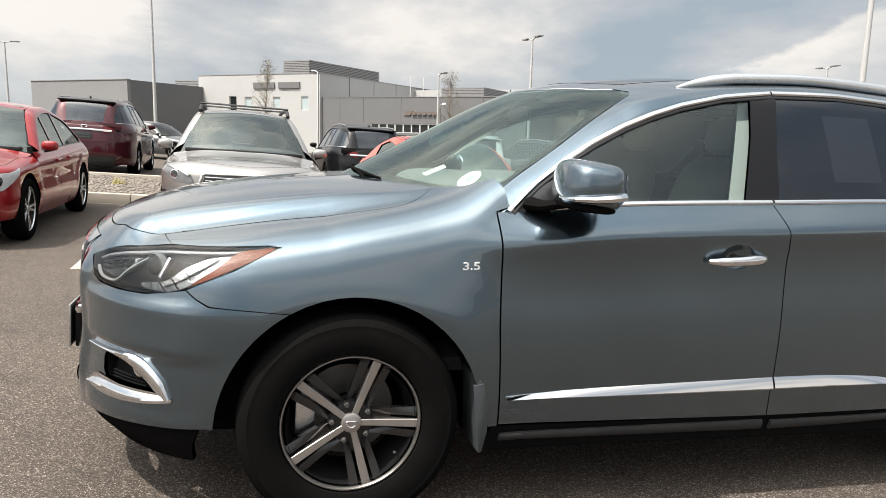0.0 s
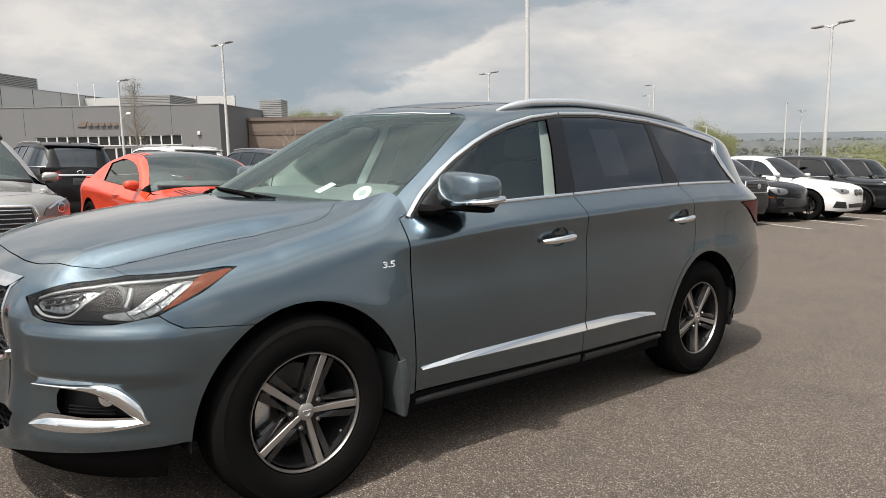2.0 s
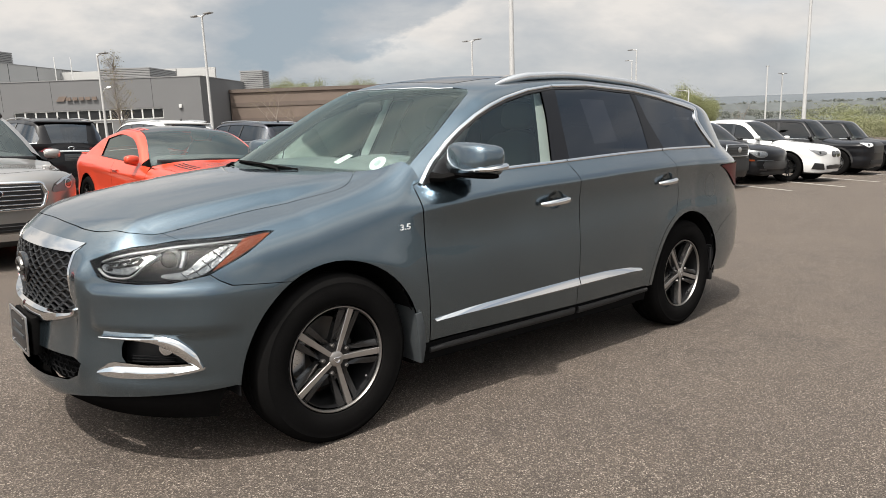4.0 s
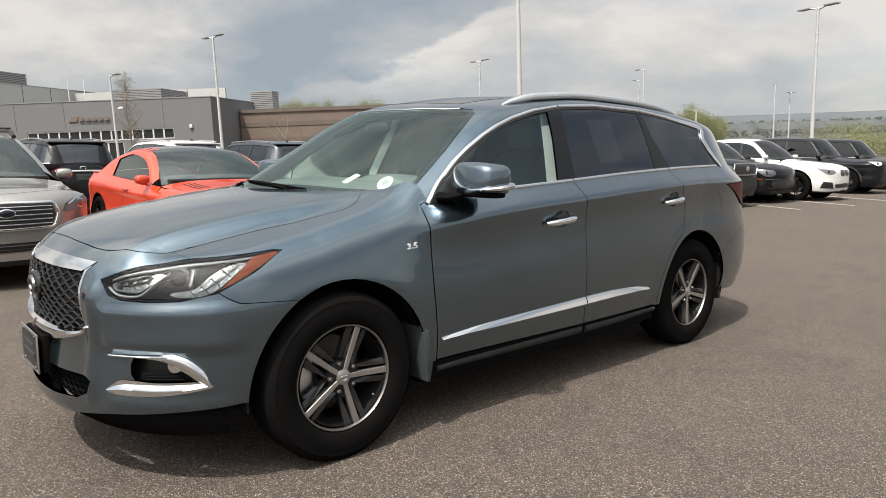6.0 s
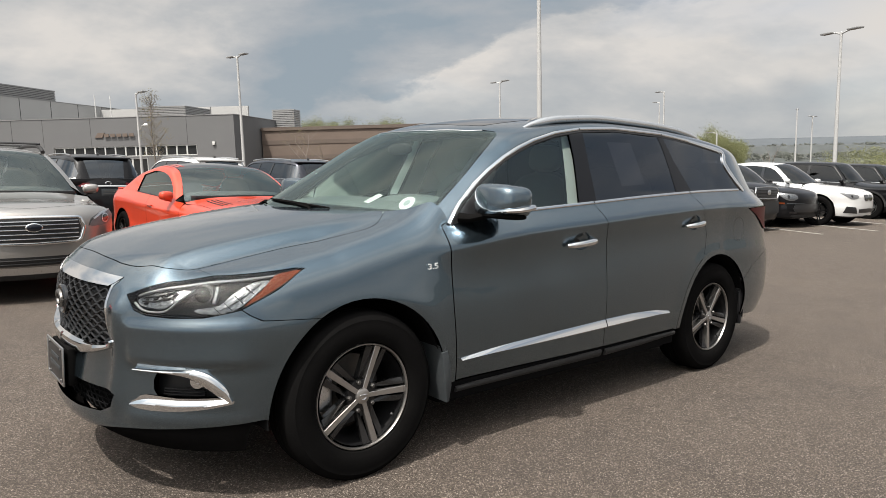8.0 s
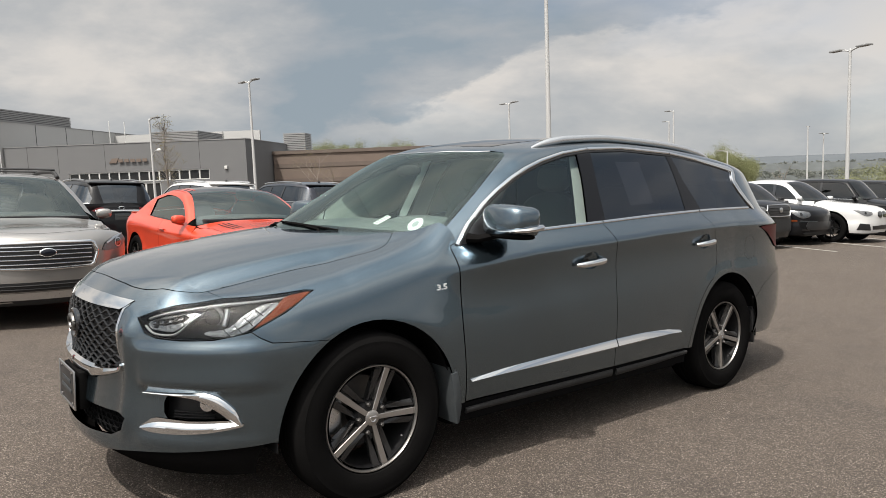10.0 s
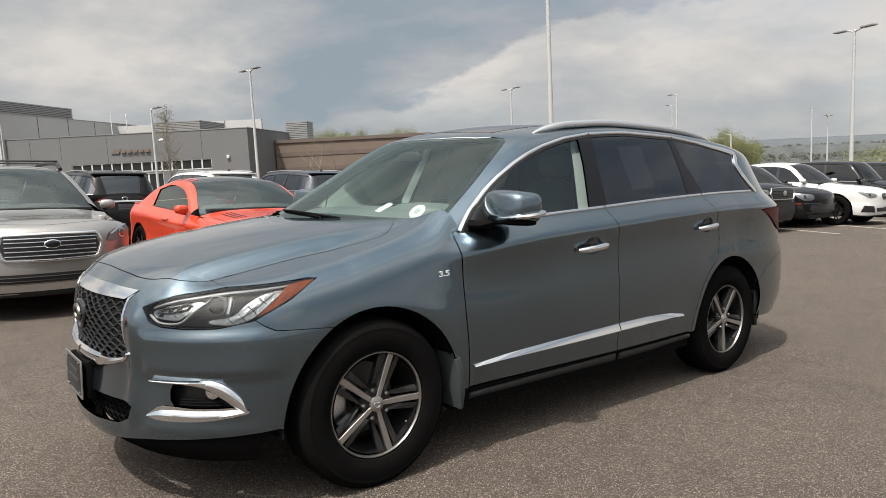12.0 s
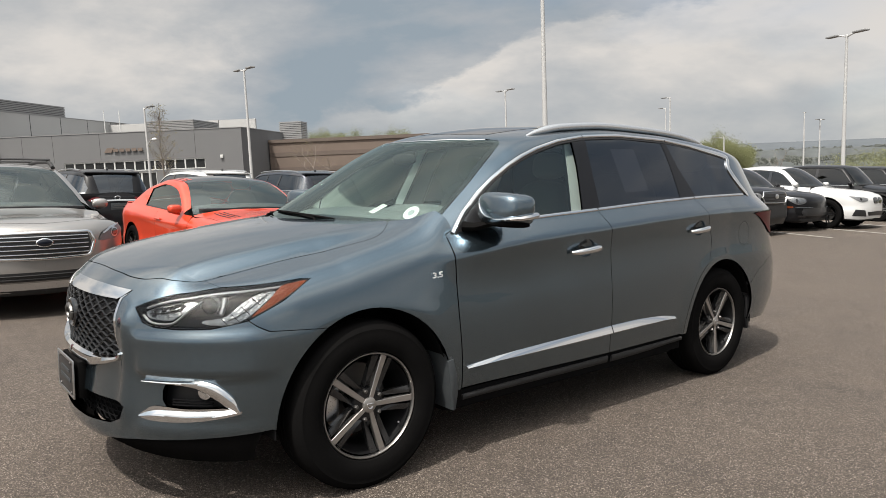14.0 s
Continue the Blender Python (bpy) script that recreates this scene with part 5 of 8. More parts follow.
for line in ([(1.475, 1.194), (1.545, 1.45), (1.575, 1.620), (1.70, 1.632), (1.655, 1.40), (1.63, 1.205)], [(2.459, 1.249), (2.465, 1.4), (2.465, 1.55), (2.452, 1.638), (2.508, 1.632), (2.553, 1.45), (2.65, 1.255)]):
    both_sides("pillar_trim", patch(C.house, line, [], 0.04, 0.012, -0.003), PILLAR, suv, "gloss black pillar cover")
both_sides("corner_trim", patch(C.house, [(0.54, 1.118), (0.60, 1.122), (0.74, 1.134), (0.74, 1.262), (0.63, 1.198)], [], 0.03, 0.012, -0.004), BLACK, suv, "black mirror corner trim")
both_sides("window_seal", trim(C.house, [(x + 0.003, v - 0.018) for x, v in chrome_low], 0.014, 0.004, -0.004), BLACK, suv)
both_sides("window_trim", trim(C.house, [(0.518, 1.115)] + [(x, v - 0.002) for x, v in chrome_low[1:9]], [0.020, 0.023, 0.022, 0.021, 0.020], 0.009), CHROME, suv, "chrome window surround")
both_sides("window_trim", trim(C.house, [(x, v - 0.002) for x, v in [(1.678, 1.6375)] + chrome_low[9:11] + [(2.5, 1.640)]], 0.022, 0.010), CHROME, suv, "chrome window surround")
both_sides("window_trim", trim(C.house, [(x, v - 0.002) for x, v in [(2.506, 1.6395)] + chrome_low[11:]] + chrome_back, [0.024, 0.026, 0.034, 0.042, 0.044, 0.034], 0.010), CHROME, suv, "chrome window surround")
for a, b in ((0.66, 1.590), (1.60, 2.60), (2.612, 3.385)):
    both_sides("belt_trim", trim(C.wall, [(x, z + 0.004) for x, z in belt_line(a, b, 10)], 0.019, 0.009), CHROME, suv, "chrome belt line trim")
# a price sheet held inside the rear door's glass
sheet = patch(C.house, [(1.93, 1.30), (2.17, 1.312), (2.16, 1.575), (1.925, 1.57)], [], 0.04, 0.0, -0.022)
part("price_sheet", sheet, PALE_PRINT, suv, "white price sheet behind the dark rear glass")
# wipers, stickers
for y0, y1 in ((-0.38, 0.22), (0.22, 0.74)):
    line = [C.lid(np.array(0.065 + 0.58 * y * y + 0.03 * t), np.array(y)) for t, y in zip(np.linspace(0, 1, 12), np.linspace(y0, y1, 12))]
    wiper = part("wiper", sweep([(float(q[0]), float(q[1]), float(q[2]) + 0.010) for q in line], [0.004, 0.008, 0.008, 0.004], 6), RUBBER, suv, "black windscreen wiper")
    part("wiper_arm", sweep([(float(line[1][0]) - 0.05, float(line[1][1]), float(line[1][2]) - 0.025), (float(line[2][0]) - 0.02, float(line[2][1]), float(line[2][2]) + 0.002), (float(line[6][0]), float(line[6][1]), float(line[6][2]) + 0.012)], [0.009, 0.007, 0.004], 6), RUBBER, wiper)
round_s = [(0.432 + 0.044 * math.cos(a), -0.655 + 0.031 * math.sin(a)) for a in np.linspace(0, 2 * math.pi, 32)[:-1]]
st = part("round_sticker", patch(C.lid, round_s, [], 0.02, 0.0, -0.006), PAPER, screen, "round white windscreen sticker")
part("sticker_print", patch(C.lid, [(0.432 + 0.022 * math.cos(a), -0.655 + 0.015 * math.sin(a)) for a in np.linspace(0, 2 * math.pi, 24)[:-1]], [], 0.02, 0.0, -0.005), PALE_PRINT, st)
lab = part("sticker", patch(C.lid, [(0.292, -0.478), (0.300, -0.508), (0.378, -0.522), (0.371, -0.492)], [], 0.02, 0.0, -0.006), PAPER, screen, "white windscreen label with dark marks")
for k in range(5):
    x, y = 0.306 + 0.0145 * k, -0.4925 - 0.0026 * k
    part("printed_bar", patch(C.lid, [(x - 0.003, y + 0.009), (x - 0.001, y - 0.010), (x + 0.003, y - 0.010), (x + 0.001, y + 0.009)], [], 0.02, 0.0, -0.0045), INK, lab)

# cabin
cabin = part("cabin_floor", box((3.3, 1.5, 0.06), (1.9, 0, 0.52), 0.02), CARPET, suv)
dash = part("dashboard", superblob(0.27, 0.74, 0.16, 0.55), DASH, suv, "charcoal dashboard", pose(0.62, 0, 1.05))
part("dash_hood", superblob(0.14, 0.22, 0.06, 0.7), DASH, dash, "", pose(0.06, -0.38, 0.13))
part("bulkhead", box((0.08, 1.5, 0.5), (0.45, 0, 0.8), 0.02), BLACK, suv)
part("headliner", patch(lambda x, y: C.lid(x, y) - np.array((0, 0, 0.035)), [(1.0, 0.0), (1.06, -0.3), (1.22, -0.5), (3.7, -0.5), (3.7, 0.5), (1.22, 0.5), (1.06, 0.3)], [], 0.12, 0.0), PALE_TRIM, suv, "pale headliner")
rim = sweep([(0.18 * math.cos(a), 0, 0.18 * math.sin(a)) for a in np.linspace(0, 2 * math.pi, 33)], 0.014, 8)
rim.transform(pose(0.93, -0.38, 1.06, 0, 28, 0) @ pose(0, 0, 0, 0, 0, 90))
wheel_s = part("steering_wheel", rim, DASH, suv, "charcoal steering wheel")
hubb = superblob(0.03, 0.07, 0.06, 0.8, 16)
hubb.transform(pose(0.925, -0.38, 1.06, 0, 28, 0))
part("boss", hubb, DASH, wheel_s)
for a in (180, 0, 270):
    s = sweep([(0.05 * math.cos(radians(a)), 0, 0.05 * math.sin(radians(a))), (0.17 * math.cos(radians(a)), 0, 0.17 * math.sin(radians(a)))], 0.013, 6)
    s.transform(pose(0.93, -0.38, 1.06, 0, 28, 0) @ pose(0, 0, 0, 0, 0, 90))
    part("steering_spoke", s, DASH, wheel_s)


def car_seat(parent, x, y, z=0.56, mat=BEIGE, w=0.5):
    a = superblob(0.26, w / 2, 0.11, 0.55, 24)
    a.transform(pose(x, y, z + 0.16))
    seat = part("seat", a, mat, parent, "pale leather seat")
    b = superblob(0.085, w / 2 * 0.95, 0.33, 0.6, 24)
    b.transform(pose(x + 0.32, y, z + 0.48, 0, 14, 0))
    part("backrest", b, mat, seat)
    h = superblob(0.05, 0.13, 0.085, 0.65, 20)
    h.transform(pose(x + 0.42, y, z + 0.90, 0, 8, 0))
    part("head_restraint", h, mat, seat)


for y in (-0.38, 0.38):
    car_seat(suv, 1.32, y)
    car_seat(suv, 2.20, y, 0.58)
    car_seat(suv, 2.95, y, 0.62, BEIGE, 0.45)
both_sides("inner_pillar", patch(lambda x, v: C.house(x, v) * np.array((1, 0.93, 1)), [(1.42, 1.10), (1.60, 1.10), (1.66, 1.45), (1.72, 1.60), (1.55, 1.585), (1.50, 1.40)], [], 0.05, 0.02), PALE_TRIM, suv, "pale inner pillar trim with a seat belt")
part("inner_mirror", superblob(0.02, 0.12, 0.035, 0.7, 20), BLACK, suv, "", pose(0.86, 0, 1.50))

# ---- the other parked cars ----
WHITE_PAINT = paint("white_paint", (0.52, 0.52, 0.515), 0.0, 0.35, 0.0)
BLACK_PAINT = paint("black_paint", (0.006, 0.006, 0.007), 0.0, 0.3, 0.1)
BLACK_PAINT.node_tree.nodes["Principled BSDF"].inputs["Coat Weight"].default_value = 0.3
RED_PAINT = paint("red_paint", (0.2322, 0.0103, 0.012), 0.3, 0.3)
MAROON_PAINT = paint("maroon_paint", (0.045, 0.006, 0.010), 0.35, 0.32)
HAZY = material("hazy_lamp_plastic", (0.42, 0.43, 0.44), 0.25, vary=0.25, scale=8, fine=60)
SILVER_PAINT = paint("champagne_silver_paint", (0.31, 0.295, 0.28), 0.7, 0.3)
ORANGE_PAINT = paint("orange_red_paint", (0.5332, 0.0516, 0.0224), 0.1, 0.34, 0.1)
GREY_PAINT = paint("graphite_paint", (0.10, 0.105, 0.11), 0.7, 0.32)
NAVY_PAINT = paint("dark_navy_paint", (0.012, 0.014, 0.022), 0.4, 0.3)
LIGHT_GLASS = glass("pale_car_glass", (0.46, 0.52, 0.50), 1.95, 0.0, (0.90, 1.0, 0.97))
FAR_KIT = {}


def general_shell(W, wb, xf, xe, zn, zh, xc, zc, xt, zr, xrt, xb, zb, belt0, belt1, bow=0.35, tumble=0.42, nf=2.6, nr=3.2):
    """A car's skin from its main sizes: half width, wheelbase, nose and tail, bonnet, cowl, roof and deck."""
    lift = belt0 + 0.05
    return Shell(
        width=curve((-0.6, W - 0.02), (-0.25, W - 0.02), (0.3, W - 0.008), (wb * 0.5, W), (wb, W - 0.01), (wb + 0.5, W - 0.03), (xe + 0.2, W - 0.05)),
        inset=curve((0.12, 0.10), (0.24, 0.05), (0.36, 0.012), (0.48, 0.0), (0.62, 0.014), (lift - 0.22, 0.012), (lift - 0.16, 0.004), (lift - 0.10, 0.02), (lift, 0.085)),
        belt=curve((-0.3, belt0 - 0.04), (xc, belt0), (wb * 0.6, (belt0 + belt1) / 2), (wb + 0.3, belt1), (xe, belt1)),
        nose=curve((0.15, xf + 0.22), (0.28, xf + 0.04), (0.5, xf), (zn - 0.12, xf + 0.01), (zn, xf + 0.07), (zn + 0.12, xf + 0.2), (1.4, xf + 0.3)),
        tail=curve((0.2, xe - 0.15), (0.35, xe - 0.03), (0.55, xe), (0.75, xe - 0.01), (min(zb, 0.95), xe - 0.06), (zb + 0.12, xe - 0.16), (1.7, xe - 0.35)),
        hood=curve((xf - 0.1, zn - 0.07), (xf + 0.06, zn), (xf + 0.35, zn + (zh - zn) * 0.5), (-0.1, zh - 0.05), (xc - 0.05, zh), (xc + 0.15, zh + 0.09), (xc + 0.5, zh + 0.3), (xe + 0.2, zh + 0.5)),
        drop=curve((xf, 0.10), (-0.2, 0.10), (xc, 0.08), (xe, 0.05)),
        roof=curve((xc - 0.5, zc - 0.2), (xc, zc), ((xc + xt) / 2, (zc + zr) / 2 + 0.015), (xt - 0.05, zr - 0.07), (xt + 0.25, zr - 0.02), ((xt + xrt) / 2, zr), (xrt - 0.3, zr - 0.035), (xrt, zr - 0.085), (xb, zb), (max(xe, xb + 0.1) + 0.1, zb - (0.06 if xe > xb + 0.15 else 0.3))),
        bow=bow, crown=0.045, xk=-0.25, xr=wb + 0.05, nf=nf, nr=nr, axles=(0.0, wb), hub=0.34, tumble=tumble, belt_mid=lift, r_low=0.08, r_nose=0.05)


def make_car(name, label, m, body, spec, glass_mat=None, R=0.345, rim=0.225, arch=None, step=0.05, group="parked cars", roof_mat=None, cladding=0.0, two_door=False, wheel_face=None, seats=False, lamp=None, tail=None, grille=None, rear_top=None):
    """One parked car with its panels, glass, lamps and wheels. Returns the car and its skin."""
    car = thing("car", label, "car", m, group)
    S = general_shell(**spec)
    wb, xc, xt, xrt, xb, xe, xf = (spec[k] for k in ("wb", "xc", "xt", "xrt", "xb", "xe", "xf"))
    glass_mat = glass_mat or DARK_GLASS
    arch = arch or R + 0.055
    s0, s1 = S.s0 + 1e-4, S.s1 - 1e-4
    low, mid = 0.26, 0.24
    rimz = lambda s: float(S.rim(np.array(s)))
    d = 0.13
    ss = np.linspace(s0, xc - 0.006, 28)
    edge = [(s, rimz(s) + d * min(1, 0.45 + 0.55 * (s - s0) / 0.9) * min(1, max(0.12, (xc - s) / 0.3))) for s in ss]
    edge = [(s, v if s < xc - 0.16 else min(v, float(S.belt(s)) + 0.004)) for s, v in edge]
    front = [(s0, low + 0.03), (-0.8, low), (-arch - 0.02, low + 0.02)] + arc(0, R, arch, 178, 2, 16) + [(arch + 0.03, mid), (xc - 0.006, mid)] + edge[::-1]
    def sides(nm, soup, mat, lab="", joined=False):
        if joined:
            return part(nm, soup.both(), mat, car, lab)
        return both_sides(nm, soup, mat, car, lab)
    sides("front_body", patch(S.point, front, [], step * 0.8), body, "", True)
    plan = [S.point(np.array(s), np.array(v + 0.004)) for s, v in edge]
    hood = [(float(p[0]), float(p[1])) for p in plan]
    hood = [(hood[0][0], 0.0)] + hood[1:] + [(xc + 0.0, hood[-1][1] * 0.6), (xc - 0.02, 0.0)]
    part("bonnet", patch(S.cap, hood + [(x, -y) for x, y in hood[::-1][1:-1]], [], step, 0.012, 0.001), body, car)
    bl = lambda a, b, n=12: [(x, float(S.belt(x))) for x in np.linspace(a, b, n)]
    x_b = xc + (xrt - xc) * (0.62 if two_door else 0.47)
    x_c = None if two_door else min(wb - 0.28, xrt - 0.55)
    def door(nm, a, b, lab):
        top = bl(b, a)
        line = [(a, mid + 0.06), (b, mid + 0.06)] + top
        if b > wb - arch:
            line = [(a, mid + 0.06), (wb - arch - 0.03, mid + 0.06)] + arc(wb, R, arch + 0.04, 175, 122, 8) + [(b, R + arch + 0.12)] + top
        sides(nm, patch(S.wall, line, [], step), body, lab)
    door("door", xc + 0.0, x_b, "")
    end = x_b
    if x_c:
        door("door", x_b + 0.005, x_c, "")
        end = x_c
    if end > wb - arch:
        rear = [(end + 0.005, R + arch + 0.12)] + arc(wb, R, arch + 0.036, 122, 175, 8) + [(wb - arch - 0.02, mid + 0.05)] + arc(wb, R, arch, 176, 2, 16)
    else:
        rear = [(end + 0.005, mid), (wb - arch - 0.02, mid)] + arc(wb, R, arch, 178, 2, 16)
    rear += [(wb + arch + 0.05, low), (wb + 0.8, low + 0.03), (s1, low + 0.04), (s1, float(S.belt(xe)))] + bl(xe, end + 0.005, 14)
    sides("rear_body", patch(S.wall, rear, [], step), body)
    sides("sill", patch(S.wall, [(arch, mid - 0.03), (wb - arch, mid - 0.03), (wb - arch, mid + 0.055), (arch, mid + 0.055)], [], 0.08, 0.03, -0.006), BLACK if cladding else body)
    part("underbody", box((xe - xf - 0.5, spec["W"] * 1.15, 0.2), ((xe + xf) / 2, 0, 0.32), 0.05), BLACK, car)
    part("floor_pan", box((wb - 2 * arch - 0.05, spec["W"] * 1.85, 0.22), (wb / 2, 0, 0.34), 0.04), BLACK, car)
    part("inner_shell", box((xe - xc - 0.55, spec["W"] * 1.7, 0.32), ((xe + xc) / 2 - 0.1, 0, 0.66), 0.04), BLACK, car)
    for ax in (0.0, wb):
        bm = bmesh.new()
        rows = [[bm.verts.new((ax + r * math.cos(q), y, R + r * math.sin(q))) for q in np.linspace(-0.2, math.pi + 0.2, 18)] for y, r in ((-spec["W"] + 0.035, arch + 0.006), (-0.5, arch + 0.01), (-0.49, 0.2))]
        for a, b in zip(rows, rows[1:]):
            for k in range(17):
                bm.faces.new((a[k], a[k + 1], b[k + 1], b[k]))
        both_sides("wheel_liner", bm, LINER, car)
    if cladding:
        for ax in (0.0, wb):
            sides("arch_trim", patch(S.wall, arc(ax, R, arch + cladding, 2, 178, 20) + arc(ax, R, arch - 0.004, 178, 2, 20), [], 0.05, 0.02, 0.006), DARK_TRIM)
    # greenhouse
    ev = lambda x: float(S.eave(np.array(x)))
    wd = lambda x: float(S.wide(np.array(x), S.eave(np.array(x))))
    ye = lambda x: wd(x) - 0.10
    rv = lambda x: float(S.over_at(np.array(x), ye(x)))
    xs = np.linspace(xc + 0.08, min(xe - 0.06, xb + 0.06), 30)
    pane = [x for x in np.linspace(xc + 0.1, xb, 90) if ev(x) - 0.075 > float(S.belt(x)) + 0.03]
    a, z = pane[0], pane[-1] if rear_top is None else rear_top
    w1 = [(x, float(S.belt(x)) + 0.018) for x in np.linspace(a, z, 14)] + [(x, ev(x) - 0.06) for x in np.linspace(z - 0.02, a + 0.05, 18)]
    x_up = next(x for x in np.linspace(xc - 0.05, xc + 0.5, 80) if ev(x) > float(S.belt(x)) + 0.015)
    xs = np.linspace(max(xc + 0.08, x_up + 0.02), min(xe - 0.06, xb + 0.06), 30)
    upper = [(x, float(S.belt(x)) - 0.01) for x in np.linspace(x_up, min(xe - 0.06, xb + 0.06), 20)] + [(x, rv(x)) for x in xs[::-1]]
    sides("roof_side", patch(S.house, upper, [w1], step * 0.8), body)
    sides("window", patch(S.house, w1, [], step, 0.0, -0.012), glass_mat, "tinted side glass")
    sides("window_trim", trim(S.house, [(x, float(S.belt(x)) + 0.012) for x in np.linspace(a, z, 14)], 0.014, 0.006), BLACK if name != "suv" else SATIN)
    for xp in ([] if two_door else [x_b]) + ([x_c] if x_c and x_c < z - 0.15 else []):
        sides("pillar_trim", patch(S.house, [(xp - 0.05, float(S.belt(xp)) + 0.016), (xp + 0.05, float(S.belt(xp)) + 0.016), (xp + 0.05, ev(xp) - 0.055), (xp - 0.02, ev(xp) - 0.055)], [], 0.06, 0.01, -0.004), GLOSS_BLACK)
    k = spec.get("bow", 0.35)
    base = lambda y: xc + 0.02 + k * 0.9 * y * y
    topx = lambda y: xt - 0.02 + k * 0.75 * y * y
    ya, yb = wd(xc + 0.35) - 0.06, wd(xt + 0.2) - 0.10
    ws = [(base(y), y) for y in np.linspace(-ya, ya, 15)] + [(topx(y), y) for y in np.linspace(yb, -yb, 15)]
    sc = part("windscreen", patch(S.lid, ws, [], step, 0.0, 0.006), LIGHT_GLASS if glass_mat is not DARK_GLASS else glass_mat, car, "windscreen")
    sc.visible_shadow = False
    ym = lambda x: ye(x) + 0.004
    rf = [(topx(y) + 0.012, y) for y in np.linspace(-yb, yb, 11)] + [(x, ym(x)) for x in np.linspace(xt + 0.2, xrt, 14)] + [(x, -ym(x)) for x in np.linspace(xrt, xt + 0.2, 14)]
    part("roof", patch(S.lid, rf, [], step, 0.01, 0.001), roof_mat or body, car)
    rw = [(xrt + 0.06, -ye(xrt) + 0.03), (xb - 0.04, -ye(xb - 0.1) + 0.02), (xb - 0.04, ye(xb - 0.1) - 0.02), (xrt + 0.06, ye(xrt) - 0.03)]
    part("rear_window", patch(S.lid, rw, [], step * 0.6, 0.0, 0.006), glass_mat, car, "rear window")
    part("tailgate", patch(S.lid, [(xrt - 0.01, -ye(xrt)), (xe - 0.10, -ye(min(xb, xe - 0.2))), (xe - 0.10, ye(min(xb, xe - 0.2))), (xrt - 0.01, ye(xrt))], [rw], step * 0.7, 0.01, 0.002), body, car)
    part("tail_panel", box((0.06, spec["W"] * 1.5, 0.14), (xe - 0.16, 0, float(S.belt(xe)) - 0.06), 0.02), body, car)
    part("scuttle", box((0.16, spec["W"] * 1.5, 0.05), (xc + 0.1, 0, spec["zh"] + 0.0), 0.015), BLACK, car)
    # cabin
    part("dashboard", superblob(0.22, spec["W"] * 0.78, 0.13, 0.55, 16), DASH, car, "", pose(xc + 0.5, 0, spec["zc"] - 0.08))
    if seats:
        for y in (-0.36, 0.36):
            car_seat(car, x_b - 0.38, y, 0.44 + (spec["zr"] - 1.45) * 0.6, DASH, 0.46)
    # mirrors
    for sgn in (1, -1):
        xm, zm = xc + 0.34, float(S.belt(xc + 0.3)) + 0.06
        b = superblob(0.065, 0.09, 0.058, 0.65, 16)
        b.transform(Matrix.Translation((xm, -spec["W"] - 0.015, zm + 0.01)) @ pose(0, 0, 0, 0, 0, -10))
        part("wing_mirror", b if sgn == 1 else mirror(b), body, car)
        arm = sweep([(xm, -spec["W"] + 0.05, zm - 0.06), (xm, -spec["W"] - 0.04, zm - 0.04)], 0.025, 6, 0.6)
        part("mirror_arm", arm if sgn == 1 else mirror(arm), body if two_door else BLACK, car)
    # handles
    for xh in [x_b - 0.16] + ([x_c - 0.14] if x_c else []):
        zz = float(S.belt(xh)) - 0.13
        sides_h = trim(S.wall, [(xh - 0.10, zz), (xh + 0.09, zz + 0.008)], 0.024, 0.028)
        both_sides("door_handle", sides_h, body, car)
    # lamps and grilles given as outlines on the skin
    for k, (poly, mat, lab, nm) in enumerate(lamp or ()):
        sides(nm, patch(S.point, poly, [], 0.03, 0.02, 0.007 + 0.004 * k), mat, lab)
    for poly, mat, lab, nm in tail or ():
        sides(nm, patch(S.wall, poly, [], 0.03, 0.02, 0.008), mat, lab)
    for poly, mat, lab, nm in grille or ():
        sides(nm, patch(S.point, poly, [], 0.03, 0.02, 0.006), mat, lab, True)
    key = (R, rim, wheel_face)
    if key not in FAR_KIT:
        FAR_KIT[key] = wheel_kit(R, rim, 0.11, 5, wheel_face or SATIN, RIM_DARK, "pair")
    for x in (0.0, wb):
        for y in (-1, 1):
            fit_wheel(FAR_KIT[key], car, x, y * (spec["W"] - 0.125), R + 0.002)
    return car, S


AISLE = 1.6   # degrees between the bays and the blue-grey car


def stall(x, y, away=False, wb=2.7, turn=0.0):
    """A pose in the lot for a car whose front axle lies at x, y."""
    return LOT @ pose(x, y, 0, 0, 0, (-90 if away else 90) + AISLE + turn)


SUVISH = dict(W=0.95, wb=2.85, xf=-0.95, xe=4.0, zn=0.90, zh=1.08, xc=0.25, zc=1.10, xt=1.05, zr=1.68, xrt=3.55, xb=3.88, zb=1.10, belt0=1.04, belt1=1.14)
OUTBACK = dict(W=0.92, wb=2.745, xf=-0.95, xe=3.86, zn=0.93, zh=1.07, xc=0.30, zc=1.09, xt=1.15, zr=1.62, xrt=3.25, xb=3.72, zb=1.08, belt0=1.03, belt1=1.12, nf=2.25)
SEDAN = dict(W=0.89, wb=2.85, xf=-0.86, xe=3.90, zn=0.76, zh=0.95, xc=0.38, zc=0.97, xt=1.25, zr=1.48, xrt=2.55, xb=3.35, zb=1.05, belt0=0.92, belt1=0.99, bow=0.3)
COUPE = dict(W=0.96, wb=2.95, xf=-0.98, xe=4.02, zn=0.82, zh=1.0, xc=0.62, zc=1.02, xt=1.42, zr=1.46, xrt=2.60, xb=3.40, zb=1.10, belt0=0.935, belt1=1.05, bow=0.3)
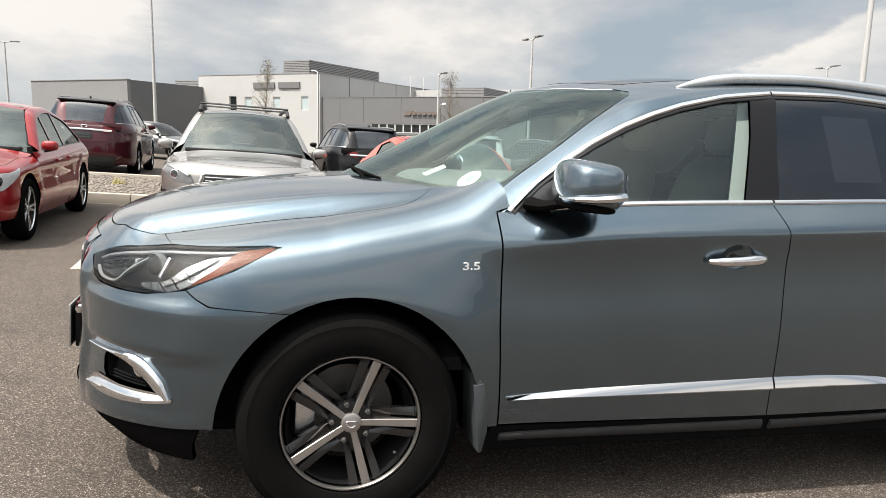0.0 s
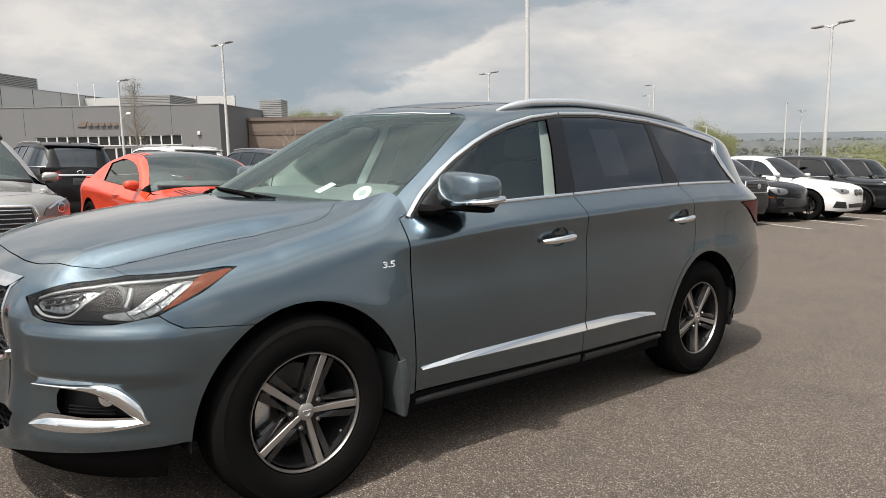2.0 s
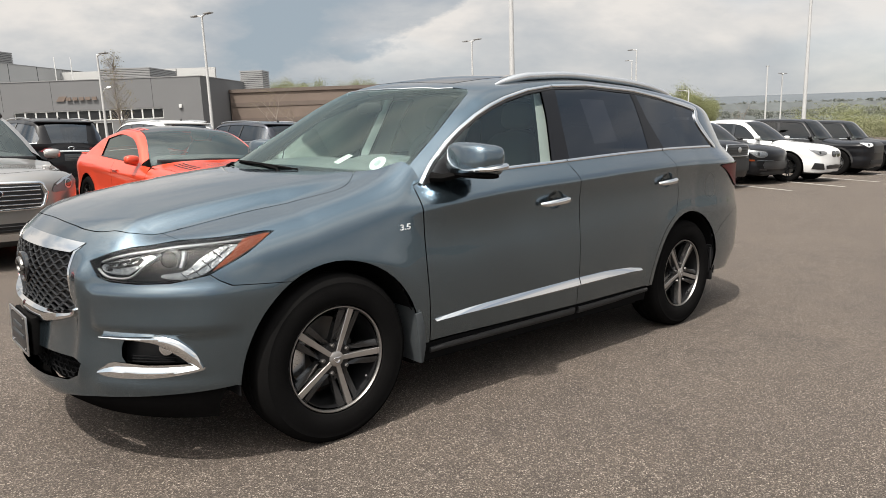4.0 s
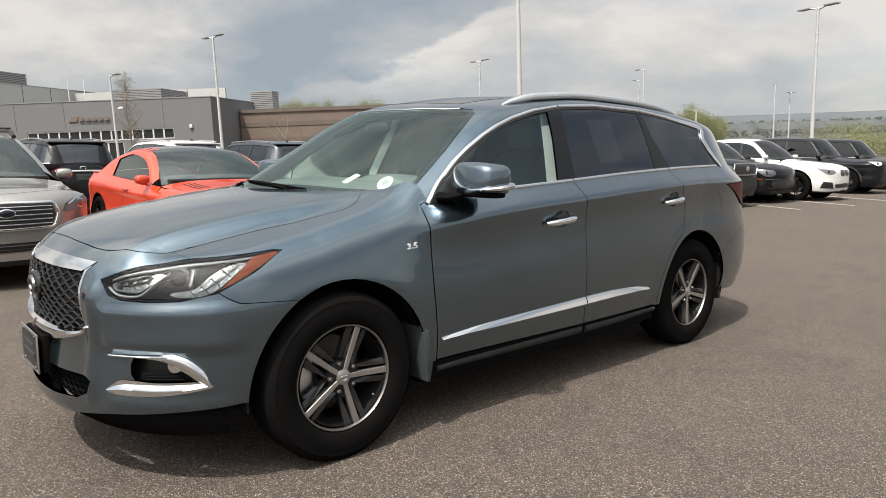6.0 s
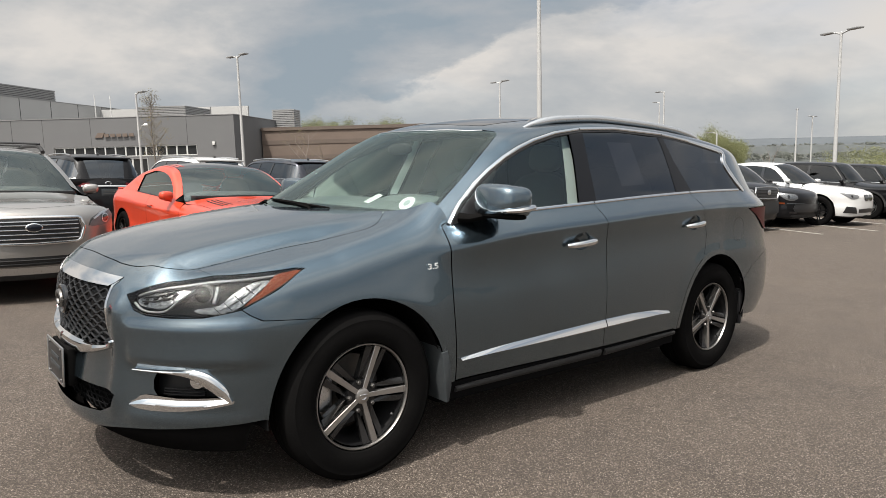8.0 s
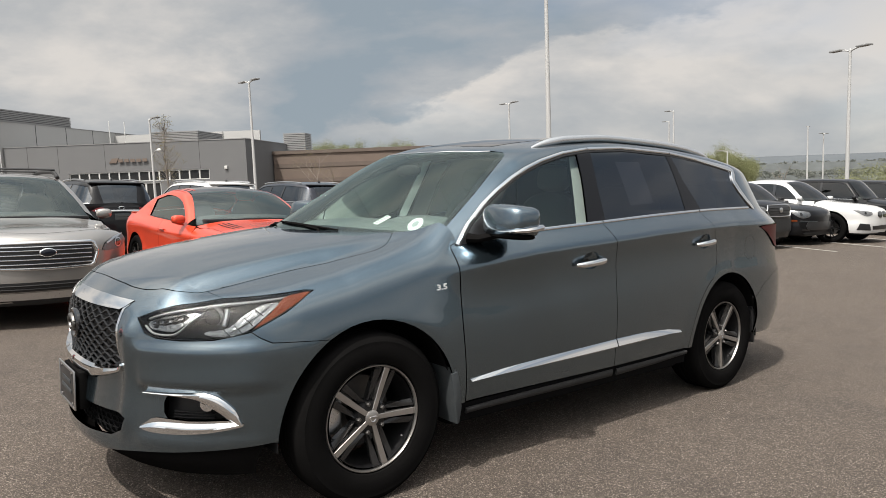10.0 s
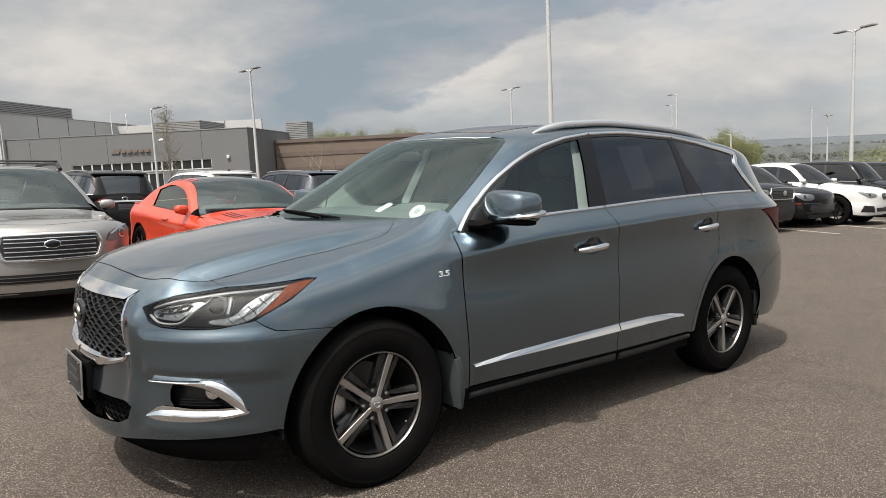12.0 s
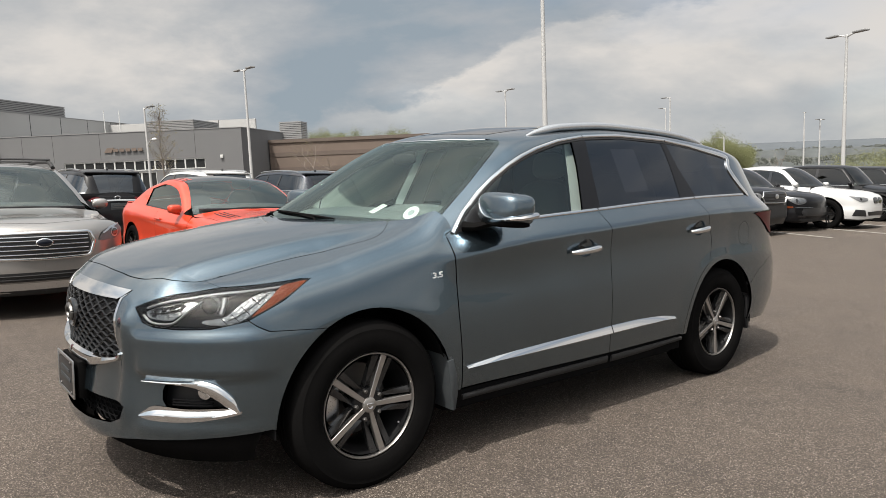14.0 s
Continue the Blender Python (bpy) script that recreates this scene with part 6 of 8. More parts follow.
X6 = dict(W=0.97, wb=2.93, xf=-0.90, xe=3.96, zn=0.86, zh=1.08, xc=0.42, zc=1.10, xt=1.25, zr=1.66, xrt=2.75, xb=3.75, zb=1.20, belt0=1.06, belt1=1.20, bow=0.3)
TRUCK = dict(W=1.0, wb=3.0, xf=-0.95, xe=4.2, zn=1.05, zh=1.2, xc=0.45, zc=1.22, xt=1.1, zr=1.86, xrt=3.8, xb=4.1, zb=1.25, belt0=1.16, belt1=1.22, bow=0.25, tumble=0.28, nf=3.4)

UTILITY = {**TRUCK, "W": 0.96, "wb": 2.79, "xe": 3.86, "xrt": 3.45, "xb": 3.76, "zr": 1.80, "zh": 1.14, "zc": 1.16, "belt0": 1.10, "belt1": 1.16}


def lamps(spec, z0, z1, inner=0.5, outer=1.12, rise=0.05, mat=None):
    s0 = general_shell(**spec).s0
    return [(smooth([(s0 + inner, (z0 + z1) / 2 - 0.02), (s0 + inner + 0.08, z0), (s0 + (inner + outer) / 2, z0 - 0.005), (s0 + outer, z1 + rise), (s0 + (inner + outer) / 2 + 0.05, z1 + 0.01), (s0 + inner + 0.05, z1 - 0.02)], 3, True), mat or LAMP_GREY, "clear headlight", "headlight"),
            ([(s0 + (inner + outer) / 2 - 0.04 + 0.030 * math.cos(a), (z0 + z1) / 2 + 0.28 * (z1 - z0) * math.sin(a)) for a in np.linspace(0, 6.0, 16)], GLOSS_BLACK, "", "headlight_inner")]


def mouth_of(spec, z0, z1, half, mat=None, lab="black grille", nm="grille"):
    s0 = general_shell(**spec).s0 + 1e-4
    return (( (s0, z0), (s0 + half * 0.9, z0), (s0 + half, (z0 + z1) / 2), (s0 + half * 0.92, z1), (s0, z1)), mat or BLACK, lab, nm)


def bars_on(car, S, rows, half, mat, name="grille_bar", w=0.012):
    for z in rows:
        b = trim(S.point, [(S.s0 + 1e-4, z), (S.s0 + half, z)], w, 0.01, 0.008, 0.05)
        part(name, join(b, mirror(b)), mat, car)


def outline_on(car, S, pts, mat, w=0.02, name="grille_frame", h=0.014):
    b = trim(S.point, pts, w, h, 0.006, 0.04)
    part(name, join(b, mirror(b)), mat, car)


def oval_on(car, S, z, ry, rz, mat, name="badge", x=-0.012):
    p = S.point(np.array(S.s0 + 1e-4), np.array(z))
    b = superblob(0.012, ry, rz, 1.0, 20)
    b.transform(Matrix.Translation((float(p[0]) + x, 0, z)))
    part(name, b, mat, car)


def tail_set(spec, z0, z1, out=0.62, inn=0.15):
    s1 = general_shell(**spec).s1
    return [(smooth([(s1 - out, (z0 + z1) / 2 + 0.03), (s1 - out * 0.7, z1), (s1 - inn, z1 - 0.01), (s1 - inn, z0 + 0.03), (s1 - out * 0.6, z0)], 3, True), RED_LENS, "red tail lamp", "tail_lamp")]


def plate_on(car, S, z, rear=True, mat=PAPER):
    s = S.s1 - 1e-4 if rear else S.s0 + 1e-4
    p = S.wall(np.array(s), np.array(z))
    x = float(p[0]) + (0.008 if rear else -0.012)
    pl = part("plate", box((0.012, 0.31, 0.15), (x, 0, z), 0.004), mat, car, "plate with its writing as bars")
    for k, w in ((0.03, 0.2), (-0.02, 0.24)):
        part("printed_bar", box((0.003, w, 0.022), (x + (0.007 if rear else -0.007), 0, z + k)), INK, pl)


# silver wagon facing the blue-grey car
g0 = general_shell(**OUTBACK).s0
wagon, S = make_car("suv", "champagne silver wagon with black lower cladding and roof rails", stall(-0.42, 5.40), SILVER_PAINT, OUTBACK, LIGHT_GLASS, 0.35, 0.222, step=0.035, cladding=0.045, seats=True, wheel_face=RIM_DARK,
                    lamp=[([(g0 + 0.55, 0.765), (g0 + 0.60, 0.752), (g0 + 0.80, 0.765), (g0 + 0.99, 0.83), (g0 + 1.06, 0.925), (g0 + 0.88, 0.918), (g0 + 0.70, 0.885), (g0 + 0.59, 0.835)], LAMP_GREY, "clear headlight", "headlight"), ([(g0 + 0.79 + 0.062 * math.cos(a), 0.832 + 0.05 * math.sin(a)) for a in np.linspace(0, 6.0, 16)], SATIN, "silver projector ring", "projector_ring"), ([(g0 + 0.79 + 0.046 * math.cos(a), 0.832 + 0.036 * math.sin(a)) for a in np.linspace(0, 6.0, 16)], GLOSS_BLACK, "round projector", "projector"), ([(g0 + 0.59, 0.837), (g0 + 0.70, 0.884), (g0 + 0.88, 0.916), (g0 + 1.02, 0.921), (g0 + 0.88, 0.898), (g0 + 0.71, 0.868), (g0 + 0.61, 0.825)], SATIN, "", "light_strip")], tail=tail_set(OUTBACK, 0.85, 1.0), grille=[mouth_of(OUTBACK, 0.615, 0.86, 0.46), mouth_of(OUTBACK, 0.385, 0.475, 0.58, BLACK, "black lower grille", "lower_grille"), mouth_of(OUTBACK, 0.30, 0.372, 0.60, SATIN, "silver skid trim", "skid_trim")])
bars_on(wagon, S, (0.655, 0.70, 0.745, 0.79, 0.825), 0.42, CHROME, w=0.015)
bars_on(wagon, S, (0.41, 0.445), 0.55, DARK_TRIM)
outline_on(wagon, S, [(S.s0 + 1e-4, 0.868), (S.s0 + 0.42, 0.862), (S.s0 + 0.455, 0.845), (S.s0 + 0.49, 0.755), (S.s0 + 0.45, 0.635), (S.s0 + 0.41, 0.615), (S.s0 + 1e-4, 0.606)], CHROME, 0.032)
oval_on(wagon, S, 0.768, 0.07, 0.038, NAVY_PAINT, x=-0.024)
oval_on(wagon, S, 0.768, 0.078, 0.045, CHROME, x=-0.019)
fogs = smooth([(g0 + 0.60, 0.34), (g0 + 0.90, 0.30), (g0 + 1.12, 0.32), (g0 + 1.15, 0.55), (g0 + 1.05, 0.655), (g0 + 0.84, 0.62), (g0 + 0.72, 0.52)], 3, True)
for nm, poly, mt, o in (("fog_surround", fogs, BLACK, 0.008), ("fog_lamp", [(g0 + 0.87 + 0.055 * math.cos(a), 0.50 + 0.055 * math.sin(a)) for a in np.linspace(0, 6.0, 18)], LAMP_GREY, 0.014)):
    both_sides(nm, patch(S.point, poly, [], 0.03, 0.02, o), mt, wagon)
both_sides("corner_cladding", patch(S.point, [(g0 + 0.60, 0.27), (g0 + 1.05, 0.26), (g0 + 1.12, 0.40), (g0 + 0.70, 0.385)], [], 0.04, 0.02, 0.006), DARK_TRIM, wagon)
part("lower_cladding", patch(S.point, [(S.s0 + 1e-4, 0.24), (g0 + 0.66, 0.25), (g0 + 0.70, 0.32), (g0 + 0.62, 0.33), (S.s0 + 1e-4, 0.33)], [], 0.04, 0.02, 0.003).both(), DARK_TRIM, wagon, "black lower bumper cladding")
for y in (-0.56, 0.56):
    pts = [(x, y, float(S.over(np.array(x), y)) + 0.02 + 0.05 * min(1, (i / 2) ** 0.6, ((15 - i) / 2) ** 0.6)) for i, x in enumerate(np.linspace(1.3, 3.2, 16))]
    part("roof_rail", sweep(pts, 0.026, 8), DARK_TRIM, wagon, "dark roof rail")
for x in (1.55, 2.7):
    part("crossbar", sweep([(x, y, float(S.over(np.array(x), 0.5)) + 0.095) for y in np.linspace(-0.58, 0.58, 6)], 0.02, 6, 0.7), BLACK, wagon)

# orange coupe with a black roof and stripes
coupe, S = make_car("coupe", "orange-red two-door coupe with black roof and stripes", stall(2.34, 4.9), ORANGE_PAINT, COUPE, LIGHT_GLASS, 0.36, 0.25, step=0.035, two_door=True, seats=True, roof_mat=GLOSS_BLACK, wheel_face=RIM_DARK, rear_top=2.45,
                    grille=[mouth_of(COUPE, 0.58, 0.74, 0.72, BLACK, "wide black grille")], tail=tail_set(COUPE, 0.82, 0.95))
for y in (-0.62, -0.56, -0.50, 0.50, 0.56, 0.62):
    part("stripe", patch(S.lid, [(1.62, y - 0.02), (2.5, y - 0.02), (2.5, y + 0.02), (1.62, y + 0.02)], [], 0.06, 0.0, 0.004), ORANGE_PAINT, coupe)
    part("stripe", patch(S.cap, [(0.0, y - 0.010), (0.52, y - 0.010), (0.52, y + 0.010), (0.0, y + 0.010)], [], 0.06, 0.0, 0.004), GLOSS_BLACK, coupe)
for x in (-0.62, -0.40, 0.40, 0.62):
    lamp = lathe([(0.0, -0.01), (0.06, -0.006), (0.075, 0.006), (0.078, 0.04)], 20)
    lamp.transform(Matrix.Translation((-0.965 + 0.06 * abs(x), x, 0.66)) @ pose(0, 0, 0, 0, 0, -90))
    part("headlight", lamp, REFLECTOR, coupe, "round headlight")

# red sedan
sedan, S = make_car("sedan", "red four-door sedan with hazy headlights beside the kerb", stall(-3.50, 5.2), RED_PAINT, SEDAN, LIGHT_GLASS, 0.335, 0.235, step=0.04, seats=True,
                    lamp=lamps(SEDAN, 0.58, 0.74, 0.55, 1.15, 0.06, HAZY), tail=tail_set(SEDAN, 0.78, 0.92), grille=[mouth_of(SEDAN, 0.48, 0.66, 0.45), mouth_of(SEDAN, 0.28, 0.40, 0.7, BLACK, "lower grille", "lower_grille")])
oval_on(sedan, S, 0.60, 0.05, 0.04, CHROME)

# dark crossovers seen from behind, and a maroon one
def crossover_back(label, m, mat, bar=CHROME, roof=None):
    car, S = make_car("suv", label, m, mat, SUVISH, REAR_GLASS, 0.37, 0.23, step=0.045, lamp=lamps(SUVISH, 0.74, 0.88), tail=tail_set(SUVISH, 0.92, 1.06, 0.62, 0.36), grille=[mouth_of(SUVISH, 0.62, 0.85, 0.45)], roof_mat=roof)
    s1 = S.s1 - 1e-4
    b = trim(S.wall, [(s1 - 0.52, 0.985), (s1, 0.992)], 0.045, 0.02, 0.008)
    part("tailgate_bar", join(b, mirror(b)), bar, car, "chrome tailgate bar")
    plate_on(car, S, 0.86, True, GREY_TRIM)
    p = S.lid(np.array(3.70), np.array(0.0))
    part("rear_wiper", sweep([(float(p[0]) + 0.05, -0.05, float(p[2]) - 0.12), (float(p[0]) + 0.05, 0.30, float(p[2]) - 0.14)], 0.014, 6), BLACK, car)
    part("spoiler", box((0.20, 1.10, 0.03), (3.54, 0, 1.578), 0.012), mat if roof is None else roof, car)
    part("aerial", superblob(0.06, 0.018, 0.035, 0.9, 10), BLACK, car, "", pose(3.2, 0, 1.665))
    sw = sweep([(float(S.wall(np.array(s1), np.array(1.04))[0]) + 0.0, 0.055 * math.cos(q), 1.055 + 0.03 * math.sin(q)) for q in np.linspace(-0.9, 4.0, 14)], 0.009, 6)
    part("badge", sw, CHROME, car, "chrome badge")
    for y in (-0.56, 0.56):
        pts = [(x, y, float(S.over(np.array(x), y)) + 0.03) for x in np.linspace(1.2, 3.3, 12)]
        part("roof_rail", sweep(pts, 0.018, 6), SATIN, car)
    b = patch(S.wall, [(s1 - 0.55, 0.28), (s1, 0.28), (s1, 0.46), (s1 - 0.65, 0.46)], [], 0.06, 0.02, 0.006)
    part("lower_bumper", b.both(), DARK_TRIM, car)
    return car


maroon = crossover_back("maroon crossover seen from behind with a chrome tailgate bar", stall(-4.25, 19.3, True) @ Matrix.Scale(1.13, 4), MAROON_PAINT, roof=BLACK_PAINT)
crossover_back("black crossover seen from behind with silver roof rails", stall(2.15, 16.3, True), BLACK_PAINT)
crossover_back("black crossover half hidden behind the silver wagon", stall(-0.4, 16.3, True), BLACK_PAINT)
crossover_back("white-roofed crossover parked behind the orange coupe", stall(4.7, 16.2, True), WHITE_PAINT)
crossover_back("dark navy crossover with a chrome window line", stall(7.2, 16.2, True), NAVY_PAINT)
gs, S = make_car("sedan", "graphite sedan parked beyond the kerbed island", LOT @ pose(-2.9, 27.2, 0, 0, 0, 150), GREY_PAINT, SEDAN, None, 0.335, 0.235, step=0.06, lamp=lamps(SEDAN, 0.58, 0.72), grille=[mouth_of(SEDAN, 0.45, 0.66, 0.45)])

# row towards the far end of the lot
tk, S = make_car("truck", "black pickup with a chrome-framed grille", stall(15.35, 5.72) @ Matrix.Scale(1.07, 4), BLACK_PAINT, TRUCK, None, 0.40, 0.225, step=0.06, lamp=lamps(TRUCK, 0.86, 1.0, 0.62, 1.0), grille=[mouth_of(TRUCK, 0.78, 1.02, 0.56)])
outline_on(tk, S, [(S.s0 + 1e-4, 1.03), (S.s0 + 0.52, 1.02), (S.s0 + 0.60, 0.90), (S.s0 + 0.52, 0.775), (S.s0 + 1e-4, 0.765)], SATIN, 0.025)
bars_on(tk, S, (0.84, 0.90, 0.96), 0.5, DARK_TRIM, w=0.02)
oval_on(tk, S, 0.91, 0.085, 0.06, SATIN, x=-0.02)
part("bumper", patch(S.point, [(S.s0 + 1e-4, 0.42), (S.s0 + 0.98, 0.42), (S.s0 + 1.10, 0.70), (S.s0 + 1e-4, 0.71)], [], 0.06, 0.03, 0.016).both(), DARK_TRIM, tk, "dark front bumper")
both_sides("fog_lamp", patch(S.point, [(S.s0 + 0.78, 0.53), (S.s0 + 0.92, 0.535), (S.s0 + 0.92, 0.60), (S.s0 + 0.78, 0.60)], [], 0.04, 0.02, 0.022), LAMP_GREY, tk)
cy, S = make_car("suv", "black sporty crossover with slim headlights", stall(17.9, 5.75) @ Matrix.Scale(1.07, 4), BLACK_PAINT, {**SUVISH, "zr": 1.64, "zn": 0.86, "zh": 1.08}, None, 0.37, 0.25, step=0.05, wheel_face=RIM_DARK, lamp=lamps(SUVISH, 0.70, 0.86, 0.62, 1.18, 0.04, REFLECTOR), grille=[mouth_of(SUVISH, 0.40, 0.60, 0.75), mouth_of(SUVISH, 0.27, 0.34, 0.8, DARK_TRIM, "dark lower lip", "lower_lip")])
both_sides("indicator", patch(S.point, [(S.s0 + 0.95, 0.60), (S.s0 + 1.12, 0.60), (S.s0 + 1.12, 0.645), (S.s0 + 0.95, 0.64)], [], 0.04, 0.02, 0.01), AMBER, cy, "amber indicator")
blade = trim(S.point, [(S.s0 + 0.42, 0.605), (S.s0 + 0.90, 0.615)], 0.018, 0.014, 0.008)
both_sides("intake_blade", blade, GREY_TRIM, cy, "thin grey intake blade")
both_sides("air_intake", patch(S.point, [(S.s0 + 0.44, 0.44), (S.s0 + 0.88, 0.45), (S.s0 + 0.92, 0.58), (S.s0 + 0.42, 0.57)], [], 0.05, 0.02, 0.004), LINER, cy, "black side air intake")
both_sides("fog_lamp", patch(S.point, [(S.s0 + 0.62, 0.37), (S.s0 + 0.84, 0.375), (S.s0 + 0.82, 0.415), (S.s0 + 0.64, 0.41)], [], 0.04, 0.02, 0.006), GLOSS_BLACK, cy)
wx, S = make_car("suv", "white coupe-backed crossover with twin black grilles", stall(20.0, 5.08) @ Matrix.Scale(1.09, 4), WHITE_PAINT, X6, None, 0.385, 0.265, step=0.045, wheel_face=RIM_DARK, rear_top=3.2, lamp=lamps(X6, 0.72, 0.83, 0.52, 1.05))
g0 = S.s0
both_sides("grille", patch(S.point, smooth([(g0 + 0.03, 0.80), (g0 + 0.03, 0.69), (g0 + 0.10, 0.665), (g0 + 0.26, 0.68), (g0 + 0.27, 0.79), (g0 + 0.15, 0.815)], 3, True), [], 0.03, 0.02, 0.008), GLOSS_BLACK, wx, "black kidney-shaped grille")
both_sides("air_intake", patch(S.point, [(g0 + 0.55, 0.34), (g0 + 0.95, 0.36), (g0 + 0.88, 0.52), (g0 + 0.62, 0.50)], [], 0.04, 0.02, 0.006), BLACK, wx, "black side air intake")
part("lower_grille", patch(S.point, [(g0 + 1e-4, 0.36), (g0 + 0.48, 0.36), (g0 + 0.52, 0.45), (g0 + 1e-4, 0.47)], [], 0.04, 0.02, 0.006).both(), BLACK, wx)
for k in (24.6, 28.2):
    make_car("suv", "black full-size utility vehicle with chrome wheels", stall(k, 5.3 + 0.1 * k / 24) @ Matrix.Scale(1.06, 4), BLACK_PAINT, UTILITY, None, 0.40, 0.24, step=0.05, wheel_face=SATIN, cladding=0.05, lamp=lamps(UTILITY, 0.90, 1.03, 0.55, 1.02, 0.02, HAZY), grille=[mouth_of(UTILITY, 0.72, 1.02, 0.5), mouth_of(UTILITY, 0.36, 0.5, 0.62, DARK_TRIM, "dark lower bumper", "lower_grille")])

# ---- kerbs, bay lines, island ----
CONCRETE = material("kerb_concrete", (0.3612, 0.3268, 0.2752), 0.85, vary=0.14, scale=4, fine=120, bump=0.5, bump_scale=220, dirt=0.12)
LINE_PAINT = material("worn_white_line_paint", (0.2838, 0.2709, 0.2494), 0.8, vary=0.35, scale=14, fine=220, bump=0.4, bump_scale=400, dirt=0.15)
GRAVEL = material("island_gravel_bed", (0.1032, 0.0877, 0.0731), 0.95, vary=0.3, scale=3, fine=60, bump=0.8, bump_scale=90)
PEBBLE = material("river_pebbles", (0.1634, 0.1419, 0.1204), 0.85, vary=0.35, scale=9, fine=80)
STRAW = material("dry_grass", (0.36, 0.31, 0.12), 0.8, vary=0.25, scale=20)
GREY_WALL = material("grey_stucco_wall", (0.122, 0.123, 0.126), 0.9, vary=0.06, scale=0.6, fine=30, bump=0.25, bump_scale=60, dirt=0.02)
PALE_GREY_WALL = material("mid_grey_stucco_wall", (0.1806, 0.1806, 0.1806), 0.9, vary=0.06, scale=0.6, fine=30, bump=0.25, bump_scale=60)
WHITE_WALL = material("white_stucco_wall", (0.3612, 0.3595, 0.3526), 0.9, vary=0.05, scale=0.5, fine=30, bump=0.25, bump_scale=60, dirt=0.02)
BROWN_WALL = material("brown_block_wall", (0.129, 0.0989, 0.0817), 0.92, vary=0.12, scale=1.2, fine=20, bump=0.4, bump_scale=30)
DARK_BLOCK = material("dark_brown_block", (0.1015, 0.0791, 0.0662), 0.92, vary=0.12, scale=1.2, fine=20, bump=0.4, bump_scale=30)
LOUVRE = material("grey_metal_louvre", (0.2322, 0.2322, 0.2322), 0.5, 0.3, vary=0.06, scale=2)
STORE_GLASS = material("dark_store_glass", (0.012, 0.014, 0.016), 0.06, coat=0.6, vary=0.2, scale=0.4)
PALE_GLASS = material("pale_window", (0.36, 0.42, 0.43), 0.12, coat=0.6, vary=0.1, scale=0.5)
ALU = material("aluminium_frame", (0.62, 0.62, 0.60), 0.4, 0.4, vary=0.05)
POLE = material("painted_lamp_pole", (0.3784, 0.3784, 0.3741), 0.45, vary=0.05, scale=2)
LAMP_HEAD = material("grey_lamp_housing", (0.20, 0.20, 0.20), 0.5, vary=0.06, scale=4)
BARK = material("tree_bark", (0.17, 0.145, 0.125), 0.95, vary=0.2, scale=8, bump=0.6, bump_scale=50)
BUDS = material("spring_buds", (0.15, 0.125, 0.06), 0.8, vary=0.25)
LEAF = material("spring_leaves", (0.1419, 0.1505, 0.0645), 0.8, vary=0.3, scale=1.5, fine=12)
SHRUB = material("olive_scrub", (0.129, 0.129, 0.0688), 0.85, vary=0.3, scale=0.8, fine=6)
FIELD = material("far_fields", (0.044, 0.049, 0.047), 0.95, vary=0.6, scale=0.06, fine=0.4)
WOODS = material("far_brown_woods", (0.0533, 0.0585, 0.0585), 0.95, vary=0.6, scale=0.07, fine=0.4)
# olive-grey paled in the base colour to stand for haze over the distance
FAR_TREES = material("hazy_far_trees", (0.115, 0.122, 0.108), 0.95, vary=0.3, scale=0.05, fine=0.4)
# the air's blue-grey haze is part of this hill colour
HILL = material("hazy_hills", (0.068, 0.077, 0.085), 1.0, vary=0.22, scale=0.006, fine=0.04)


def on_lot(bm):
    bm.transform(LOT)
    return bm


def ribbon(x0, y0, x1, y1, w, z):
    a, b = Vector((x0, y0, 0)), Vector((x1, y1, 0))
    n = (b - a).cross(Vector((0, 0, 1))).normalized() * w / 2
    bm = bmesh.new()
    f = bm.faces.new([bm.verts.new((p.x, p.y, 0.0005)) for p in (a - n, b - n, b + n, a + n)])
    ex = bmesh.ops.extrude_face_region(bm, geom=[f])
    bmesh.ops.translate(bm, vec=(0, 0, z), verts=[v for v in ex["geom"] if isinstance(v, bmesh.types.BMVert)])
    return bm


for x, y0, y1, lean in [(-1.83, 3.6, 9.2, -1.6), (1.0, 3.6, 9.1, -1.6), (3.9, 3.6, 9.1, -1.6), (13.4, 3.9, 8.0, 24.5), (15.88, 3.6, 8.0, 24.5), (18.2, 3.2, 8.0, 24.5), (20.9, 3.2, 8.0, 24.5), (24.3, 3.2, 8.0, 24.5), (-4.75, 3.6, 9.2, -1.6)]:
    dx = math.tan(radians(lean)) * (y1 - y0)
    line = on_lot(ribbon(x, y0, x + dx, y1, 0.105, 0.004))
    for v in line.verts:
        v.co.z += ground_z(v.co.x, v.co.y) + math.tan(radians(2.75)) * v.co.x + 0.001
    tagged(new("bay_line", mesh_of("bay_line", line, LINE_PAINT)), "worn white painted bay line on asphalt", "line", "bay lines", "structure")


ISLE = pose(-2.6, 9.35, 0, 0, 0, -1.6)


def kerb_run(x0, x1, y):
    out = []
    n = max(1, round((x1 - x0) / 3.0))
    for i in range(n):
        a, b = x0 + (x1 - x0) * i / n, x0 + (x1 - x0) * (i + 1) / n - 0.008
        bm = box((b - a, 0.17, 0.24), ((a + b) / 2, y, 0.04), 0.022, 2)
        bm.transform(LOT @ ISLE)
        out.append(bm)
    return out


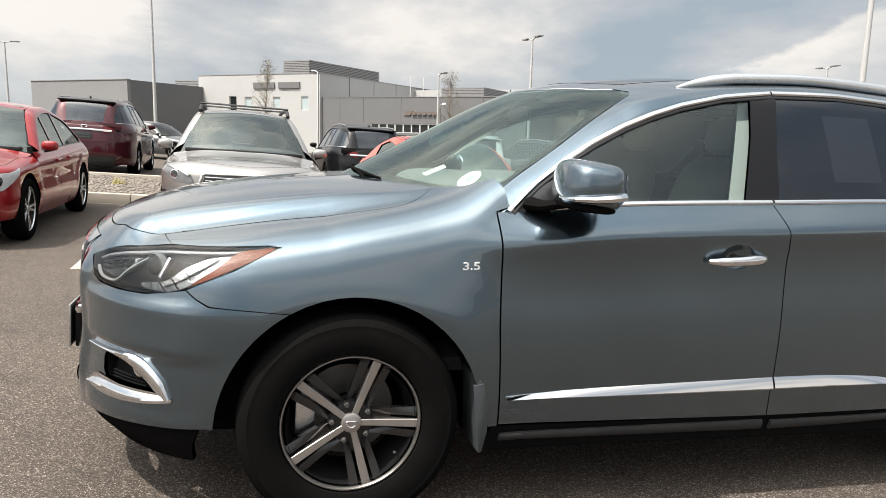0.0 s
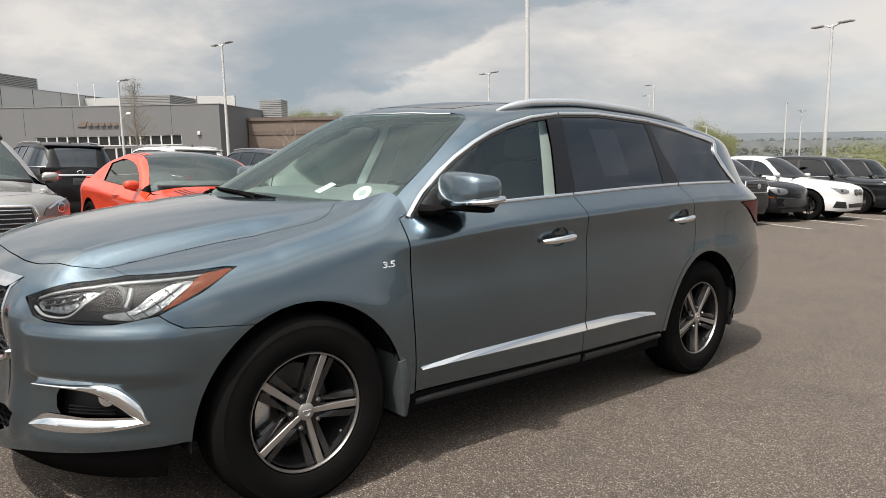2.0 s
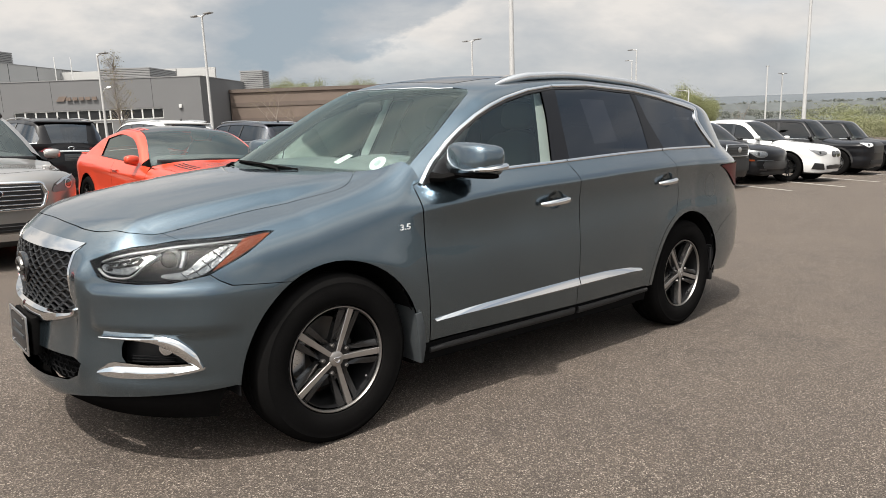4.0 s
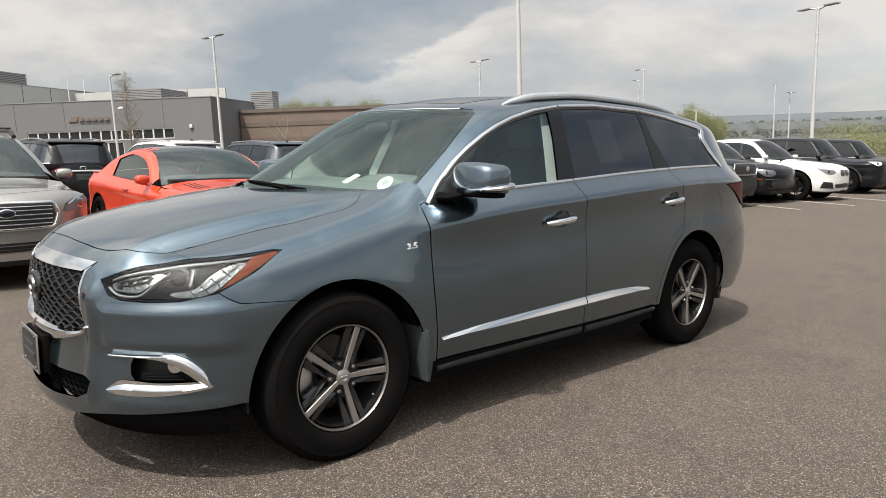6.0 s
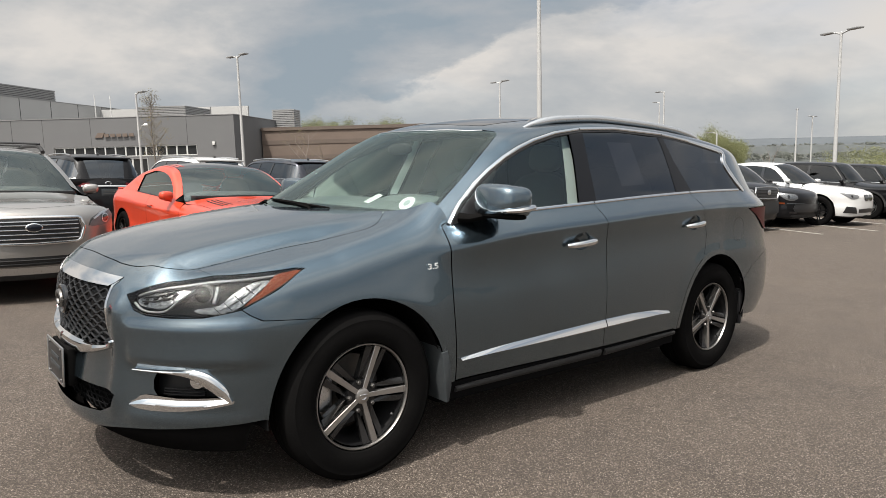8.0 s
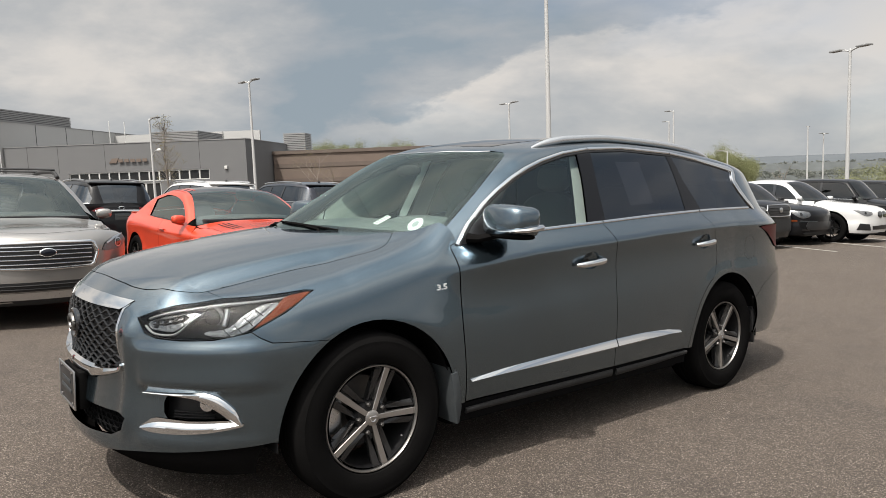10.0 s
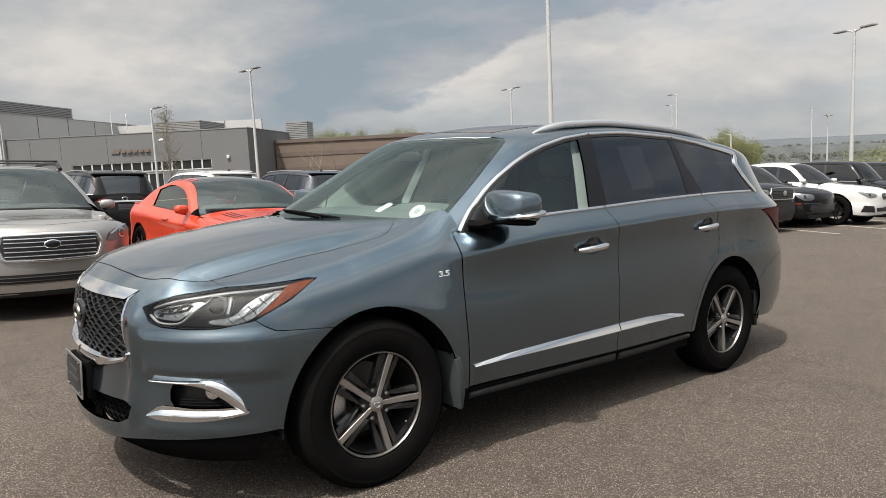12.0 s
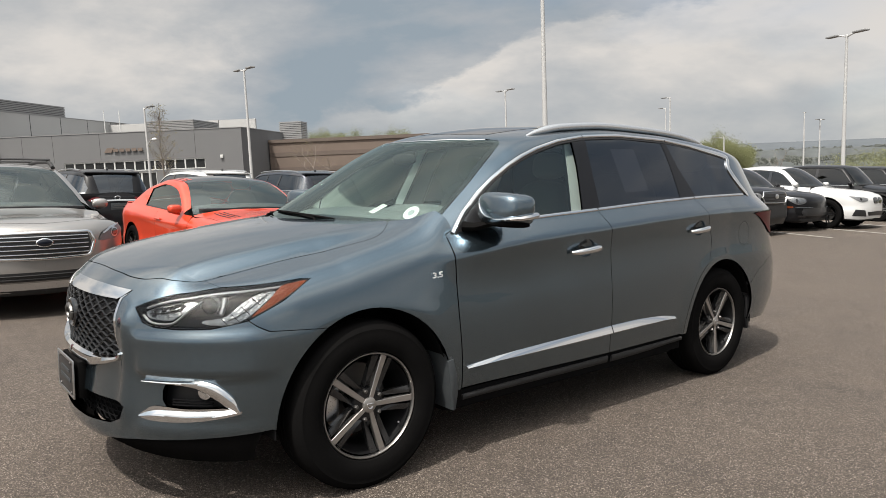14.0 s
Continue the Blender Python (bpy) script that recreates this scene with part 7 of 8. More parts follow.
kerb = tagged(new("kerb"), "pale concrete kerb round a gravel island", "kerb", kind="structure")
for y in (0.085, 5.15):
    for bm in kerb_run(-14, 3.2, y):
        part("kerb_stone", bm, CONCRETE, kerb)
bm = box((0.17, 4.9, 0.24), (3.29, 2.62, 0.04), 0.022, 2)
bm.transform(LOT @ ISLE)
part("kerb_stone", bm, CONCRETE, kerb)
bm = box((17.1, 4.9, 0.12), (-5.35, 2.62, 0.045))
bm.transform(LOT @ ISLE)
tagged(new("gravel_bed", mesh_of("gravel_bed", bm, GRAVEL)), "brown gravel bed inside the kerbed island", "gravel", kind="structure")
rng = random.Random(4)
bm = bmesh.new()
unit = bmesh.new()
bmesh.ops.create_icosphere(unit, subdivisions=1, radius=1)
pv, pf = [tuple(v.co) for v in unit.verts], [tuple(v.index for v in f.verts) for f in unit.faces]
unit.free()
V, Fc = [], []
M = LOT @ ISLE
for _ in range(4600):
    c = Vector((rng.uniform(-5.0, 3.1), rng.uniform(0.25, 5.0), 0.108))
    r, q = rng.uniform(0.015, 0.042), rng.uniform(0, 6.28)
    k = len(V)
    for x, y, z in pv:
        X, Y = x * r * 1.3, y * r * rng.uniform(0.8, 1.1)
        V.append(tuple(M @ (c + Vector((X * math.cos(q) - Y * math.sin(q), X * math.sin(q) + Y * math.cos(q), z * r * 0.6)))))
    Fc += [tuple(i + k for i in f) for f in pf]
bm.free()
tagged(new("pebbles", mesh_of("pebbles", Soup(V, Fc), PEBBLE)), "mixed grey and brown pebbles on the island", "pebbles", kind="stuff")


def tuft(x, y, size, seed, base=LOT):
    r = random.Random(seed)
    bm = bmesh.new()
    for _ in range(90):
        a, t, h = r.uniform(0, 6.28), r.uniform(0.1, 0.8), size * r.uniform(0.5, 1.0)
        o = Vector((x + r.gauss(0, size * 0.25), y + r.gauss(0, size * 0.25), 0.1))
        d = Vector((math.cos(a) * t, math.sin(a) * t, 1)).normalized()
        w = Vector((-math.sin(a), math.cos(a), 0)) * 0.006
        p = [bm.verts.new(o - w), bm.verts.new(o + w), bm.verts.new(o + d * h + Vector((math.cos(a), math.sin(a), -0.4)) * h * 0.3)]
        bm.faces.new(p)
    bm.transform(base)
    return bm


for k, (x, y, s) in enumerate(((-1.5, 9.9, 0.40), (-1.2, 10.1, 0.34), (-2.9, 12.0, 0.25), (-0.6, 10.2, 0.3))):
    tagged(new("grass_tuft", mesh_of("grass_tuft", tuft(x, y, s, k), STRAW)), "yellow dry grass tuft on the gravel", "grass", "grass tufts", "stuff")

# ---- lamp posts ----
EYE_X, EYE_Y, EYE_Z = -1.57, -3.45, 1.434


def sight(azimuth, distance, eye=(EYE_X, EYE_Y)):
    return eye[0] + distance * math.sin(radians(azimuth)), eye[1] + distance * math.cos(radians(azimuth))


def lamp_post(x, y, top, heads=2, facing=20.0, thick=0.075):
    g = ground_z(x, y)
    h = top - g
    post = thing("street_lamp", "pale grey car park lamp post with flat lamp heads", "street lamp", pose(x, y, g, 0, 0, facing), "car park lamps")
    part("pole", lathe([(thick * 1.25, 0.45), (thick * 1.2, 0.6), (thick, h * 0.5), (thick * 0.72, h - 0.05), (0.0, h)], 14, "z"), POLE, post)
    part("base", lathe([(0.30, -0.3), (0.30, 0.62), (0.27, 0.68), (0.0, 0.68)], 20, "z"), CONCRETE, post)
    for sgn in ((1, -1) if heads == 2 else (1,)):
        arm = part("arm", sweep([(0, 0, h - 0.12), (sgn * 0.25, 0, h - 0.05), (sgn * 0.42, 0, h - 0.02)], 0.035, 8), POLE, post)
        part("lamp_head", box((0.62, 0.30, 0.075), (sgn * 0.70, 0, h), 0.03), LAMP_HEAD, arm, "flat pale grey lamp head")
    return post


def top_at(d, elev, eye_z=EYE_Z):
    return eye_z + d * math.tan(radians(elev))


for az, d, el, heads, turn in ((23.52, 40, 7.62, 2, -86), (44.04, 50, 5.38, 2, -100), (68.5, 35, 7.53, 2, -113), (47.2, 22, 14.2, 2, -40), (56.73, 60, 4.12, 1, 70), (56.4, 75, 3.33, 1, 70), (65.97, 75, 2.39, 1, 24), (66.97, 85, 1.82, 2, 4), (60.6, 70, 0.9, 1, 100)):
    x, y = sight(az, d)
    lamp_post(x, y, top_at(d, el), heads, turn)
x, y = sight(16.11, 45)
wall_lamp = lamp_post(x, y, top_at(45, 4.84), 1, -78, 0.07)
part("camera_arm", sweep([(0, 0, 3.55), (0.4, 0, 3.85), (0.75, 0, 3.9)], 0.025, 6), POLE, wall_lamp)
part("camera_dome", superblob(0.17, 0.12, 0.09, 0.9, 14), PAPER, wall_lamp, "white camera dome", pose(0.85, 0, 3.88))
x, y = sight(-6.04, 38, (-0.95, -3.085))
lamp_post(x, y, top_at(38, 9.42, 1.40), 2, 0)
x, y = sight(-16.37, 62, (-0.29, -3.158))
lamp_post(x, y, top_at(62, 5.64, 1.38), 2, 0)

# ---- dealership buildings ----
SITE = pose(18.70, 44.43, 0, 0, 0, -42)
BASE = -2.6


def slab(x0, x1, y0, y1, z0, z1, bevel=0.0):
    return box((x1 - x0, y1 - y0, z1 - z0), ((x0 + x1) / 2, (y0 + y1) / 2, (z0 + z1) / 2), bevel)


def wall_with(x0, x1, z0, z1, y, t, openings):
    """A wall along x with real openings (x0, x1, z0, z1)."""
    xs = sorted({x0, x1, *[v for o in openings for v in o[:2]]})
    zs = sorted({z0, z1, *[v for o in openings for v in o[2:]]})
    bm = bmesh.new()
    g = {}
    def vert(i, j, k):
        if (i, j, k) not in g:
            g[(i, j, k)] = bm.verts.new((xs[i], y + (t if k else 0), zs[j]))
        return g[(i, j, k)]
    solid = lambda i, j: 0 <= i < len(xs) - 1 and 0 <= j < len(zs) - 1 and not any(o[0] <= (xs[i] + xs[i + 1]) / 2 <= o[1] and o[2] <= (zs[j] + zs[j + 1]) / 2 <= o[3] for o in openings)
    for i in range(len(xs) - 1):
        for j in range(len(zs) - 1):
            if not solid(i, j):
                continue
            bm.faces.new((vert(i, j, 0), vert(i + 1, j, 0), vert(i + 1, j + 1, 0), vert(i, j + 1, 0)))
            bm.faces.new((vert(i, j, 1), vert(i, j + 1, 1), vert(i + 1, j + 1, 1), vert(i + 1, j, 1)))
            for di, dj, a, b in ((-1, 0, (i, j), (i, j + 1)), (1, 0, (i + 1, j), (i + 1, j + 1)), (0, -1, (i, j), (i + 1, j)), (0, 1, (i, j + 1), (i + 1, j + 1))):
                if not solid(i + di, j + dj):
                    bm.faces.new((vert(*a, 0), vert(*b, 0), vert(*b, 1), vert(*a, 1)))
    return bm


def window_unit(parent, x0, x1, z0, z1, y, glass_mat, frame=0.05):
    w = part("window", slab(x0 + frame, x1 - frame, y + 0.10, y + 0.12, z0 + frame, z1 - frame), glass_mat, parent)
    part("frame", join(slab(x0, x1, y + 0.05, y + 0.13, z0, z0 + frame), slab(x0, x1, y + 0.05, y + 0.13, z1 - frame, z1), slab(x0, x0 + frame, y + 0.05, y + 0.13, z0 + frame, z1 - frame), slab(x1 - frame, x1, y + 0.05, y + 0.13, z0 + frame, z1 - frame)), ALU, w)


grey = thing("building", "low grey stucco showroom with a band of dark windows", "building", SITE)
open_up = [(-13.2, -2.76, 1.62, 2.33), (-13.2, -6.4, -1.0, 1.50)]
part("wall", wall_with(-18.0, 0.0, BASE, 4.36, 0.0, 0.3, open_up), GREY_WALL, grey, "grey stucco front wall")
part("wall", slab(-0.3, 0.0, 0.3, 14, BASE, 4.36), GREY_WALL, grey)
part("wall", slab(-17.9, -0.3, 13.7, 14, BASE, 4.36), GREY_WALL, grey)
part("roof", slab(-17.9, -0.3, 0.3, 13.7, 3.9, 4.1), LOUVRE, grey)
part("coping", slab(-18.0, 0.02, -0.03, 0.33, 4.36, 4.41), LOUVRE, grey)
part("coping", slab(-0.33, 0.03, 0.33, 14.0, 4.36, 4.41), LOUVRE, grey)
for i in range(14):
    a = -13.2 + 10.44 / 14 * i
    window_unit(grey, a, a + 10.44 / 14, 1.62, 2.33, 0.0, STORE_GLASS)
for i in range(6):
    a = -13.2 + 6.8 / 6 * i
    window_unit(grey, a, a + 6.8 / 6, -1.0, 1.50, 0.0, STORE_GLASS, 0.06)
for x in (-16.2, -13.9, -10.4, -6.9, -3.4):
    part("wall_joint", slab(x - 0.012, x + 0.012, -0.004, 0.0, 2.4, 4.36), DARK_TRIM, grey)
part("wall_light", box((0.20, 0.12, 0.24), (-1.5, -0.07, 2.39), 0.02), ALU, grey, "small white wall light")
sign = part("wall_sign", prism([(-10.1, 2.98), (-9.55, 2.98), (-9.35, 3.32), (-9.85, 3.32)], 0.06), BROWN_WALL, grey, "dim brown sign of plain shapes", pose(0, -0.07, 0))
for x in (-9.2, -8.75, -8.3, -7.85, -7.4):
    part("sign_block", slab(x - 0.17, x + 0.17, -0.06, -0.005, 3.02, 3.24), BROWN_WALL, sign)

white = thing("building", "white stucco dealership block with small windows", "building", SITE)
wins = [(-27.95, -27.1, 3.15, 4.5), (-26.15, -25.35, 3.3, 4.42), (-23.0, -22.2, 3.3, 4.42), (-20.0, -19.2, 3.3, 4.45)]
part("wall", wall_with(-31.6, -18.03, BASE, 6.30, -0.25, 0.3, wins), WHITE_WALL, white, "white stucco front wall")
part("wall", slab(-18.33, -18.03, 0.05, 26, BASE, 6.30), WHITE_WALL, white)
part("wall", slab(-31.6, -31.3, 0.05, 26, BASE, 6.30), WHITE_WALL, white)
part("wall", slab(-18.03, -4.0, 15.7, 16.0, 3.5, 6.05), WHITE_WALL, white)
part("roof", slab(-31.3, -18.33, 0.05, 26, 5.9, 6.0), LOUVRE, white)
part("coping", slab(-31.65, -18.0, -0.28, 0.06, 6.30, 6.35), LOUVRE, white)
part("coping", slab(-18.36, -18.0, 0.06, 26, 6.30, 6.35), LOUVRE, white)
for i, o in enumerate(wins):
    window_unit(white, *o, -0.25, STORE_GLASS if i == 0 else PALE_GLASS)
for x0, x1 in ((-25.07, -22.75), (-22.35, -20.06)):
    part("sign_bar", slab(x0, x1, -0.36, -0.255, 5.12, 5.62), GREY_WALL, white, "dark grey raised sign bar")
for y in (4.0, 8.0, 12.0, 16.0, 20.0):
    part("wall_joint", slab(-18.03, -18.02, y - 0.03, y + 0.03, 4.4, 6.3), DARK_TRIM, white)
for x in (-14.5, -11.0, -7.5):
    part("wall_joint", slab(x - 0.03, x + 0.03, 15.69, 15.7, 4.3, 6.05), DARK_TRIM, white)
part("downpipe", sweep([(-18.2, -0.33, -0.5), (-18.2, -0.33, 6.35), (-18.4, -0.33, 6.5), (-18.8, -0.33, 6.5)], 0.05, 8), ALU, white)
for x, y in ((-17.0, 13.0), (-16.2, 14.2)):
    part("vent_pipe", sweep([(x, y, 4.1), (x, y, 7.2)], 0.04, 6), ALU, white)

left_block = thing("building", "plain grey stucco block beside the white dealership", "building", SITE)
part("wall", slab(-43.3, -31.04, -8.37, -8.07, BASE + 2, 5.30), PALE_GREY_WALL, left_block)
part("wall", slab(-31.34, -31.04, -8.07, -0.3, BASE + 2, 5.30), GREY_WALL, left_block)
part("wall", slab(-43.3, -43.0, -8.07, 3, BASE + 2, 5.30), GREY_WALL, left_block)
part("roof", slab(-43.0, -31.34, -8.07, 3, 4.9, 5.0), LOUVRE, left_block)
part("coping", slab(-43.35, -31.0, -8.42, -8.05, 5.30, 5.36), LOUVRE, left_block)


def louvre_box(x0, x1, y0, y1, z0, z1, label, n):
    b = thing("roof_screen", label, "roof screen", SITE, "roof screens")
    part("core", slab(x0 + 0.06, x1 - 0.06, y0 + 0.06, y1 - 0.06, z0, z1 - 0.02), DARK_TRIM, b)
    for i in range(n):
        z = z0 + (z1 - z0) * (i + 0.5) / n
        h = (z1 - z0) / n
        for s in (slab(x0, x1, y0, y0 + 0.05, z - h * 0.36, z + h * 0.36), slab(x1 - 0.05, x1, y0 + 0.05, y1, z - h * 0.36, z + h * 0.36)):
            part("slat", s, LOUVRE, b)


louvre_box(-22.4, -19.6, 0.4, 11.4, 6.0, 7.50, "grey louvred screen on the white roof", 11)
louvre_box(-36.0, -31.7, 1.0, 5.0, 5.0, 6.1, "low louvred screen behind the grey block", 7)
louvre_box(-7.2, -3.6, 0.5, 5.4, 4.1, 5.12, "grey louvred screen on the showroom roof", 9)
louvre_box(-0.25, 1.65, 10.4, 12.6, 3.5, 5.30, "tall louvred roof unit above the brown wall", 12)

brown = thing("building", "long low brown block building with a dark fascia", "building", SITE)
part("wall", wall_with(0.1, 24.0, BASE - 1.5, 3.36, 6.1, 0.3, [(9.5, 14.0, -2.5, 1.0), (18.0, 22.5, -3.0, 0.7)]), BROWN_WALL, brown)
part("roof", slab(0.1, 24.0, 6.4, 24, 3.0, 3.2), LOUVRE, brown)
part("fascia", slab(0.05, 24.2, 6.0, 6.42, 3.36, 3.62), DARK_BLOCK, brown)
for z in (2.55, 1.35, 0.4):
    part("block_band", slab(0.1, 24.0, 6.06, 6.1, z - 0.28, z + 0.05), DARK_BLOCK, brown)
window_unit(brown, 9.5, 14.0, -2.5, 1.0, 6.1, STORE_GLASS, 0.08)
window_unit(brown, 18.0, 22.5, -3.0, 0.7, 6.1, STORE_GLASS, 0.08)
part("awning", slab(9.0, 24.0, 5.3, 6.0, 1.0, 1.14), BLACK, brown)

# ---- trees ----


def grow(r, bm, p, d, length, rad, depth, tips, spread=0.55):
    steps = 4
    pts, rads = [p.copy()], [rad]
    for i in range(steps):
        d = (d + Vector((r.gauss(0, 0.09), r.gauss(0, 0.09), 0.05))).normalized()
        p = p + d * length / steps
        pts.append(p.copy())
        rads.append(rad * (1 - 0.5 * (i + 1) / steps))
        if depth and i >= 1:
            for _ in range(1 if i < 3 else 2):
                a = r.uniform(0, 6.28)
                side = Vector((math.cos(a), math.sin(a), r.uniform(0.2, 0.9))).normalized()
                grow(r, bm, p, (d * (1 - spread) + side * spread).normalized(), length * r.uniform(0.5, 0.75), rads[-1] * 0.62, depth - 1, tips, spread)
        elif not depth:
            tips.append(p.copy())
    ring = []
    n = 5
    for i, q in enumerate(pts):
        t = (pts[min(i + 1, steps)] - pts[max(i - 1, 0)]).normalized()
        a = t.cross(Vector((0.3, 0.1, 1)) if abs(t.z) < 0.9 else Vector((1, 0, 0))).normalized()
        b = a.cross(t)
        ring.append([bm.verts.new(q + (a * math.cos(k * 6.283 / n) + b * math.sin(k * 6.283 / n)) * rads[i]) for k in range(n)])
    for u, w in zip(ring, ring[1:]):
        for k in range(n):
            bm.faces.new((u[k], u[(k + 1) % n], w[(k + 1) % n], w[k]))


def tree(x, y, height, seed, label, mat, leaf=0.06, leaves=6, depth=3, spread=0.5, trunk=0.055, haze=0.25):
    r = random.Random(seed)
    t = thing("tree", label, "tree", pose(x, y, ground_z(x, y)))
    bm, tips = bmesh.new(), []
    grow(r, bm, Vector((0, 0, -0.1)), Vector((0, 0, 1)), height * 0.62, height * trunk * 0.4, depth, tips, spread)
    part("trunk", bm, BARK, t)
    V, F = [], []
    for p in tips:
        for _ in range(leaves):
            c = p + Vector((r.gauss(0, haze), r.gauss(0, haze), r.gauss(0, haze)))
            u = Vector((r.gauss(0, 1), r.gauss(0, 1), r.gauss(0, 1))).normalized() * leaf * r.uniform(0.6, 1.4)
            w = u.cross(Vector((r.gauss(0, 1), r.gauss(0, 1), r.gauss(0, 1)))).normalized() * leaf * 0.5
            k = len(V)
            V += [tuple(c - u), tuple(c + w), tuple(c + u), tuple(c - w)]
            F.append((k, k + 1, k + 2, k + 3))
    part("crown", Soup(V, F), mat, t)


def young_tree(x, y, height, seed, label):
    """A slim street tree: one leader with many short, rising twigs in bud."""
    r = random.Random(seed)
    t = thing("tree", label, "tree", pose(x, y, ground_z(x, y)), "young trees before the buildings")
    lean = lambda z: Vector((0.10 * math.sin(z * 0.9 + seed), 0.08 * math.cos(z * 0.7 + seed), z))
    bm = sweep([lean(z) for z in np.linspace(-0.1, height, 12)], [0.06, 0.05, 0.035, 0.02, 0.008], 6)
    V, F = [], []
    for k in range(70):
        f = r.uniform(0.30, 0.98)
        p, a = lean(f * height), r.uniform(0, 6.283)
        length = (1.65 - 0.95 * abs(f - 0.48) * 1.6) * r.uniform(0.45, 1.0)
        d = Vector((math.cos(a), math.sin(a), r.uniform(0.7, 1.5))).normalized()
        q = p + d * length * 0.5 + Vector((0, 0, 0.04))
        e = q + (d + Vector((r.gauss(0, 0.3), r.gauss(0, 0.3), 0.3))).normalized() * length * 0.5
        bm = join(bm, sweep([p, q, e], [0.014, 0.009, 0.004], 4))
        for _ in range(2):
            u = q + Vector((r.gauss(0, 1), r.gauss(0, 1), r.uniform(0.2, 1.2))).normalized() * length * 0.35
            bm = join(bm, sweep([q, u], [0.006, 0.003], 3))
            for c in (u, e):
                for _ in range(4):
                    o = c + Vector((r.gauss(0, 0.09), r.gauss(0, 0.09), r.gauss(0, 0.09)))
                    s1 = Vector((r.gauss(0, 1), r.gauss(0, 1), r.gauss(0, 1))).normalized() * 0.035
                    s2 = s1.cross(Vector((r.gauss(0, 1), r.gauss(0, 1), r.gauss(0, 1)))).normalized() * 0.022
                    n = len(V)
                    V += [tuple(o - s1), tuple(o + s2), tuple(o + s1), tuple(o - s2)]
                    F.append((n, n + 1, n + 2, n + 3))
    part("trunk", bm, BARK, t)
    part("crown", Soup(V, F), BUDS, t)


x, y = sight(1.85, 50, (-0.95, -3.085))
young_tree(x, y, 6.0, 3, "slim young tree in bud before the white building")
x, y = sight(17.1, 46)
young_tree(x, y, 5.6, 8, "slim young tree in bud before the grey showroom")
x, y = sight(28.8, 49)
tree(x, y, 4.0, 12, "small bare ornamental tree before the brown wall", BUDS, 0.03, 3, 3, 0.75)
x, y = sight(64.5, 60)
tree(x, y, 3.0, 21, "thin leafless tree at the edge of the lot", BUDS, 0.03, 1, 2, 0.4)
for az, d, h, s in ((30.2, 100, 6.2, 31), (31.6, 104, 6.0, 32), (29.3, 108, 6.0, 36), (35.0, 98, 6.5, 33), (60.9, 88, 3.9, 34), (59.9, 92, 4.3, 35), (61.7, 95, 3.4, 37), (58.8, 95, 4.0, 38)):
    x, y = sight(az, d)
    tree(x, y, h, s, "leafing spring tree beyond the lot", LEAF, 0.055, 110, 3, 0.6, 0.05, 0.42)


# ---- distance: scrub, fields, water, hills ----


def scrub(az0, az1, d0, d1, h, n, seed, leaf, level=None, leaves=300):
    r = random.Random(seed)
    V, F = [], []
    for _ in range(n):
        x, y = sight(r.uniform(az0, az1), r.uniform(d0, d1))
        g = ground_z(x, y) if level is None else level
        hh = h * r.uniform(0.5, 1.0)
        for _ in range(leaves):
            up = r.random() ** 0.8
            q = Vector((r.gauss(0, hh * 0.42) * (1.1 - 0.7 * up), r.gauss(0, hh * 0.42) * (1.1 - 0.7 * up), up * hh))
            u = Vector((r.gauss(0, 1), r.gauss(0, 1), r.gauss(0, 1))).normalized() * leaf * r.uniform(0.6, 1.4)
            w = u.cross(Vector((r.gauss(0, 1), r.gauss(0, 1), r.gauss(0, 1)))).normalized() * leaf * 0.6
            c = Vector((x, y, g)) + q
            k = len(V)
            V += [tuple(c - u), tuple(c + w), tuple(c + u), tuple(c - w)]
            F.append((k, k + 1, k + 2, k + 3))
    return Soup(V, F)


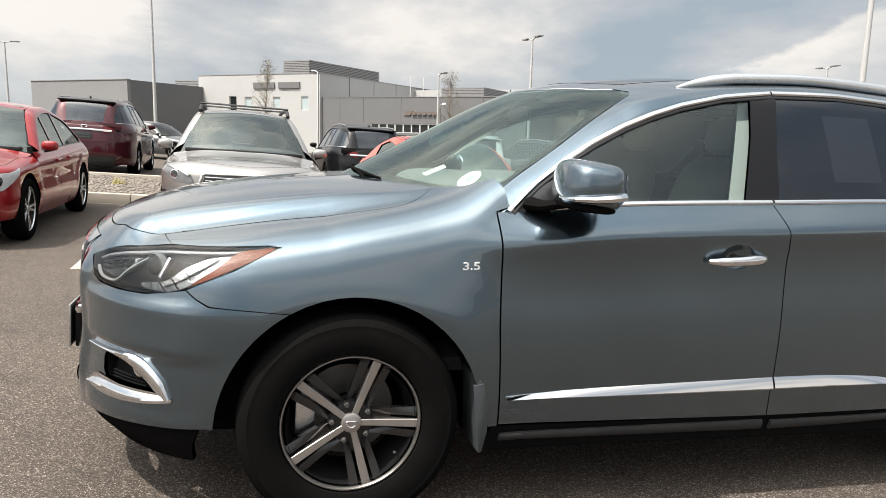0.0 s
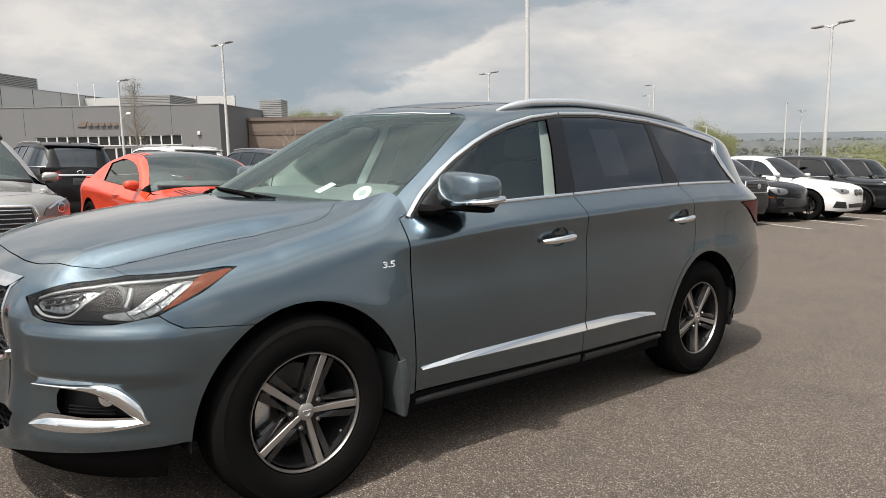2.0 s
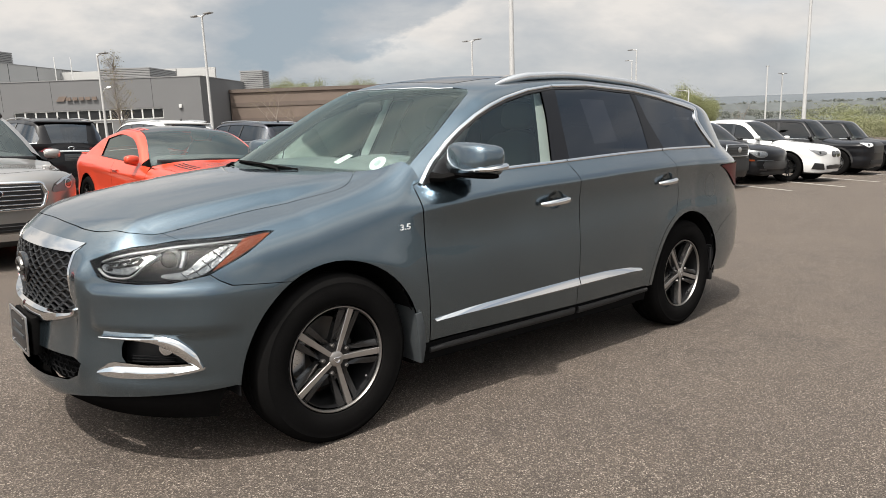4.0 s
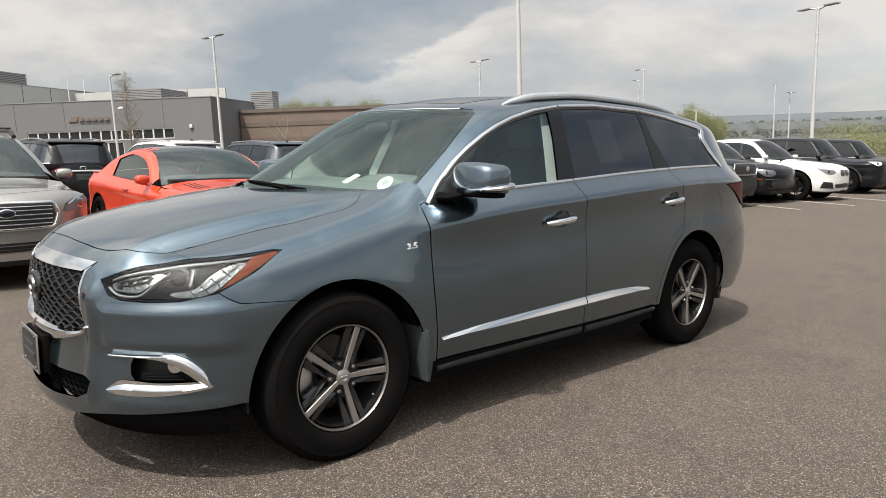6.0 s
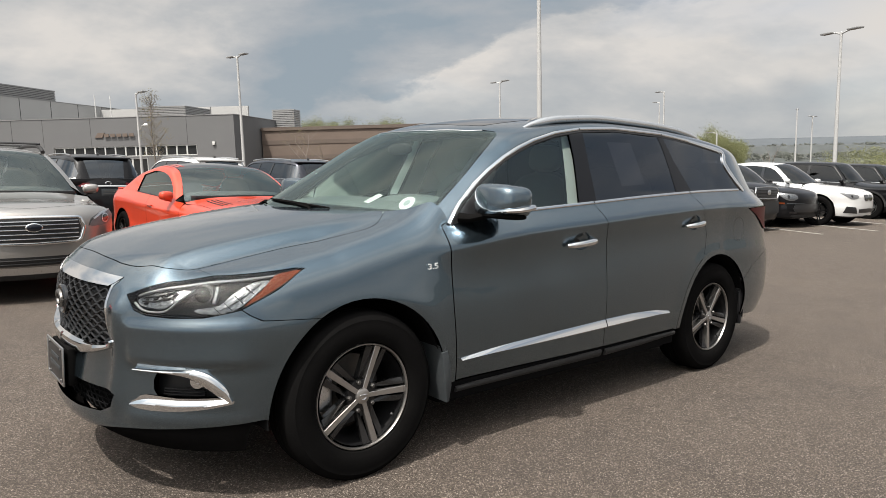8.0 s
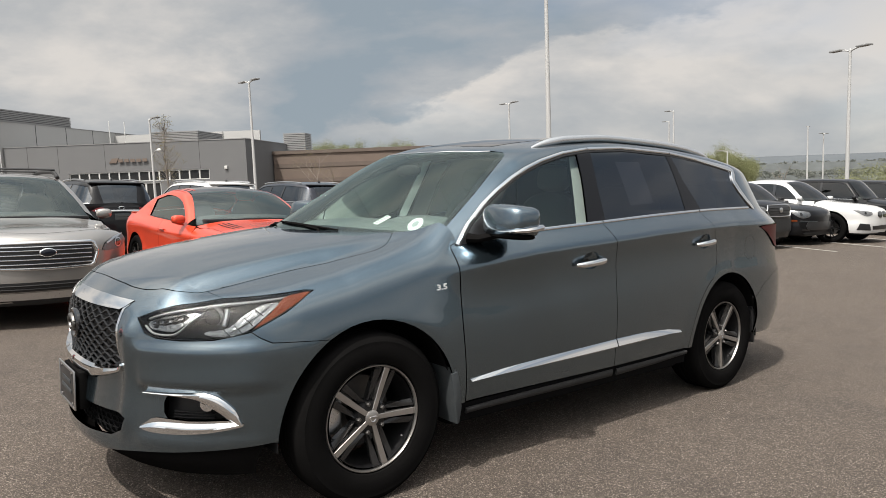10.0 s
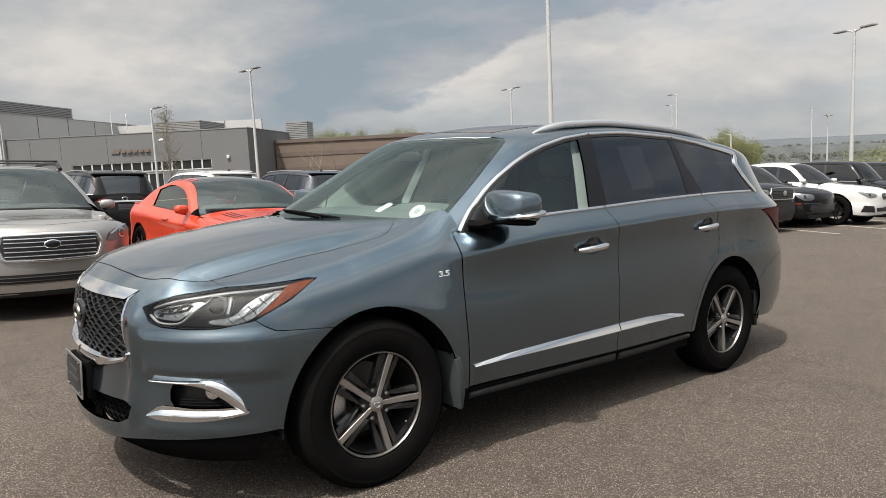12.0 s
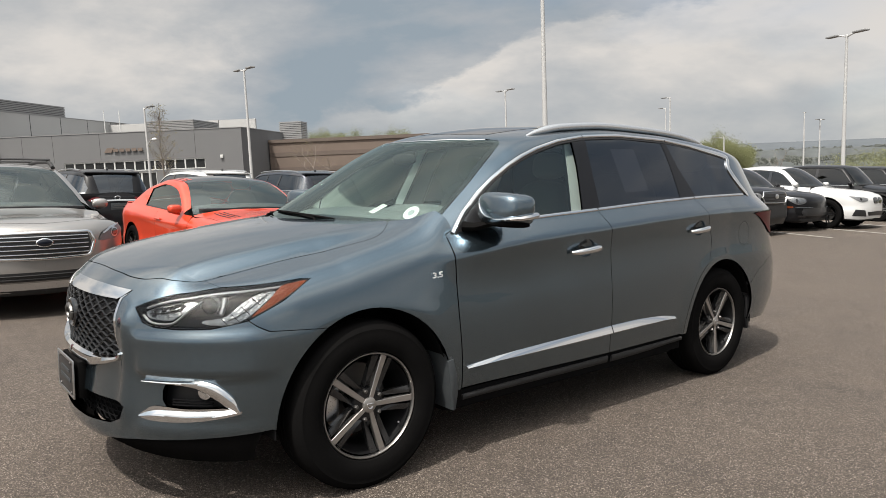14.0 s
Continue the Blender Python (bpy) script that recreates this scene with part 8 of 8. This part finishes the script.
tagged(new("scrub", mesh_of("scrub", scrub(56, 96, 95, 130, 2.2, 620, 5, 0.07), SHRUB)), "olive spring scrub beyond the lot", "scrub", kind="stuff")
tagged(new("thicket", mesh_of("thicket", scrub(67.5, 100, 90, 120, 4.2, 240, 6, 0.075), LEAF)), "tall leafing thicket beyond the parked row", "thicket", kind="stuff")


def ridge(d, az0, az1, h0, h1, seed, base=-14.0):
    bm = bmesh.new()
    prev = None
    for i in range(61):
        a = az0 + (az1 - az0) * i / 60
        x, y = sight(a, d)
        x2, y2 = sight(a, d * 1.4)
        h = h0 + (h1 - h0) * (0.5 + 0.5 * noise.noise(Vector((i * 0.13, seed, 0)))) + 0.12 * (h1 - h0) * noise.noise(Vector((i * 0.9, seed, 3)))
        row = [bm.verts.new((x, y, base)), bm.verts.new((x * 1.05, y * 1.05, h)), bm.verts.new((x2, y2, h * 0.9)), bm.verts.new((x2, y2, base))]
        if prev:
            for k in range(3):
                bm.faces.new((prev[k], prev[k + 1], row[k + 1], row[k]))
        prev = row
    return bm


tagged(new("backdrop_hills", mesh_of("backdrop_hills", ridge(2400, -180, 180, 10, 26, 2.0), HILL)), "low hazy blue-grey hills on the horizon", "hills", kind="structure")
tagged(new("backdrop_fields", mesh_of("backdrop_fields", ridge(500, 40, 110, -11.6, -10.6, 5.0, -24), FIELD)), "pale brown fields below the lot", "fields", kind="structure")
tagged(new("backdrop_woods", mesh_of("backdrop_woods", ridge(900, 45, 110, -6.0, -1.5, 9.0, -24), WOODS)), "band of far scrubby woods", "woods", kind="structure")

tagged(new("far_trees", mesh_of("far_trees", scrub(42, 108, 530, 690, 6.0, 700, 8, 0.55, -12.0, 110), FAR_TREES)), "clumps of far trees on the fields, paled by painted haze", "trees", kind="stuff")
tagged(new("far_trees", mesh_of("far_trees", scrub(46, 108, 950, 1150, 7.0, 500, 9, 0.8, -7.0, 80), FAR_TREES)), "clumps of far trees on the horizon, paled by painted haze", "trees", kind="stuff")
# added out of view: a dark band closing the horizon behind the camera
tagged(new("backdrop_woods", mesh_of("backdrop_woods", ridge(260, 112, 312, 3.0, 9.0, 4.0, -12), WOODS)), "unseen dark woods band added behind the camera", "woods", kind="structure")
